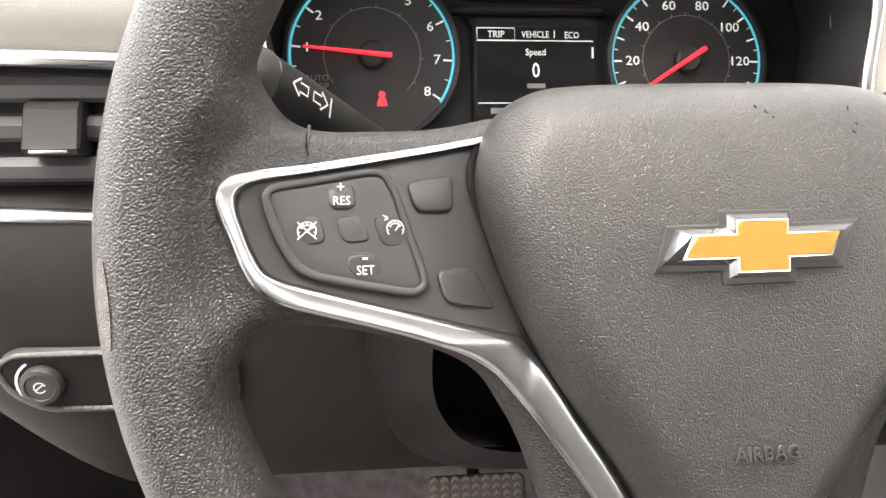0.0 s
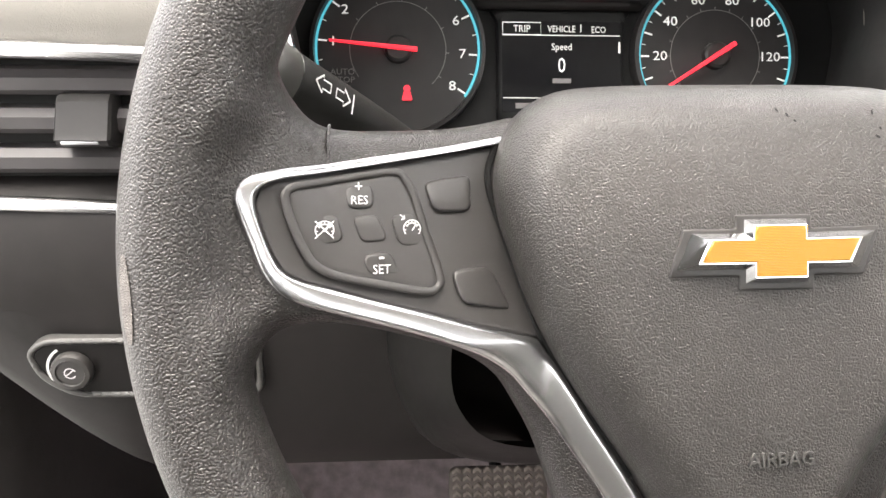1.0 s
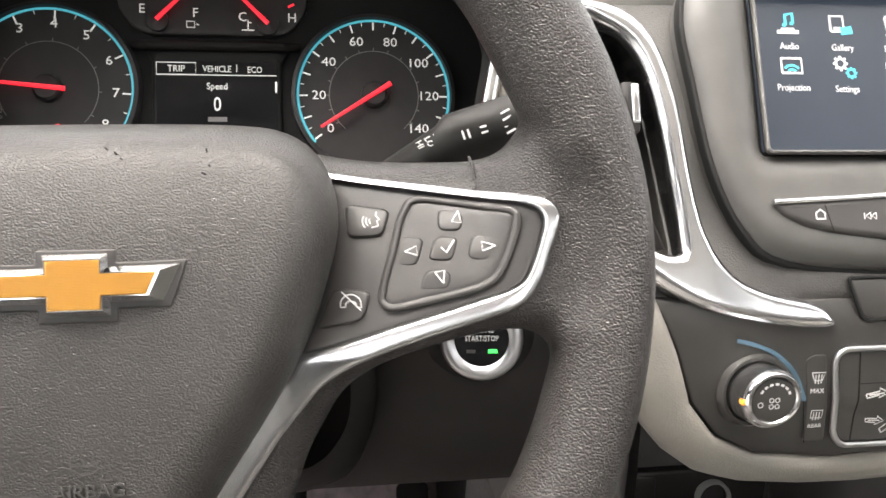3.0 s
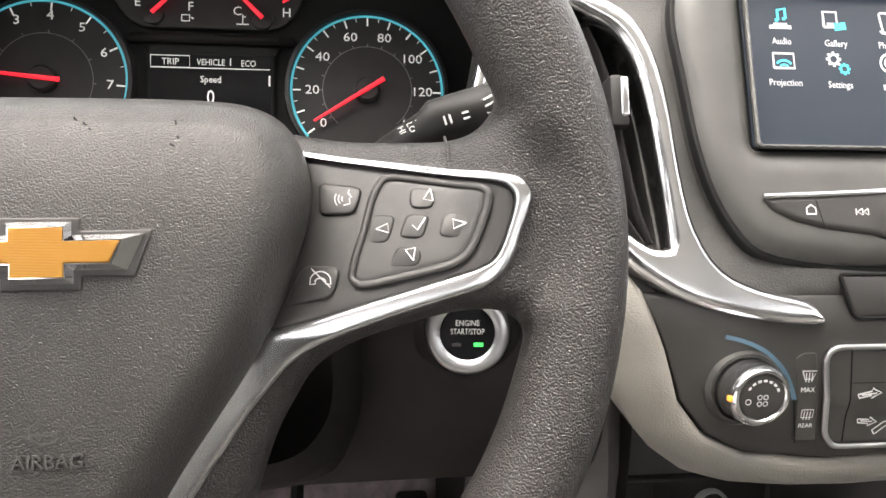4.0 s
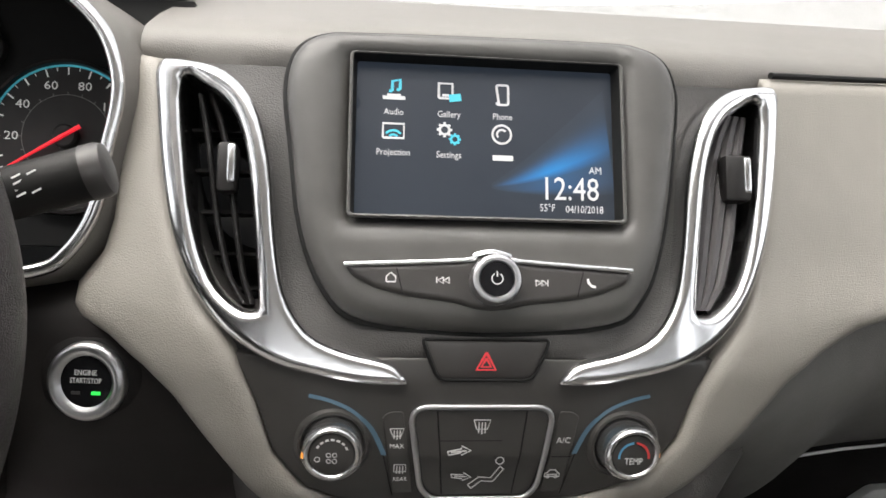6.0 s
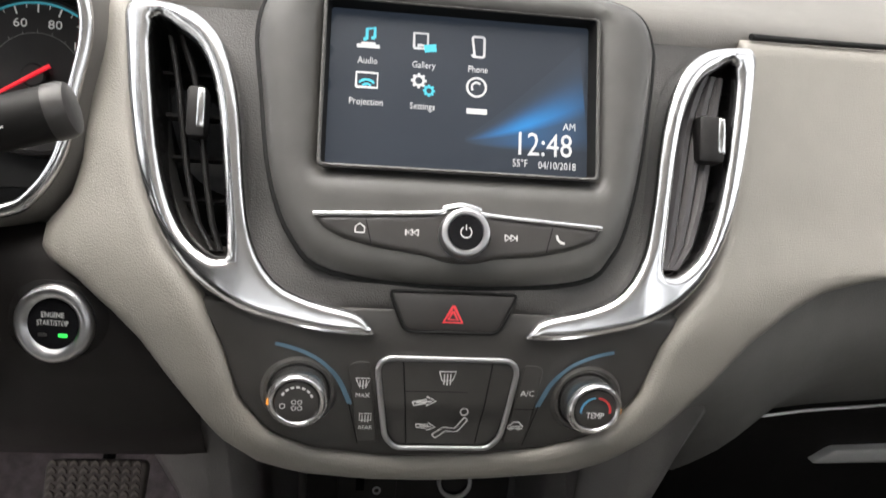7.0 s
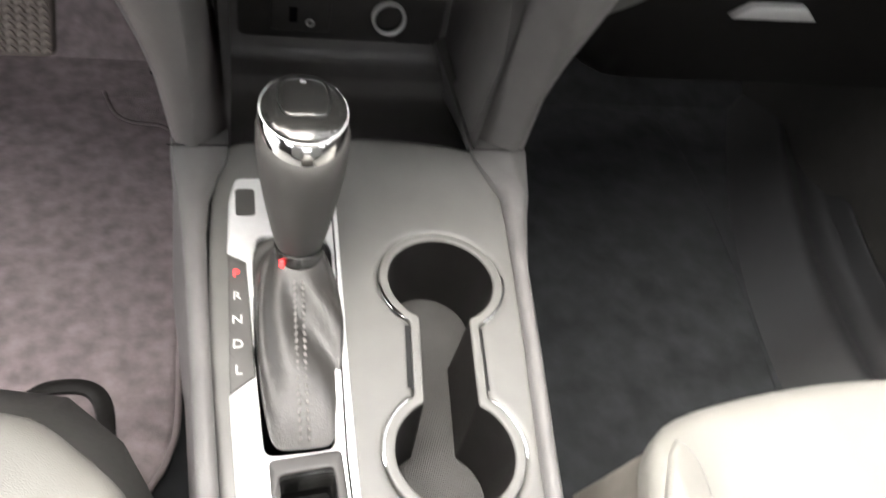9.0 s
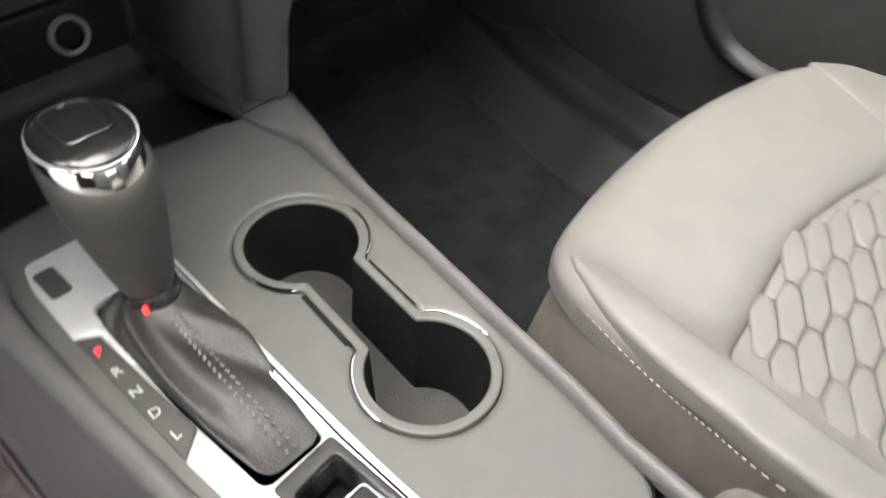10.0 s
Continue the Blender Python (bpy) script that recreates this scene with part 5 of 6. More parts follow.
def vent_side(k, label):
    flip = (lambda pts: [(-a, b) for a, b in pts][::-1]) if k > 0 else (lambda pts: pts)
    t = thing("air_vent", upright(XC, 0.650, 0.92, 20), label, "air vent", "dashboard air vents")
    back = lambda u, v: -0.92 * max(0.0, abs(u) - 0.11) ** 1.5 * 0.8 
    part("surround", sheet(flip(smooth(v_out, 3)), [flip(smooth(v_in, 3))], res=0.0035, h=0.0060, r=0.0060, depth=0.018, base=lambda u, v: back(u, v) + 0.0055, steps=(0.03, 0.1, 0.2, 0.35, 0.52, 0.7, 0.85, 1.0)), CHROME, t, "satin chrome vent surround with a curved foot", 60)
    hole = flip(smooth(v_in, 3))
    part("cavity", loft([[(a, b, back(a, b) + 0.002) for a, b in hole], [(a, b, -0.05) for a, b in hole], [(a * 0.999, b * 0.5, -0.052) for a, b in hole]], True, False), MATT, t, "black vent cavity")
    for f in ((0.36, 0.66) if k < 0 else (0.27, 0.52, 0.77)):
        pts = []
        for v in range(9):
            y = 0.046 - 0.122 * v / 8
            xs_l = np.interp(-y, [-0.055, -0.010, 0.035, 0.066, 0.082], [0.1735, 0.1705, 0.163, 0.151, 0.133])
            xs_r = np.interp(-y, [-0.055, -0.037, -0.012, 0.03, 0.078], [0.157, 0.145, 0.1355, 0.1295, 0.125])
            pts.append((-(xs_l + (xs_r - xs_l) * f) * (1 if k < 0 else -1), y))
        rings = []
        for x, y in pts:
            b = back(x, y)
            tw = 0.007 if k > 0 else 0.004
            wd = 0.0046 if k > 0 else 0.0020
            rings.append([(x - wd, y, b - 0.006), (x - wd * 0.8, y, b - 0.003), (x - wd * 0.2, y, b - 0.001), (x + wd * 0.5, y, b - 0.0016), (x + wd, y, b - 0.005), (x + wd * 0.6 + tw * k, y, b - 0.03), (x - wd * 0.6 + tw * k, y, b - 0.03)])
        part("slat", loft(rings, True, True), SLAT if k < 0 else SLAT_GREY, t)
    for y in (0.03, 0.005, -0.02, -0.045, -0.065):
        part("cross_slat", box(-0.178 if k < 0 else 0.118, y - 0.001, -0.045, -0.118 if k < 0 else 0.178, y + 0.001, -0.032), SLAT, t)
    cx = -0.146 if k < 0 else 0.157
    cy = 0.000 if k < 0 else 0.004
    b = back(cx, 0)
    hw = 0.0055 if k < 0 else 0.0085
    part("slider", box(cx - hw, cy - 0.014, b - 0.008, cx + hw, cy + 0.015, b + 0.008, 0.003), SLAT, t, "black slider tab")
    part("slider_strip", box(cx + hw - 0.0052, cy - 0.009, b + 0.0055, cx + hw - 0.0004, cy + 0.0135, b + 0.0090, 0.0016, 3), CHROME, t, "chrome strip on the slider")
    return t


vent_side(-1, "upright air vent with chrome surround beside the steering wheel")
vent_side(1, "upright air vent with chrome surround on the passenger side")

# hazard switch and climate controls
clim = thing("climate_controls", upright(XC, 0.594, 0.8125, 8), "climate control panel with two chrome knobs and dark buttons", "climate panel")
hz_o = soft_poly(mm((-35, 24), (36, 24), (34.5, 19), (27, 1), (-26, 1), (-33.5, 19)), 0.005)
hz = part("hazard_switch", sheet(hz_o, res=0.004, h=0.0020, r=0.0022, depth=0.006, base=lambda u, v: -0.0108 - 6.0 * (v - 0.0135) ** 2), BUTTON, clim, "wide dark hazard switch", 60)
part("hazard_recess", tube([(a, b, -0.0094 - 6.0 * (b - 0.0135) ** 2) for a, b in dense(hz_o, 0.004)], 0.0011, 6, True), MATT, clim, "black gap round the hazard switch", 60)
hz_tri = lambda q, r: [(0.0062 * q * math.cos(radians(a)) + 0.0005, 0.0105 + 0.0062 * q * math.sin(radians(a)) * 1.05 + r) for a in (90, 210, 330, 90)]
part("red_triangle", strokes([hz_tri(1.0, 0.0)], 0.0016, -0.0086), RED, hz, "red hazard triangle")
part("red_triangle", strokes([hz_tri(0.50, 0.0)], 0.0014, -0.0086), RED, hz, "small red triangle inside")


def climate_knob(cx, cy, w0):
    k = part("knob", lathe([(0.0166, w0), (0.0164, w0 + 0.004), (0.0158, w0 + 0.006), (0.0156, w0 + 0.0150), (0.0152, w0 + 0.0172), (0.0142, w0 + 0.0184), (0.0128, w0 + 0.0185), (0.0120, w0 + 0.0174)], 56, cx, cy), CHROME, clim, "chrome knob ring", 40)
    kn = bmesh.new()
    for i in range(60):
        a = 2 * math.pi * i / 60
        p = moved(box(-0.0005, -0.0005, w0 + 0.0065, 0.0005, 0.0005, w0 + 0.0158), pose(cx + 0.0157 * math.cos(a), cy + 0.0157 * math.sin(a), 0, 0, 0, math.degrees(a) + 90))
        me = bpy.data.meshes.new("t")
        p.to_mesh(me)
        kn.from_mesh(me)
        p.free()
        bpy.data.meshes.remove(me)
    part("knurl", kn, CHROME, k)
    part("face", lathe([(0.0121, w0 + 0.0168), (0.0117, w0 + 0.0177), (0.0, w0 + 0.0180)], 36, cx, cy), CLIMATE, k)
    part("socket", lathe([(0.0215, w0 - 0.001), (0.0195, w0 + 0.0022), (0.0178, w0 + 0.0020), (0.0168, w0 - 0.001)], 40, cx, cy), CLIMATE, k)
    return k


W = -0.011
DY = 0.0045
k1 = climate_knob(-0.0830, -0.0365 + DY, W)
zf = W + 0.0183
K1, K2 = (-0.0830, -0.0365 + DY), (0.0835, -0.0380 + DY)
for a in range(20, 160, 20):
    part("mark", strokes([circle(*K1, 0.0088, 3, a, a + 13)], 0.0013, zf), INK, k1)
part("symbol", strokes([circle(K1[0] - 0.0076, K1[1] - 0.0022, 0.0014, 12, 0, 359.9)], 0.0005, zf), INK, k1)
part("symbol", strokes([circle(K1[0] + 0.0016 * sx, K1[1] - 0.0016 + 0.0017 * sv, 0.0012, 10, 0, 359.9) for sx in (-1, 1) for sv in (-1, 1)], 0.0005, zf), INK, k1, "small fan symbol")
part("marker", box(K1[0] - 0.0163, K1[1] - 0.0024, W + 0.0125, K1[0] - 0.0148, K1[1] + 0.0006, W + 0.0168, 0.0005), ORANGE, k1, "orange lit marker")
k2 = climate_knob(*K2, W)
words("lettering", "TEMP", 0.0054, K2[0], K2[1] - 0.0035, zf, INK, k2, wide=0.8)
part("blue_arc", strokes([circle(K2[0], K2[1] - 0.001, 0.0085, 12, 95, 185)], 0.0013, zf), KNOB_BLUE, k2)
part("red_arc", strokes([circle(K2[0], K2[1] - 0.001, 0.0085, 12, -5, 85)], 0.0013, zf), RED_LINE, k2)
part("marker", box(K2[0] + 0.0143, K2[1] - 0.0022, W + 0.0125, K2[0] + 0.0158, K2[1] + 0.0006, W + 0.0168, 0.0005), ORANGE, k2, "orange lit marker")
for s in (-1, 1):
    arc = [(s * 0.0965, -0.0035), (s * 0.0850, -0.0065), (s * 0.0725, -0.0125), (s * 0.0625, -0.0225), (s * 0.0565, -0.0345), (s * 0.0550, -0.0385)]
    line = smooth(arc, 4, False)
    part("blue_line", strokes([line], 0.0022, -0.0101), BLUE, clim, "blue-grey line round a knob")
    part("blue_line", strokes([[(q[0] - s * 0.0010, q[1] - 0.0004) for q in line[len(line) // 2:]]], 0.0018, -0.0101), BLUE, clim, "blue-grey line round a knob")
mode_m = soft_poly(mm((-41, -10.0), (41, -10.0), (34.5, -60), (28, -67.5), (-27, -67.5), (-33.5, -60)), 0.011, 8)
mode_i = soft_poly(mm((-40, -11.0), (40, -11.0), (33.5, -59), (27, -66.5), (-26, -66.5), (-32.5, -59)), 0.010, 8)
part("chrome_frame", tube([(a, b, -0.0094) for a, b in dense(mode_m, 0.003)], 0.0017, 12, True), SATIN, clim, "satin chrome frame", 80)
# the block is pressed in a little towards its lower half
sink = lambda v: -0.0101 - 0.0018 * ease((-0.040 - v) / 0.010)
part("button_block", sheet(mode_i, res=0.004, h=0.0008, r=0.002, depth=0.004, base=lambda u, v: sink(v)), CLIMATE, clim, "dark airflow button block", 60)
for a, b in (((-25.5, -12), (-20.5, -65)), ((25.5, -12), (20.5, -65))):
    p, q = mm(a, b)
    part("groove", tube([(p[0] + (q[0] - p[0]) * i / 12, p[1] + (q[1] - p[1]) * i / 12, sink(p[1] + (q[1] - p[1]) * i / 12) + 0.0008) for i in range(13)], 0.0004, 6), MATT, clim)
part("groove", strokes([mm((-23.4, -30), (12, -30), (8, -41))], 0.0004, -0.0092), MATT, clim)
wz = -0.0091
part("symbol", strokes([mm((-4.8, -17.5), (4.8, -17.5), (3, -23.0), (-3, -23.0), (-4.8, -17.5)), mm((-1.8, -19), (-1.8, -25.5)), mm((0, -19), (0, -26)), mm((1.8, -19), (1.8, -25.5))], 0.0007, wz), INK, clim, "windscreen heating symbol")
part("symbol", strokes([mm((-19, -36.5), (-11, -34.8), (-11, -33), (-5.5, -35.8), (-11, -38.6), (-11, -37), (-18, -38.6), (-19, -36.5)), mm((-17, -36.9), (-8, -35.9))], 0.0009, wz), INK, clim, "arrow symbol")
part("symbol", strokes([mm((-16, -51.0), (-9, -51.5), (-9, -50), (-4.5, -53), (-9.6, -55.2), (-9.4, -53.8), (-15.5, -53.2), (-16, -51.0)), mm((-14, -52.2), (-7, -52.7)), mm((-6, -58), (0, -53), (7, -53.5), (12, -46.0)), mm((-4, -60.5), (1.5, -55.6), (8.5, -56), (14, -48)), mm((-6, -58), (-4, -60.5)), mm((12, -46), (14, -48)), circle(0.0115, -0.0424, 0.0023, 12, 0, 359.9)], 0.0007, wz), INK, clim, "seated airflow symbol")
for s in (-1, 1):
    key_o = [(s * a, b) for a, b in mm((-56, -16), (-52, -13.0), (-44.5, -13.0), (-37, -64), (-49, -64))]
    part("side_button", sheet(soft_poly(key_o, 0.002), res=0.006, h=0.0005, r=0.0008, depth=0.003, base=lambda u, v: -0.0109), CLIMATE, clim)
    part("groove", strokes([[(s * a, b) for a, b in mm((-55, -38.5), (-49, -65))]], 0.0006, -0.0101), MATT, clim)
part("groove", strokes([mm((53.0, -40.5), (41.2, -40.5))], 0.0005, -0.0101), MATT, clim)
wz = -0.0102
part("symbol", strokes([mm((-51.6, -23), (-43.6, -23), (-45.4, -27.5), (-49.8, -27.5), (-51.6, -23)), mm((-49.2, -24), (-49.2, -29)), mm((-47.5, -24), (-47.5, -29.4)), mm((-45.8, -24), (-45.8, -29))], 0.0006, wz), INK, clim)
words("lettering", "MAX", 0.0038, -0.0475, -0.0335, wz, INK, clim)
part("symbol", strokes([mm((-48.6, -45), (-42, -45), (-42, -49.5), (-48.6, -49.5), (-48.6, -45)), mm((-47, -46), (-47, -51)), mm((-45.3, -46), (-45.3, -51)), mm((-43.6, -46), (-43.6, -51))], 0.0006, wz), INK, clim)
words("lettering", "REAR", 0.0035, -0.045, -0.0545, wz, INK, clim)
words("lettering", "A/C", 0.0050, 0.0478, -0.0305, wz, INK, clim)
part("symbol", strokes([mm((38.6, -53.6), (38.8, -51.4), (40.4, -51.0), (41.6, -49.2), (45.0, -49.2), (46.4, -51.0), (47.4, -51.6), (47.6, -53.6), (38.6, -53.6)), mm((40, -52.2), (46.4, -52.2))], 0.0008, wz), INK, clim, "small car with recirculation arrow")
part("symbol", strokes([circle(0.0408, -0.0538, 0.0009, 8, 0, 359.9), circle(0.0454, -0.0538, 0.0009, 8, 0, 359.9)], 0.0006, wz), INK, clim)

# the climate controls follow the slope of the panel behind them
def panel_w(v):
    return -(front(XC, 0.8125 + 0.990 * v) + 0.0005 - (0.594 + 0.139 * v)) / 0.990


for ob in clim.children_recursive:
    if not ob.name.startswith(("hazard", "red_triangle")):
        for p in ob.data.vertices:
            p.co.z += panel_w(p.co.y) + 0.0105
            p.co.y -= 0.0045

# start button on the knee panel
sb = thing("engine_start_button", upright(0.154, 0.643, 0.7945, 10) @ pose(0, 0, 0, 0, -8), "round engine start button with a satin silver ring", "start button")
part("collar", lathe([(0.033, -0.012), (0.030, -0.004), (0.0255, -0.001), (0.0235, 0.0)], 48), PLASTIC, sb)
part("ring", lathe([(0.0235, -0.002), (0.0228, 0.003), (0.0205, 0.0052), (0.0175, 0.0050), (0.0150, 0.0025)], 56), SATIN, sb, "satin silver ring", 60)
part("cap", lathe([(0.0150, 0.001), (0.0146, 0.0026), (0.0, 0.0030)], 40), GLOSS, sb, "gloss black cap")
words("lettering", "ENGINE", 0.0044, 0.0, 0.0052, 0.0032, INK, sb, wide=0.85)
words("lettering", "START/STOP", 0.0044, 0.0, 0.0005, 0.0032, INK, sb, wide=0.75)
part("green_lamp", box(0.0035, -0.0075, 0.0028, 0.0085, -0.0055, 0.0034), GREEN, sb, "small green lit lamp")
part("lamp", box(-0.0085, -0.0075, 0.0028, -0.0035, -0.0057, 0.0032), BUTTON, sb)

# ---- centre console ----
con = thing("centre_console", pose(0, 0, 0), "grey-brown plastic centre console with cup holders and padded rails", "centre console")
ZP = 0.489
C1, C2 = (0.4405, 0.5710), (0.4220, 0.4240)


def eight(r1, r2, n1, n2):
    """An outline of two circles joined by a neck."""
    d = Vector(C2) - Vector(C1)
    ax = math.degrees(math.atan2(d.y, d.x))
    h1, h2 = math.degrees(math.asin(n1 / r1)), math.degrees(math.asin(n2 / r2))
    a = circle(*C1, r1, 44, ax + h1, ax + 360 - h1)
    b = circle(*C2, r2, 44, ax + 180 + h2, ax + 540 - h2)
    return soft_poly(a + b, 0.008, 3)


hole_ring = eight(0.0505, 0.0490, 0.027, 0.027)
hole_in = eight(0.0425, 0.0410, 0.0195, 0.0195)
deck = mm((279, 716), (300, 722), (389, 727), (443, 724), (500, 714), (512, 690), (516, 658), (513, 620), (507, 575), (493, 479), (480, 399), (466, 319), (459, 285), (446, 268), (420, 262), (290, 262), (275, 285), (271, 394), (265, 504), (263, 580), (265, 663), (270, 695))
silver = mm((285, 690), (308, 696), (345, 690), (366, 664), (363, 600), (358, 490), (355, 400), (355, 275), (283, 275), (281, 389), (277, 477), (295, 491), (291, 594), (277, 603), (279, 659))
gate_hole = soft_poly(mm((278, 604), (365, 640), (356, 432), (356, 280), (282, 280), (280, 390), (276, 480)), 0.004)
base_fn = lambda u, v: ZP + 0.012 * max(0.0, (v - 0.66) / 0.06) ** 1.5
well = soft_poly(mm((299, 619), (352, 619), (357, 600), (346, 495), (343, 432), (298, 431), (294, 515)), 0.008)
pocket = soft_poly(mm((306, 417), (340, 420), (344, 300), (309, 300)), 0.004)
part("deck", sheet(smooth(deck, 2), [hole_ring, well, pocket], res=0.009, h=0.004, r=0.006, depth=0.02, base=base_fn), CONSOLE, con, "satin grey-brown console top", 60)
ins = part("cup_ring", sheet(eight(0.0500, 0.0485, 0.0265, 0.0265), [hole_in], res=0.005, h=0.0016, r=0.0018, depth=0.010, base=lambda u, v: ZP + 0.0032), CONSOLE, con, "raised ring of the cup holders", 60)
lo8 = eight(0.0380, 0.0365, 0.0170, 0.0170)
part("cup_wall", loft([[(a, b, ZP + 0.002) for a, b in hole_in], [(a, b, ZP - 0.07) for a, b in lo8]], True, False), PLASTIC, con, "black cup holder wells")
part("cup_mat", sheet(lo8, res=0.01, h=0.001, r=0.002, depth=0.002, base=lambda u, v: ZP - 0.0705), CUP_MAT, con, "ribbed rubber mat")
d8 = math.degrees(math.atan2(C2[1] - C1[1], C2[0] - C1[0]))
for c, r, a0, a1 in ((C1, 0.0505, d8 + 36, d8 + 36 + 62), (C1, 0.0505, d8 - 80, d8 - 36), (C2, 0.049, d8 + 180 - 95, d8 + 180 - 36), (C2, 0.049, d8 + 180 + 36, d8 + 180 + 105)):
    part("chrome_arc", tube([(*p, ZP + 0.0048) for p in circle(*c, r, 18, a0, a1)], [0.0003] + [0.0014] * 16 + [0.0003], 8, flat=0.7), BRIGHT, con, "thin chrome arc")

ax8 = (Vector(C2) - Vector(C1)).normalized()
nx8 = Vector((-ax8.y, ax8.x))
for k, wd in ((-1, 0.0042), (1, 0.0016)):
    mid8 = (Vector(C1) + Vector(C2)) / 2 + nx8 * k * (0.0268 + wd / 2)
    part("neck_slot", strokes([[tuple(mid8 - ax8 * 0.027), tuple(mid8 + ax8 * 0.027)]], wd, ZP + 0.0044), MATT, con, "dark slot beside the neck of the cup holders")
part("deck_gap", tube([(a, b, base_fn(a, b) + 0.0010) for a, b in smooth(deck, 2)], 0.0013, 6, True), MATT, con, "dark gap round the console top")

# padded rails down both sides, and the pillars that carry them up to the dashboard
def rail(side, pts):
    rings = []
    for x, y, z, wid in pts:
        s = side
        rings.append([(x - s * wid, y, z - 0.010), (x - s * wid, y, z - 0.001), (x - s * wid * 0.75, y, z + 0.003), (x - s * wid * 0.4, y, z + 0.003), (x - s * 0.002, y, z - 0.002), (x, y, z - 0.012), (x, y, z - 0.05),
                      (x + s * 0.010, y, z - 0.20), (x + s * 0.012, y, FLOOR - 0.005)])
    return loft(rings, False, False)


left = [(0.232, 1.10, 0.505, 0.047), (0.232, 0.76, 0.507, 0.047), (0.232, 0.712, 0.508, 0.047), (0.234, 0.700, 0.507, 0.044), (0.240, 0.660, 0.503, 0.024), (0.243, 0.626, 0.501, 0.019), (0.247, 0.57, 0.500, 0.016), (0.250, 0.521, 0.500, 0.015), (0.256, 0.42, 0.500, 0.014), (0.262, 0.33, 0.500, 0.013), (0.266, 0.15, 0.495, 0.014)]
right = [(0.551, 1.10, 0.505, 0.056), (0.551, 0.76, 0.506, 0.056), (0.551, 0.712, 0.506, 0.056), (0.548, 0.700, 0.505, 0.050), (0.540, 0.660, 0.502, 0.027), (0.531, 0.632, 0.501, 0.021), (0.517, 0.577, 0.500, 0.014), (0.505, 0.497, 0.500, 0.0135), (0.492, 0.417, 0.500, 0.0135), (0.481, 0.345, 0.500, 0.013), (0.472, 0.30, 0.499, 0.0135), (0.462, 0.15, 0.495, 0.0135)]
part("side_rail", rail(-1, left), RAIL, con, "padded side rail", 60)
part("side_rail", rail(1, right), RAIL, con, "padded side rail", 60)


def pillar(xo, xm, xi):
    rings = []
    for k in range(9):
        s = k / 8
        z = 0.510 + 0.280 * s
        a, b, c = (float(np.interp(z, (0.51, 0.58, 0.61, 0.675, 0.745, 0.79), (*q, q[-1] + (q[-1] - q[-2]) * 0.6))) for q in (xo, xm, xi))
        y = 0.706 - 0.070 * s + 0.05 * max(0, s - 0.6)
        rings.append([(a, 1.05, z), (a, y + 0.045, z), (a + (b - a) * 0.06, y + 0.018, z), (a + (b - a) * 0.25, y + 0.007, z), (a + (b - a) * 0.6, y + 0.002, z), (b, y, z), (b + (c - b) * 0.12, y + 0.0015, z), (b + (c - b) * 0.55, y + 0.012, z), (c, y + 0.026, z), (c, y + 0.10, z)])
    return loft(rings, False, False)


part("pillar", pillar((0.232, 0.225, 0.219, 0.200, 0.160), (0.252, 0.252, 0.252, 0.249, 0.242), (0.279, 0.271, 0.268, 0.266, 0.260)), PILLAR, con, "dark pillar between footwell and cubby", 60)
part("pillar", pillar((0.550, 0.543, 0.546, 0.563, 0.592), (0.533, 0.531, 0.530, 0.526, 0.522), (0.496, 0.497, 0.498, 0.500, 0.500)), PILLAR, con, "dark pillar between footwell and cubby", 60)
# cubby walls take the pillar grey to make up for light that stays out
part("cubby_wall", loft([[(0.281, 0.712, 0.50), (0.270, 0.685, 0.75)], [(0.284, 0.92, 0.44), (0.278, 0.92, 0.75)]], False, False), PILLAR, con)
part("cubby_wall", loft([[(0.497, 0.712, 0.50), (0.499, 0.685, 0.75)], [(0.508, 0.92, 0.44), (0.508, 0.92, 0.75)]], False, False), PILLAR, con)
part("tunnel_side", box(0.234, 0.73, FLOOR, 0.242, 1.5, 0.515), PLASTIC, con)
part("tunnel_side", box(0.540, 0.73, FLOOR, 0.548, 1.5, 0.515), PLASTIC, con)
for x0, x1 in ((0.231, 0.280), (0.489, 0.556)):
    part("joint", strokes([[(x0, 0.7075), (x1, 0.7075)]], 0.0016, 0.5115), MATT, con)

# storage cubby with its sockets
# tray coloured with the lighter rail grey, standing in for light inside it
tray = loft([[(x, 0.716, 0.500), (x, 0.735, 0.478), (x, 0.80, 0.458), (x, 0.846, 0.456), (x, 0.856, 0.459), (x, 0.862, 0.468), (x, 0.868, 0.471), (x, 0.884, 0.473), (x, 0.890, 0.477), (x, 0.894, 0.488), (x, 0.905, 0.62), (x, 0.87, 0.72)] for x in (0.268, 0.279, 0.33, 0.43, 0.495, 0.508)], False, False)
part("cubby", tray, RAIL, con, "black open storage cubby, coloured grey in place of light", 50)
shelf = sheet(rounded(0.290, 0.498, 0.500, 0.560, 0.008), res=0.02, h=0.003, r=0.004, depth=0.02)
part("socket_panel", moved(shelf, pose(0, 0.894, 0, 90)), BUTTON, con)
usb = thing("usb_panel", upright(0.351, 0.889, 0.526, 5), "black panel with a data port and a round audio jack", "socket panel")
part("plate", sheet(rounded(-0.030, -0.016, 0.030, 0.030, 0.005), res=0.01, h=0.002, r=0.002, depth=0.004), BUTTON, usb)
part("port", box(-0.011, -0.006, 0.0015, -0.003, 0.010, 0.0024), GLOSS, usb, "data port")
part("jack", lathe([(0.0045, 0.0018), (0.0042, 0.0032), (0.0026, 0.0032), (0.0022, 0.001)], 20, 0.010, -0.006), SILVER, usb, "round audio jack")
ol = thing("power_outlet", upright(0.4405, 0.886, 0.5305, 5), "round power socket with a white ring", "power socket")
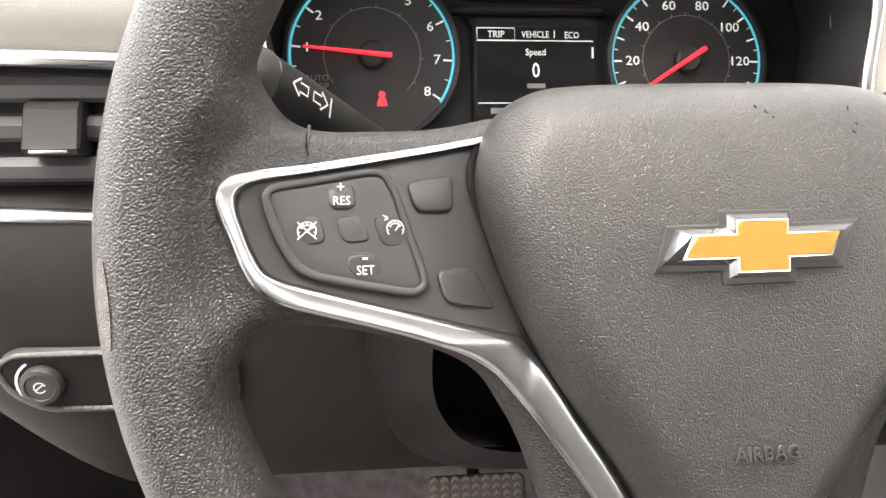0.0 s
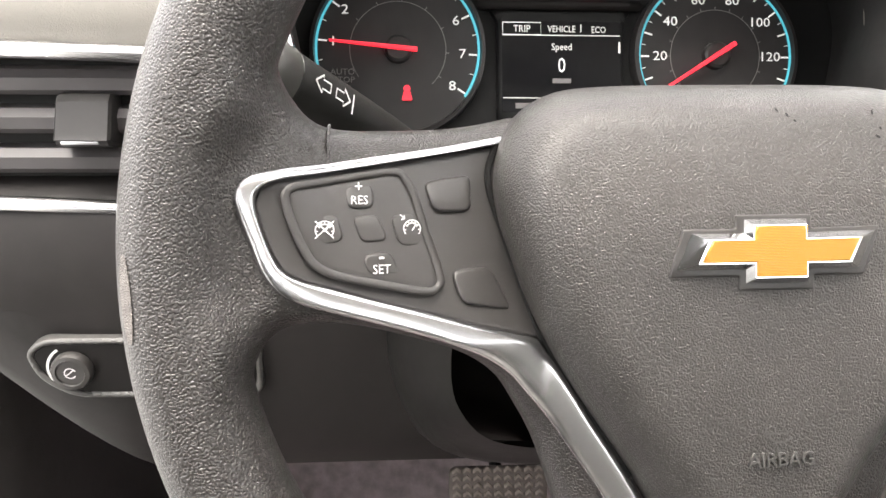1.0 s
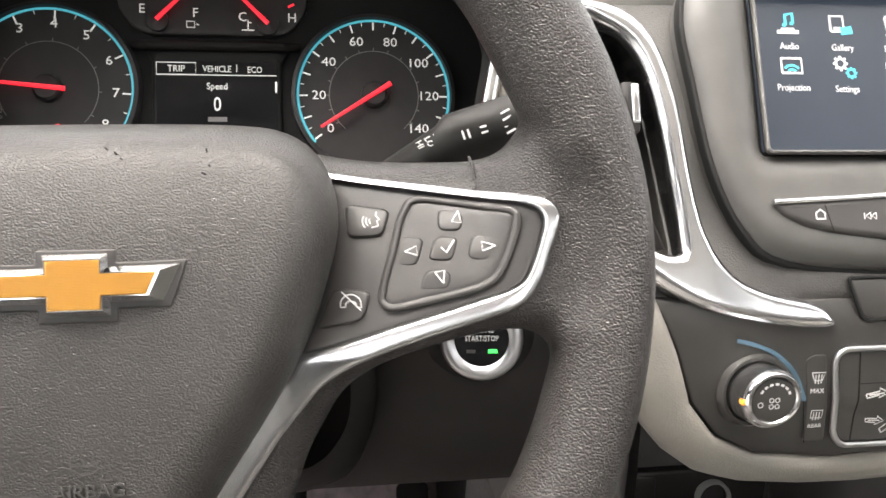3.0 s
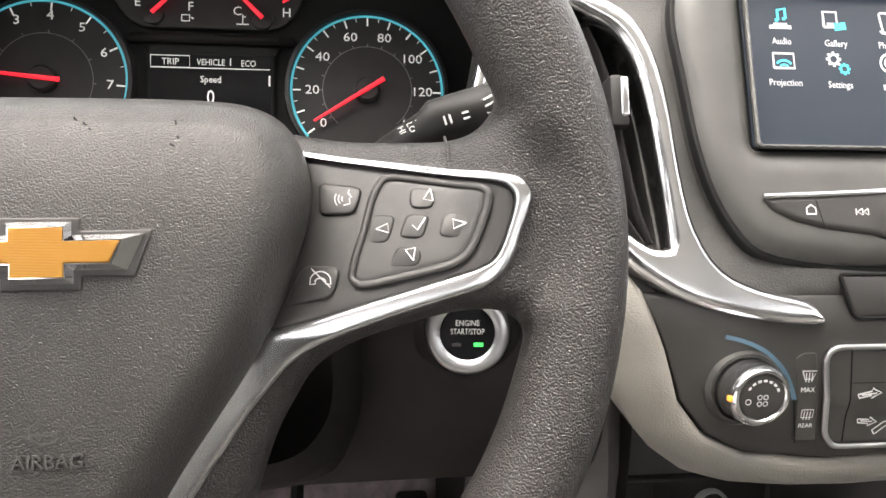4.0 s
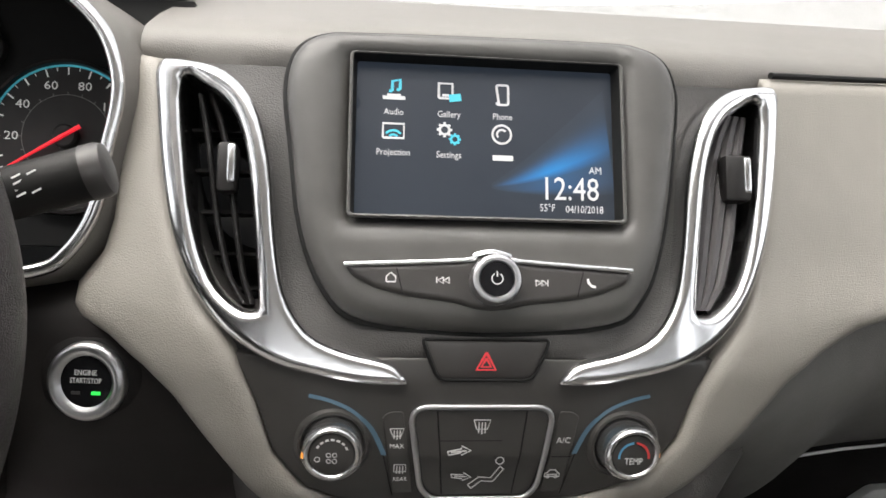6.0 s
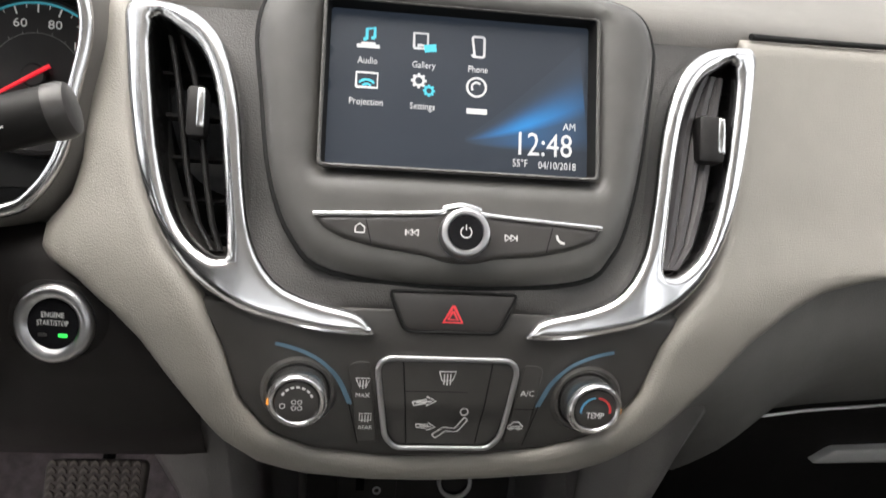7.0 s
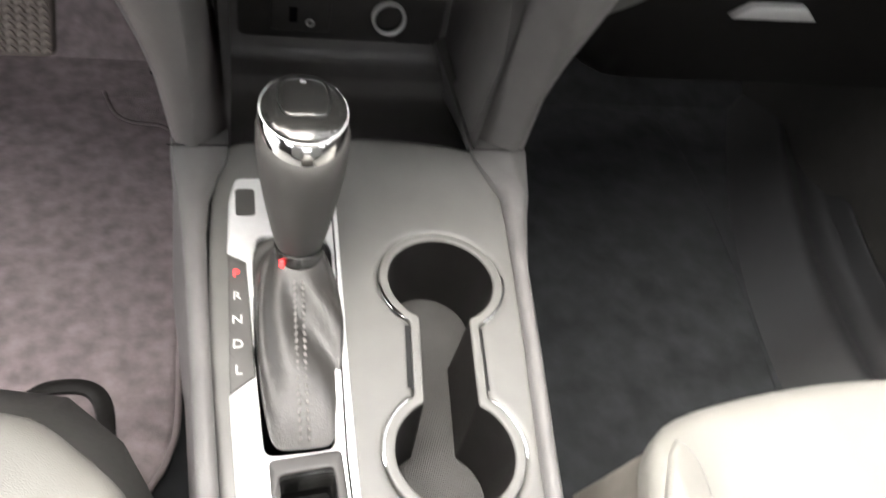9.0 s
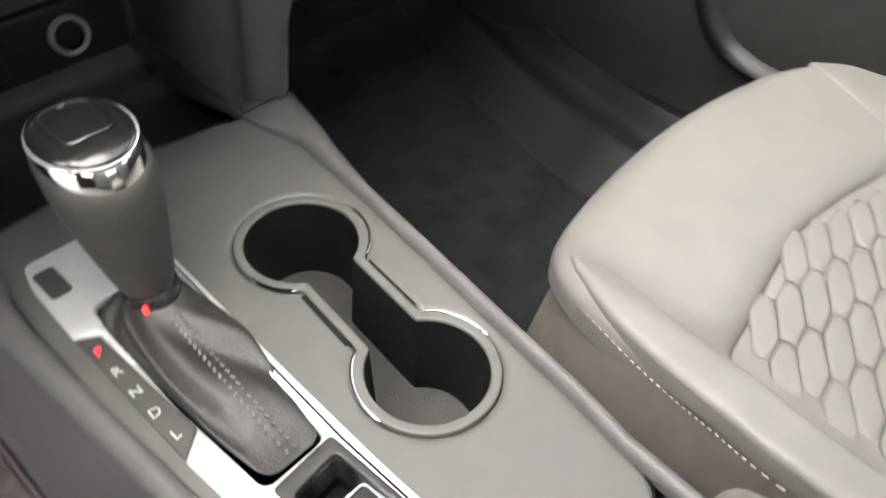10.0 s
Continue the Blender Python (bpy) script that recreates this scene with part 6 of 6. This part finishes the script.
part("ring", lathe([(0.0178, -0.004), (0.0177, 0.003), (0.0168, 0.0042), (0.0152, 0.0038), (0.0140, 0.0)], 40), INK, ol, "pale ring", 60)
part("well", lathe([(0.0142, 0.001), (0.0138, -0.02), (0.0, -0.022)], 32), MATT, ol)

# selector surround
sel = part("selector_panel", sheet(silver, [well, pocket], res=0.009, h=0.0022, r=0.003, depth=0.004, base=lambda u, v: ZP + 0.0048), SILVER, con, "silver painted selector panel", 60)
part("letter_plate", sheet(soft_poly(mm((277.5, 601), (290.5, 593), (294, 492), (277.5, 479)), 0.002), res=0.01, h=0.0006, r=0.001, depth=0.003, base=lambda u, v: ZP + 0.0046), BEZEL, con, "dark grey gear letter plate")
for s, y, mt in (("P", 0.582, GLOW_RED), ("R", 0.5605, INK), ("N", 0.539, INK), ("D", 0.518, INK), ("L", 0.4965, INK)):
    words("gear_letter", s, 0.0105, 0.2835, y, ZP + 0.0056, mt, con, label="red lit gear letter" if s == "P" else "", wide=1.0)
part("slot_cover", sheet(rounded(0.2835, 0.640, 0.3000, 0.672, 0.004), res=0.006, h=0.0008, r=0.0014, depth=0.002, base=lambda u, v: ZP + 0.0064), BEZEL, con, "dark grey lock release cover in the silver panel")
part("panel_groove", strokes([mm((360.5, 640), (358.5, 590), (352.5, 490), (349, 425), (349, 285))], 0.0015, ZP + 0.0073), MATT, con)
part("pocket_wall", loft([[(a, b, ZP + 0.005) for a, b in pocket], [(a, b, ZP - 0.03) for a, b in pocket], [(0.325 + (a - 0.325) * 0.05, 0.36 + (b - 0.36) * 0.05, ZP - 0.03) for a, b in pocket]], True, False), MATT, con)
pk = sheet(soft_poly(mm((300, 428), (346, 431), (350, 285), (303, 285)), 0.004), [pocket], res=0.01, h=0.0012, r=0.002, depth=0.003, base=lambda u, v: ZP + 0.0068)
part("pocket_frame", pk, BUTTON, con, "black frame behind the selector")
part("switch", box(0.313, 0.350, ZP - 0.004, 0.340, 0.396, ZP + 0.003, 0.003), BUTTON, con, "brake switch with a chrome edge")
part("switch_edge", tube([(*p, ZP + 0.003) for p in rounded(0.313, 0.350, 0.340, 0.396, 0.004)], 0.0013, 6, True), CHROME, con)

# gear selector
gs = thing("gear_selector", pose(0, 0, 0), "gear selector with chrome-ringed silver knob and leather boot", "gear selector")


def boot_ring(s):
    """Boot outline from the opening (s = 0) to the neck (s = 1)."""
    cx, cy = 0.3230 + 0.0055 * s, 0.5240 + 0.056 * s ** 0.8
    out = []
    for i in range(40):
        a = 2 * math.pi * i / 40
        c, d = math.cos(a), math.sin(a)
        q = 0.35 + 0.65 * s
        rx = (0.024 * (1 - s) + 0.0170 * s) * math.copysign(abs(c) ** q, c) * (1.0 + 0.42 * math.sin(math.pi * s ** 0.8))
        ry = (0.089 * (1 - s) ** 1.15 + 0.0170 * (1 - (1 - s) ** 1.15)) * math.copysign(abs(d) ** q, d)
        fold = 0.0024 * math.sin(3 * a + 5 * s) * math.sin(math.pi * s)
        out.append((cx + rx + fold * c, cy + ry + fold * d, ZP + 0.004 + 0.026 * s ** 1.2 + 0.0042 * math.sin(5 * a + 9 * s) * math.sin(math.pi * s)))
    return out


boot = part("boot", loft([boot_ring(i / 14) for i in range(15)], True, False), BOOT, gs, "creased black leather boot", 70)
for dx in (-0.0028, 0.0028):
    st = bmesh.new()
    for i in range(22):
        s0 = 0.03 + 0.9 * i / 22
        y = 0.5240 + 0.056 * s0 ** 0.8 - (0.089 * (1 - s0) ** 1.15 + 0.0170 * (1 - (1 - s0) ** 1.15))
        z = ZP + 0.0058 + 0.026 * s0 ** 1.2
        b = moved(box(-0.0009, -0.0016, -0.0004, 0.0009, 0.0016, 0.0004), pose(0.3235 + 0.003 * s0 + dx, y, z + 0.001, 33, 0, 25 if dx > 0 else -25))
        me = bpy.data.meshes.new("t")
        b.to_mesh(me)
        st.from_mesh(me)
        b.free()
        bpy.data.meshes.remove(me)
    part("stitching", st, DARK_THREAD, boot, "grey double stitching")
lean_m = pose(0.3285, 0.5800, 0.507, -13, 0)


def turned(rows, n=40, tilt=0.0):
    return loft([[(a * math.cos(2 * math.pi * i / n), b * math.sin(2 * math.pi * i / n), z + (t if math.sin(2 * math.pi * i / n) < 0 else min(t, 0.3)) * b * math.sin(2 * math.pi * i / n)) for i in range(n)] for a, b, z, t in rows], True, True)


part("neck", turned([(0.0184, 0.0184, 0.0, 0), (0.0186, 0.0186, 0.010, 0), (0.0180, 0.0180, 0.0165, 0), (0.0165, 0.0165, 0.0175, 0)]), KNOB_TOP, gs, "grey metal collar", m=lean_m)
def knob_rows(rows, n=48):
    """Oval rings about the lever: (radius, and the height over the angle)."""
    return [[(a * math.cos(2 * math.pi * i / n), b * math.sin(2 * math.pi * i / n), z(b * math.sin(2 * math.pi * i / n))) for i in range(n)] for a, b, z in rows]


# the cap's edge slopes to the rear; the chrome crescent below it is widest at the back
edge_z = lambda y: 0.1255 + 0.33 * y
grip_z = lambda y: min(edge_z(y) - 0.0006, 0.1175 + 0.56 * y)
grip = []
for k in range(15):
    q = k / 14
    r = float(np.interp(q, (0, 0.05, 0.25, 0.45, 0.65, 0.82, 0.93, 1.0), (0.0158, 0.0180, 0.0226, 0.0266, 0.0298, 0.0316, 0.0316, 0.0300)))
    grip.append((r, r * (1.0 + 0.06 * q), lambda y, q=q: 0.0165 + (grip_z(y * q) - 0.0165) * q))
part("grip", loft(knob_rows(grip)), GRIP, gs, "black leather grip", 60, m=lean_m)
crescent = [(0.0298, 0.0316, lambda y: grip_z(y) - 0.001), (0.0298, 0.0318, lambda y: grip_z(y) * 0.75 + edge_z(y) * 0.25), (0.0294, 0.0314, lambda y: grip_z(y) * 0.4 + edge_z(y) * 0.6), (0.0286, 0.0307, edge_z), (0.0278, 0.0298, lambda y: edge_z(y) + 0.0005)]
part("chrome_band", loft(knob_rows(crescent)), BRIGHT, gs, "bright chrome crescent", 60, m=lean_m)
part("edge_line", tube([(0.0289 * math.cos(2 * math.pi * i / 48), 0.0310 * math.sin(2 * math.pi * i / 48), edge_z(0.0310 * math.sin(2 * math.pi * i / 48)) + 0.0004) for i in range(48)], 0.0006, 8, True), SILVER, gs, "bright line round the cap", m=lean_m)
cap_z = lambda x, y: 0.1257 + 0.33 * y + 0.0080 * max(0.0, 1 - (x / 0.0288) ** 2 - (y / 0.0309) ** 2) ** 0.5
cap = [[(0.0285 * q * math.cos(2 * math.pi * i / 48), 0.0306 * q * math.sin(2 * math.pi * i / 48), cap_z(0.0285 * q * math.cos(2 * math.pi * i / 48), 0.0306 * q * math.sin(2 * math.pi * i / 48))) for i in range(48)] for q in (1.0, 0.985, 0.96, 0.92, 0.86, 0.78, 0.68, 0.55, 0.4, 0.25, 0.1, 0.01)]
part("cap", loft(cap), KNOB_TOP, gs, "dark silver knob top", 70, m=lean_m)
ring_xy = soft_poly(mm((-16, 21), (16, 21), (17.5, -2), (13, -15), (-13, -15), (-17.5, -2)), 0.010)
part("release_button", sheet(ring_xy, res=0.004, h=0.0012, r=0.003, depth=0.002, base=lambda u, v: cap_z(u, v) - 0.0002), KNOB_TOP, gs, "oval release button in the cap", 60, m=lean_m)
part("release_line", tube([(a * 1.02, 0.003 + (b - 0.003) * 1.02, cap_z(a, b) + 0.0001) for a, b in dense(ring_xy, 0.003)], 0.0006, 6, True), MATT, gs, m=lean_m)
sz = cap_z(0, 0.0145) + 0.0014
part("symbol", strokes([[(-0.002, 0.0145), (0.002, 0.0145)], [(0, 0.0120), (0, 0.0170)], [(-0.0012, 0.0126), (-0.0012, 0.0164)], [(0.0012, 0.0126), (0.0012, 0.0164)]], 0.0006, sz), INK, gs, m=lean_m)
# red glint beside the collar, made as a small block that glows itself
part("red_glint", box(-0.0150, -0.0168, 0.008, -0.0118, -0.0138, 0.014, 0.0008), GLOW_RED, gs, "small red glint drawn as a glowing block", m=lean_m)

# rear of the console: armrest front
arm = thing("armrest", pose(0, 0, 0), "grey console armrest lid", "armrest")
part("lid", box(0.275, -0.15, 0.50, 0.455, 0.245, 0.56, 0.02, 4), SEAT_SIDE, arm)
part("body", box(0.268, -0.15, FLOOR, 0.462, 0.255, 0.50, 0.008), PLASTIC, arm)

# ---- seats, mats, pedals ----
seat = thing("passenger_seat", pose(0, 0, 0), "cream leather passenger seat with hexagon quilting", "car seat", "front seats")
ZS = 0.418


def seat_top(u, v):
    # falls away at the front edge, rises to the side bolsters
    drop = -0.014 * max(0.0, (v - 0.40) / 0.10) ** 2
    b = 0.020 * max(0.0, (0.66 - u) / 0.06) ** 1.5 if u < 0.66 else 0.0
    return ZS - 0.008 + drop + min(b, 0.018)


outl = smooth(mm((560, -300), (560, -50), (564, 120), (566, 250), (572, 340), (586, 410), (612, 452), (668, 482), (792, 500), (906, 500), (1005, 484), (1090, 452), (1130, 400), (1145, 300), (1150, 0), (1150, -300)), 4)
ins_o = smooth(mm((600, -300), (604, 60), (610, 200), (616, 272), (640, 296), (690, 303), (770, 315), (840, 318), (940, 300), (1040, 270), (1080, 200), (1085, 0), (1085, -300)), 4)
part("cushion", sheet(outl, [ins_o], res=0.014, h=0.020, r=0.03, depth=0.018, base=seat_top, steps=(0.04, 0.12, 0.25, 0.42, 0.62, 0.82, 1.0)), SEAT, seat, "smooth cream leather cushion", 70)
part("insert_base", sheet(ins_o, res=0.03, h=0.002, r=0.005, depth=0.02, base=lambda u, v: seat_top(u, v) + 0.004), SEAT, seat)
c_step, r_step = Vector((0.0296, -0.0096)), Vector((-0.0668, -0.0264))
dip = Vector((0.0014, -0.0129))
hexagon = [Vector((0, 0)), dip - c_step, r_step, r_step + dip, r_step + c_step, dip]
mid = sum(hexagon, Vector((0, 0))) / 6
cell = sheet([tuple((p - mid) * 0.965) for p in hexagon], res=0.010, h=0.0022, r=0.0045, depth=0.004, steps=(0.15, 0.45, 1.0))
cell_me = bpy.data.meshes.new("quilt_cell")
cell.to_mesh(cell_me)
cell.free()
cell_me.materials.append(SEAT)
cell_me.shade_smooth()
for j in range(-6, 8):
    for i in range(-14, 15):
        p = Vector((0.780, 0.292)) + mid + c_step * i + r_step * j
        x, y = p
        if y < -0.1 or not inside(np.array([[x, y]]), [ins_o])[0]:
            continue
        if edge_distance(np.array([[x, y]]), [ins_o])[0] < 0.008:
            continue
        ob = new("quilt_cell", cell_me)
        ob.parent = seat
        ob.matrix_basis = pose(x, y, seat_top(x, y) + 0.0085)
near = smooth(mm((625, 447), (638, 430), (636, 397), (622, 334), (612, 270), (602, 215), (596, 100), (592, -300)), 4, False) + smooth(mm((548, -300), (552, 100), (557, 221), (563, 270), (568, 310), (576, 355), (590, 397), (608, 430)), 4, False)
part("bolster", sheet(near, res=0.010, h=0.007, r=0.009, depth=0.016, base=lambda u, v: seat_top(u, v) + 0.0155), SEAT, seat, "smooth cream side bolster", 70)
part("bolster", sheet(soft_poly(mm((1098, 440), (1059, 370), (1020, 310), (1092, 200), (1092, -300), (1146, -300), (1143, 300), (1128, 398)), 0.01), res=0.014, h=0.007, r=0.009, depth=0.016, base=lambda u, v: seat_top(u, v) + 0.0155), SEAT, seat, "smooth cream side bolster", 70)
thread = smooth(mm((604, 436), (588, 405), (573, 355), (564, 310), (559, 270), (553, 221), (548, 100)), 14, False)
for k in range(0, len(thread) - 1, 2):
    (a, b), (c, d) = thread[k], thread[k + 1]
    part("stitch", tube([(a - 0.002, b, seat_top(a, b) + 0.0035), (c - 0.002, d, seat_top(c, d) + 0.0035)], 0.0007, 5), THREAD, seat)
part("side_panel", loft([[(x, y, z) for x, y, z in ((0.548, -0.3, 0.428), (0.556, 0.22, 0.428), (0.567, 0.32, 0.426), (0.588, 0.40, 0.420), (0.618, 0.452, 0.405))], [(0.545, -0.3, 0.30), (0.545, 0.25, 0.30), (0.545, 0.34, 0.30), (0.556, 0.42, 0.30), (0.585, 0.462, 0.30)],
                         [(0.545, -0.3, 0.20), (0.545, 0.25, 0.20), (0.548, 0.34, 0.20), (0.56, 0.40, 0.20), (0.59, 0.43, 0.20)]], False, False), SEAT_SIDE, seat, "grey-brown side of the cushion", 70)
part("base", box(0.59, -0.3, FLOOR - 0.004, 1.12, 0.40, 0.31, 0.03), PLASTIC, seat, "dark seat base")
part("backrest", box(0.57, -0.55, 0.40, 1.14, -0.30, 1.05, 0.06, 4), SEAT, seat)

dseat = thing("driver_seat", pose(0, 0, 0), "cream leather driver seat", "car seat", "front seats")
outd = smooth(mm((-360, -300), (-360, 300), (-340, 430), (-240, 520), (-90, 548), (60, 548), (130, 534), (175, 495), (208, 455), (222, 400), (224, 250), (224, -300)), 4)
part("cushion", sheet(outd, res=0.016, h=0.020, r=0.03, depth=0.08, base=lambda u, v: 0.392 - 0.008 * max(0.0, (v - 0.44) / 0.1) ** 2, steps=(0.04, 0.12, 0.25, 0.42, 0.62, 0.82, 1.0)), SEAT, dseat, "smooth cream leather cushion", 70)
part("backrest", box(-0.34, -0.62, 0.40, 0.20, -0.36, 1.05, 0.06, 4), SEAT, dseat)
shield = [[(0.226, -0.3, 0.385), (0.226, 0.30, 0.385), (0.224, 0.40, 0.383), (0.208, 0.458, 0.380), (0.176, 0.497, 0.378), (0.131, 0.536, 0.376), (0.06, 0.551, 0.375), (-0.09, 0.551, 0.375)],
          [(0.232, -0.3, 0.35), (0.232, 0.30, 0.35), (0.231, 0.41, 0.348), (0.219, 0.478, 0.345), (0.192, 0.532, 0.343), (0.145, 0.580, 0.34), (0.06, 0.600, 0.34), (-0.09, 0.575, 0.34)],
          [(0.230, -0.3, 0.28), (0.230, 0.30, 0.28), (0.229, 0.42, 0.28), (0.215, 0.485, 0.28), (0.184, 0.540, 0.28), (0.140, 0.582, 0.28), (0.06, 0.600, 0.28), (-0.09, 0.572, 0.28)],
          [(0.215, -0.3, 0.20), (0.215, 0.30, 0.20), (0.210, 0.40, 0.20), (0.195, 0.45, 0.20), (0.165, 0.49, 0.20), (0.12, 0.51, 0.20), (0.05, 0.52, 0.20), (-0.09, 0.52, 0.20)]]
part("side_shield", loft(shield, False, False), BEZEL, dseat, "dark grey lower side of the cushion", 70)
part("piping", tube([(a * 0.995, b * 0.995, 0.3855) for a, b, c in shield[0]], 0.0025, 8), SEAT_SIDE, dseat, "seam piping round the cushion", 70)
part("base", box(-0.32, -0.3, FLOOR - 0.004, 0.20, 0.45, 0.33, 0.03), PLASTIC, dseat, "dark seat base")
part("slide_lever", tube(smooth([(0.080, 0.640, 0.228), (0.088, 0.652, 0.23), (0.105, 0.660, 0.23), (0.135, 0.658, 0.23), (0.152, 0.640, 0.23), (0.160, 0.60, 0.235), (0.164, 0.54, 0.24)], 4, False), 0.009, 10, flat=0.6), PLASTIC, dseat, "black tube of the seat slide lever")

mat_o = smooth(mm((-380, 430), (-390, 900), (-370, 1250), (-250, 1318), (-60, 1325), (60, 1325), (84, 1312), (90, 1280), (94, 1249), (112, 1208), (140, 1190), (185, 1180), (205, 1130), (214, 1000), (216, 800), (217, 670), (210, 628), (196, 596), (160, 560), (0, 500)), 4)
mt = thing("floor_mat", pose(0, 0, 0), "purple-grey carpet floor mat in the driver footwell", "floor mat")
part("carpet_face", sheet(mat_o, res=0.03, h=0.008, r=0.010, depth=0.010, base=lambda u, v: FLOOR + 0.002), CARPET, mt, "worn carpet pile", 60)
part("binding", tube([(a, b, FLOOR + 0.006) for a, b in mat_o], 0.004, 8, True), BINDING, mt, "dark bound edge", 60)
pm = thing("floor_mat", pose(0, 0, 0), "black floor mat in the passenger footwell", "floor mat")
part("carpet_face", sheet(smooth(mm((600, 480), (590, 900), (600, 1220), (760, 1270), (1000, 1260), (1080, 1200), (1060, 900), (1000, 600), (960, 480)), 4), res=0.05, h=0.008, r=0.010, depth=0.010, base=lambda u, v: FLOOR + 0.002), CARPET_DARK, pm, "black carpet pile", 60)

bp = thing("brake_pedal", pose(0.023, 1.080, 0.383, 62), "brake pedal with a ribbed rubber pad", "brake pedal", "pedals")
part("pad", sheet(soft_poly(mm((-63, 42), (60, 42), (54, -44), (-62, -44)), 0.012), res=0.01, h=0.004, r=0.005, depth=0.012), PAD, bp, "dark brown rubber pad", 60)
chevron = ((-0.0052, 0.0016), (0.0, 0.0058), (0.0052, 0.0016), (0.0052, -0.0026), (0.0, 0.0016), (-0.0052, -0.0026))
rib = part("rib", loft([[(-0.054 + a * q, -0.037 + b * q, z) for a, b in chevron] for z, q in ((0.003, 1.0), (0.0062, 0.9), (0.0068, 0.7))]), RUBBER, bp)
for i, j in [(i, j) for i in range(9) for j in range(9)]:
    if i or j:
        o = new("rib", rib.data)
        o.parent = bp
        o.matrix_basis = pose(i * 0.0127, j * 0.0092, 0)
part("arm", tube([(0.0, 0.0, -0.012), (0.0, 0.04, -0.04), (0.0, 0.2, -0.09), (0.0, 0.42, -0.05)], 0.008, 8), MATT, bp)
ap = thing("accelerator_pedal", pose(0.188, 1.30, 0.22, 55), "tall black accelerator pedal", "accelerator", "pedals")
part("pad", sheet(soft_poly(mm((-26, 90), (24, 90), (28, -60), (-28, -60)), 0.010), res=0.02, h=0.003, r=0.004, depth=0.012), PLASTIC, ap, "", 60)

# passenger door lining and sill
dl = thing("door_lining", pose(0, 0, 0), "dark grey passenger door lining with a map pocket", "door lining")
rows = []
for i in range(25):
    y = -0.9 + i * 2.4 / 24
    k = 1.31 - 0.03 * math.sin(math.pi * max(0, min(1, (y - 0.2) / 1.2)))
    rows.append([(k, y, 0.12), (k, y, 0.20), (k - 0.012, y, 0.24), (k - 0.016, y, 0.36), (k - 0.015, y, 0.44), (k - 0.015, y, 0.60), (k - 0.045, y, 0.68), (k - 0.05, y, 0.72), (k - 0.01, y, 0.76), (k - 0.01, y, 0.95), (k + 0.03, y, 1.0)])
part("lining", loft(rows, False, False), FASCIA, dl, "dark grained lining", 50)
lip = smooth(mm((690, 500), (672, 430), (646, 366), (612, 322), (577, 302), (527, 291), (400, 286), (200, 284), (-300, 284)), 4, False)
pocket_rows = [[(1.30, y + 0.03, z - 0.02), (1.262, y + 0.012, z - 0.008), (1.250, y, z), (1.254, y - 0.010, z + 0.010), (1.275, y - 0.018, z + 0.016), (1.292, y - 0.03, z + 0.024)] for y, z in lip]
part("map_pocket", loft(pocket_rows, False, False), CONSOLE_DARK, dl, "grey moulded edge of the map pocket", 60)
sill = thing("sill_trim", pose(0, 0, 0), "black plastic sill trim beside the passenger footwell", "sill trim")
rows = []
for i in range(36):
    y = -0.3 + i * 1.7 / 35
    x = 1.115 + 0.135 * max(0.0, (y - 0.60) / 0.5) ** 1.7
    rows.append([(x + a, y, b) for a, b in ((-0.09, FLOOR - 0.005), (-0.05, 0.150), (-0.012, 0.176), (-0.003, 0.181), (0.010, 0.180), (0.030, 0.165), (0.058, 0.160), (0.080, 0.176), (0.090, 0.198), (0.096, 0.202), (0.104, 0.199), (0.122, 0.175), (0.16, 0.17), (0.30, 0.17))])
part("trim", loft(rows, False, False), CONSOLE_DARK, sill, "", 50)
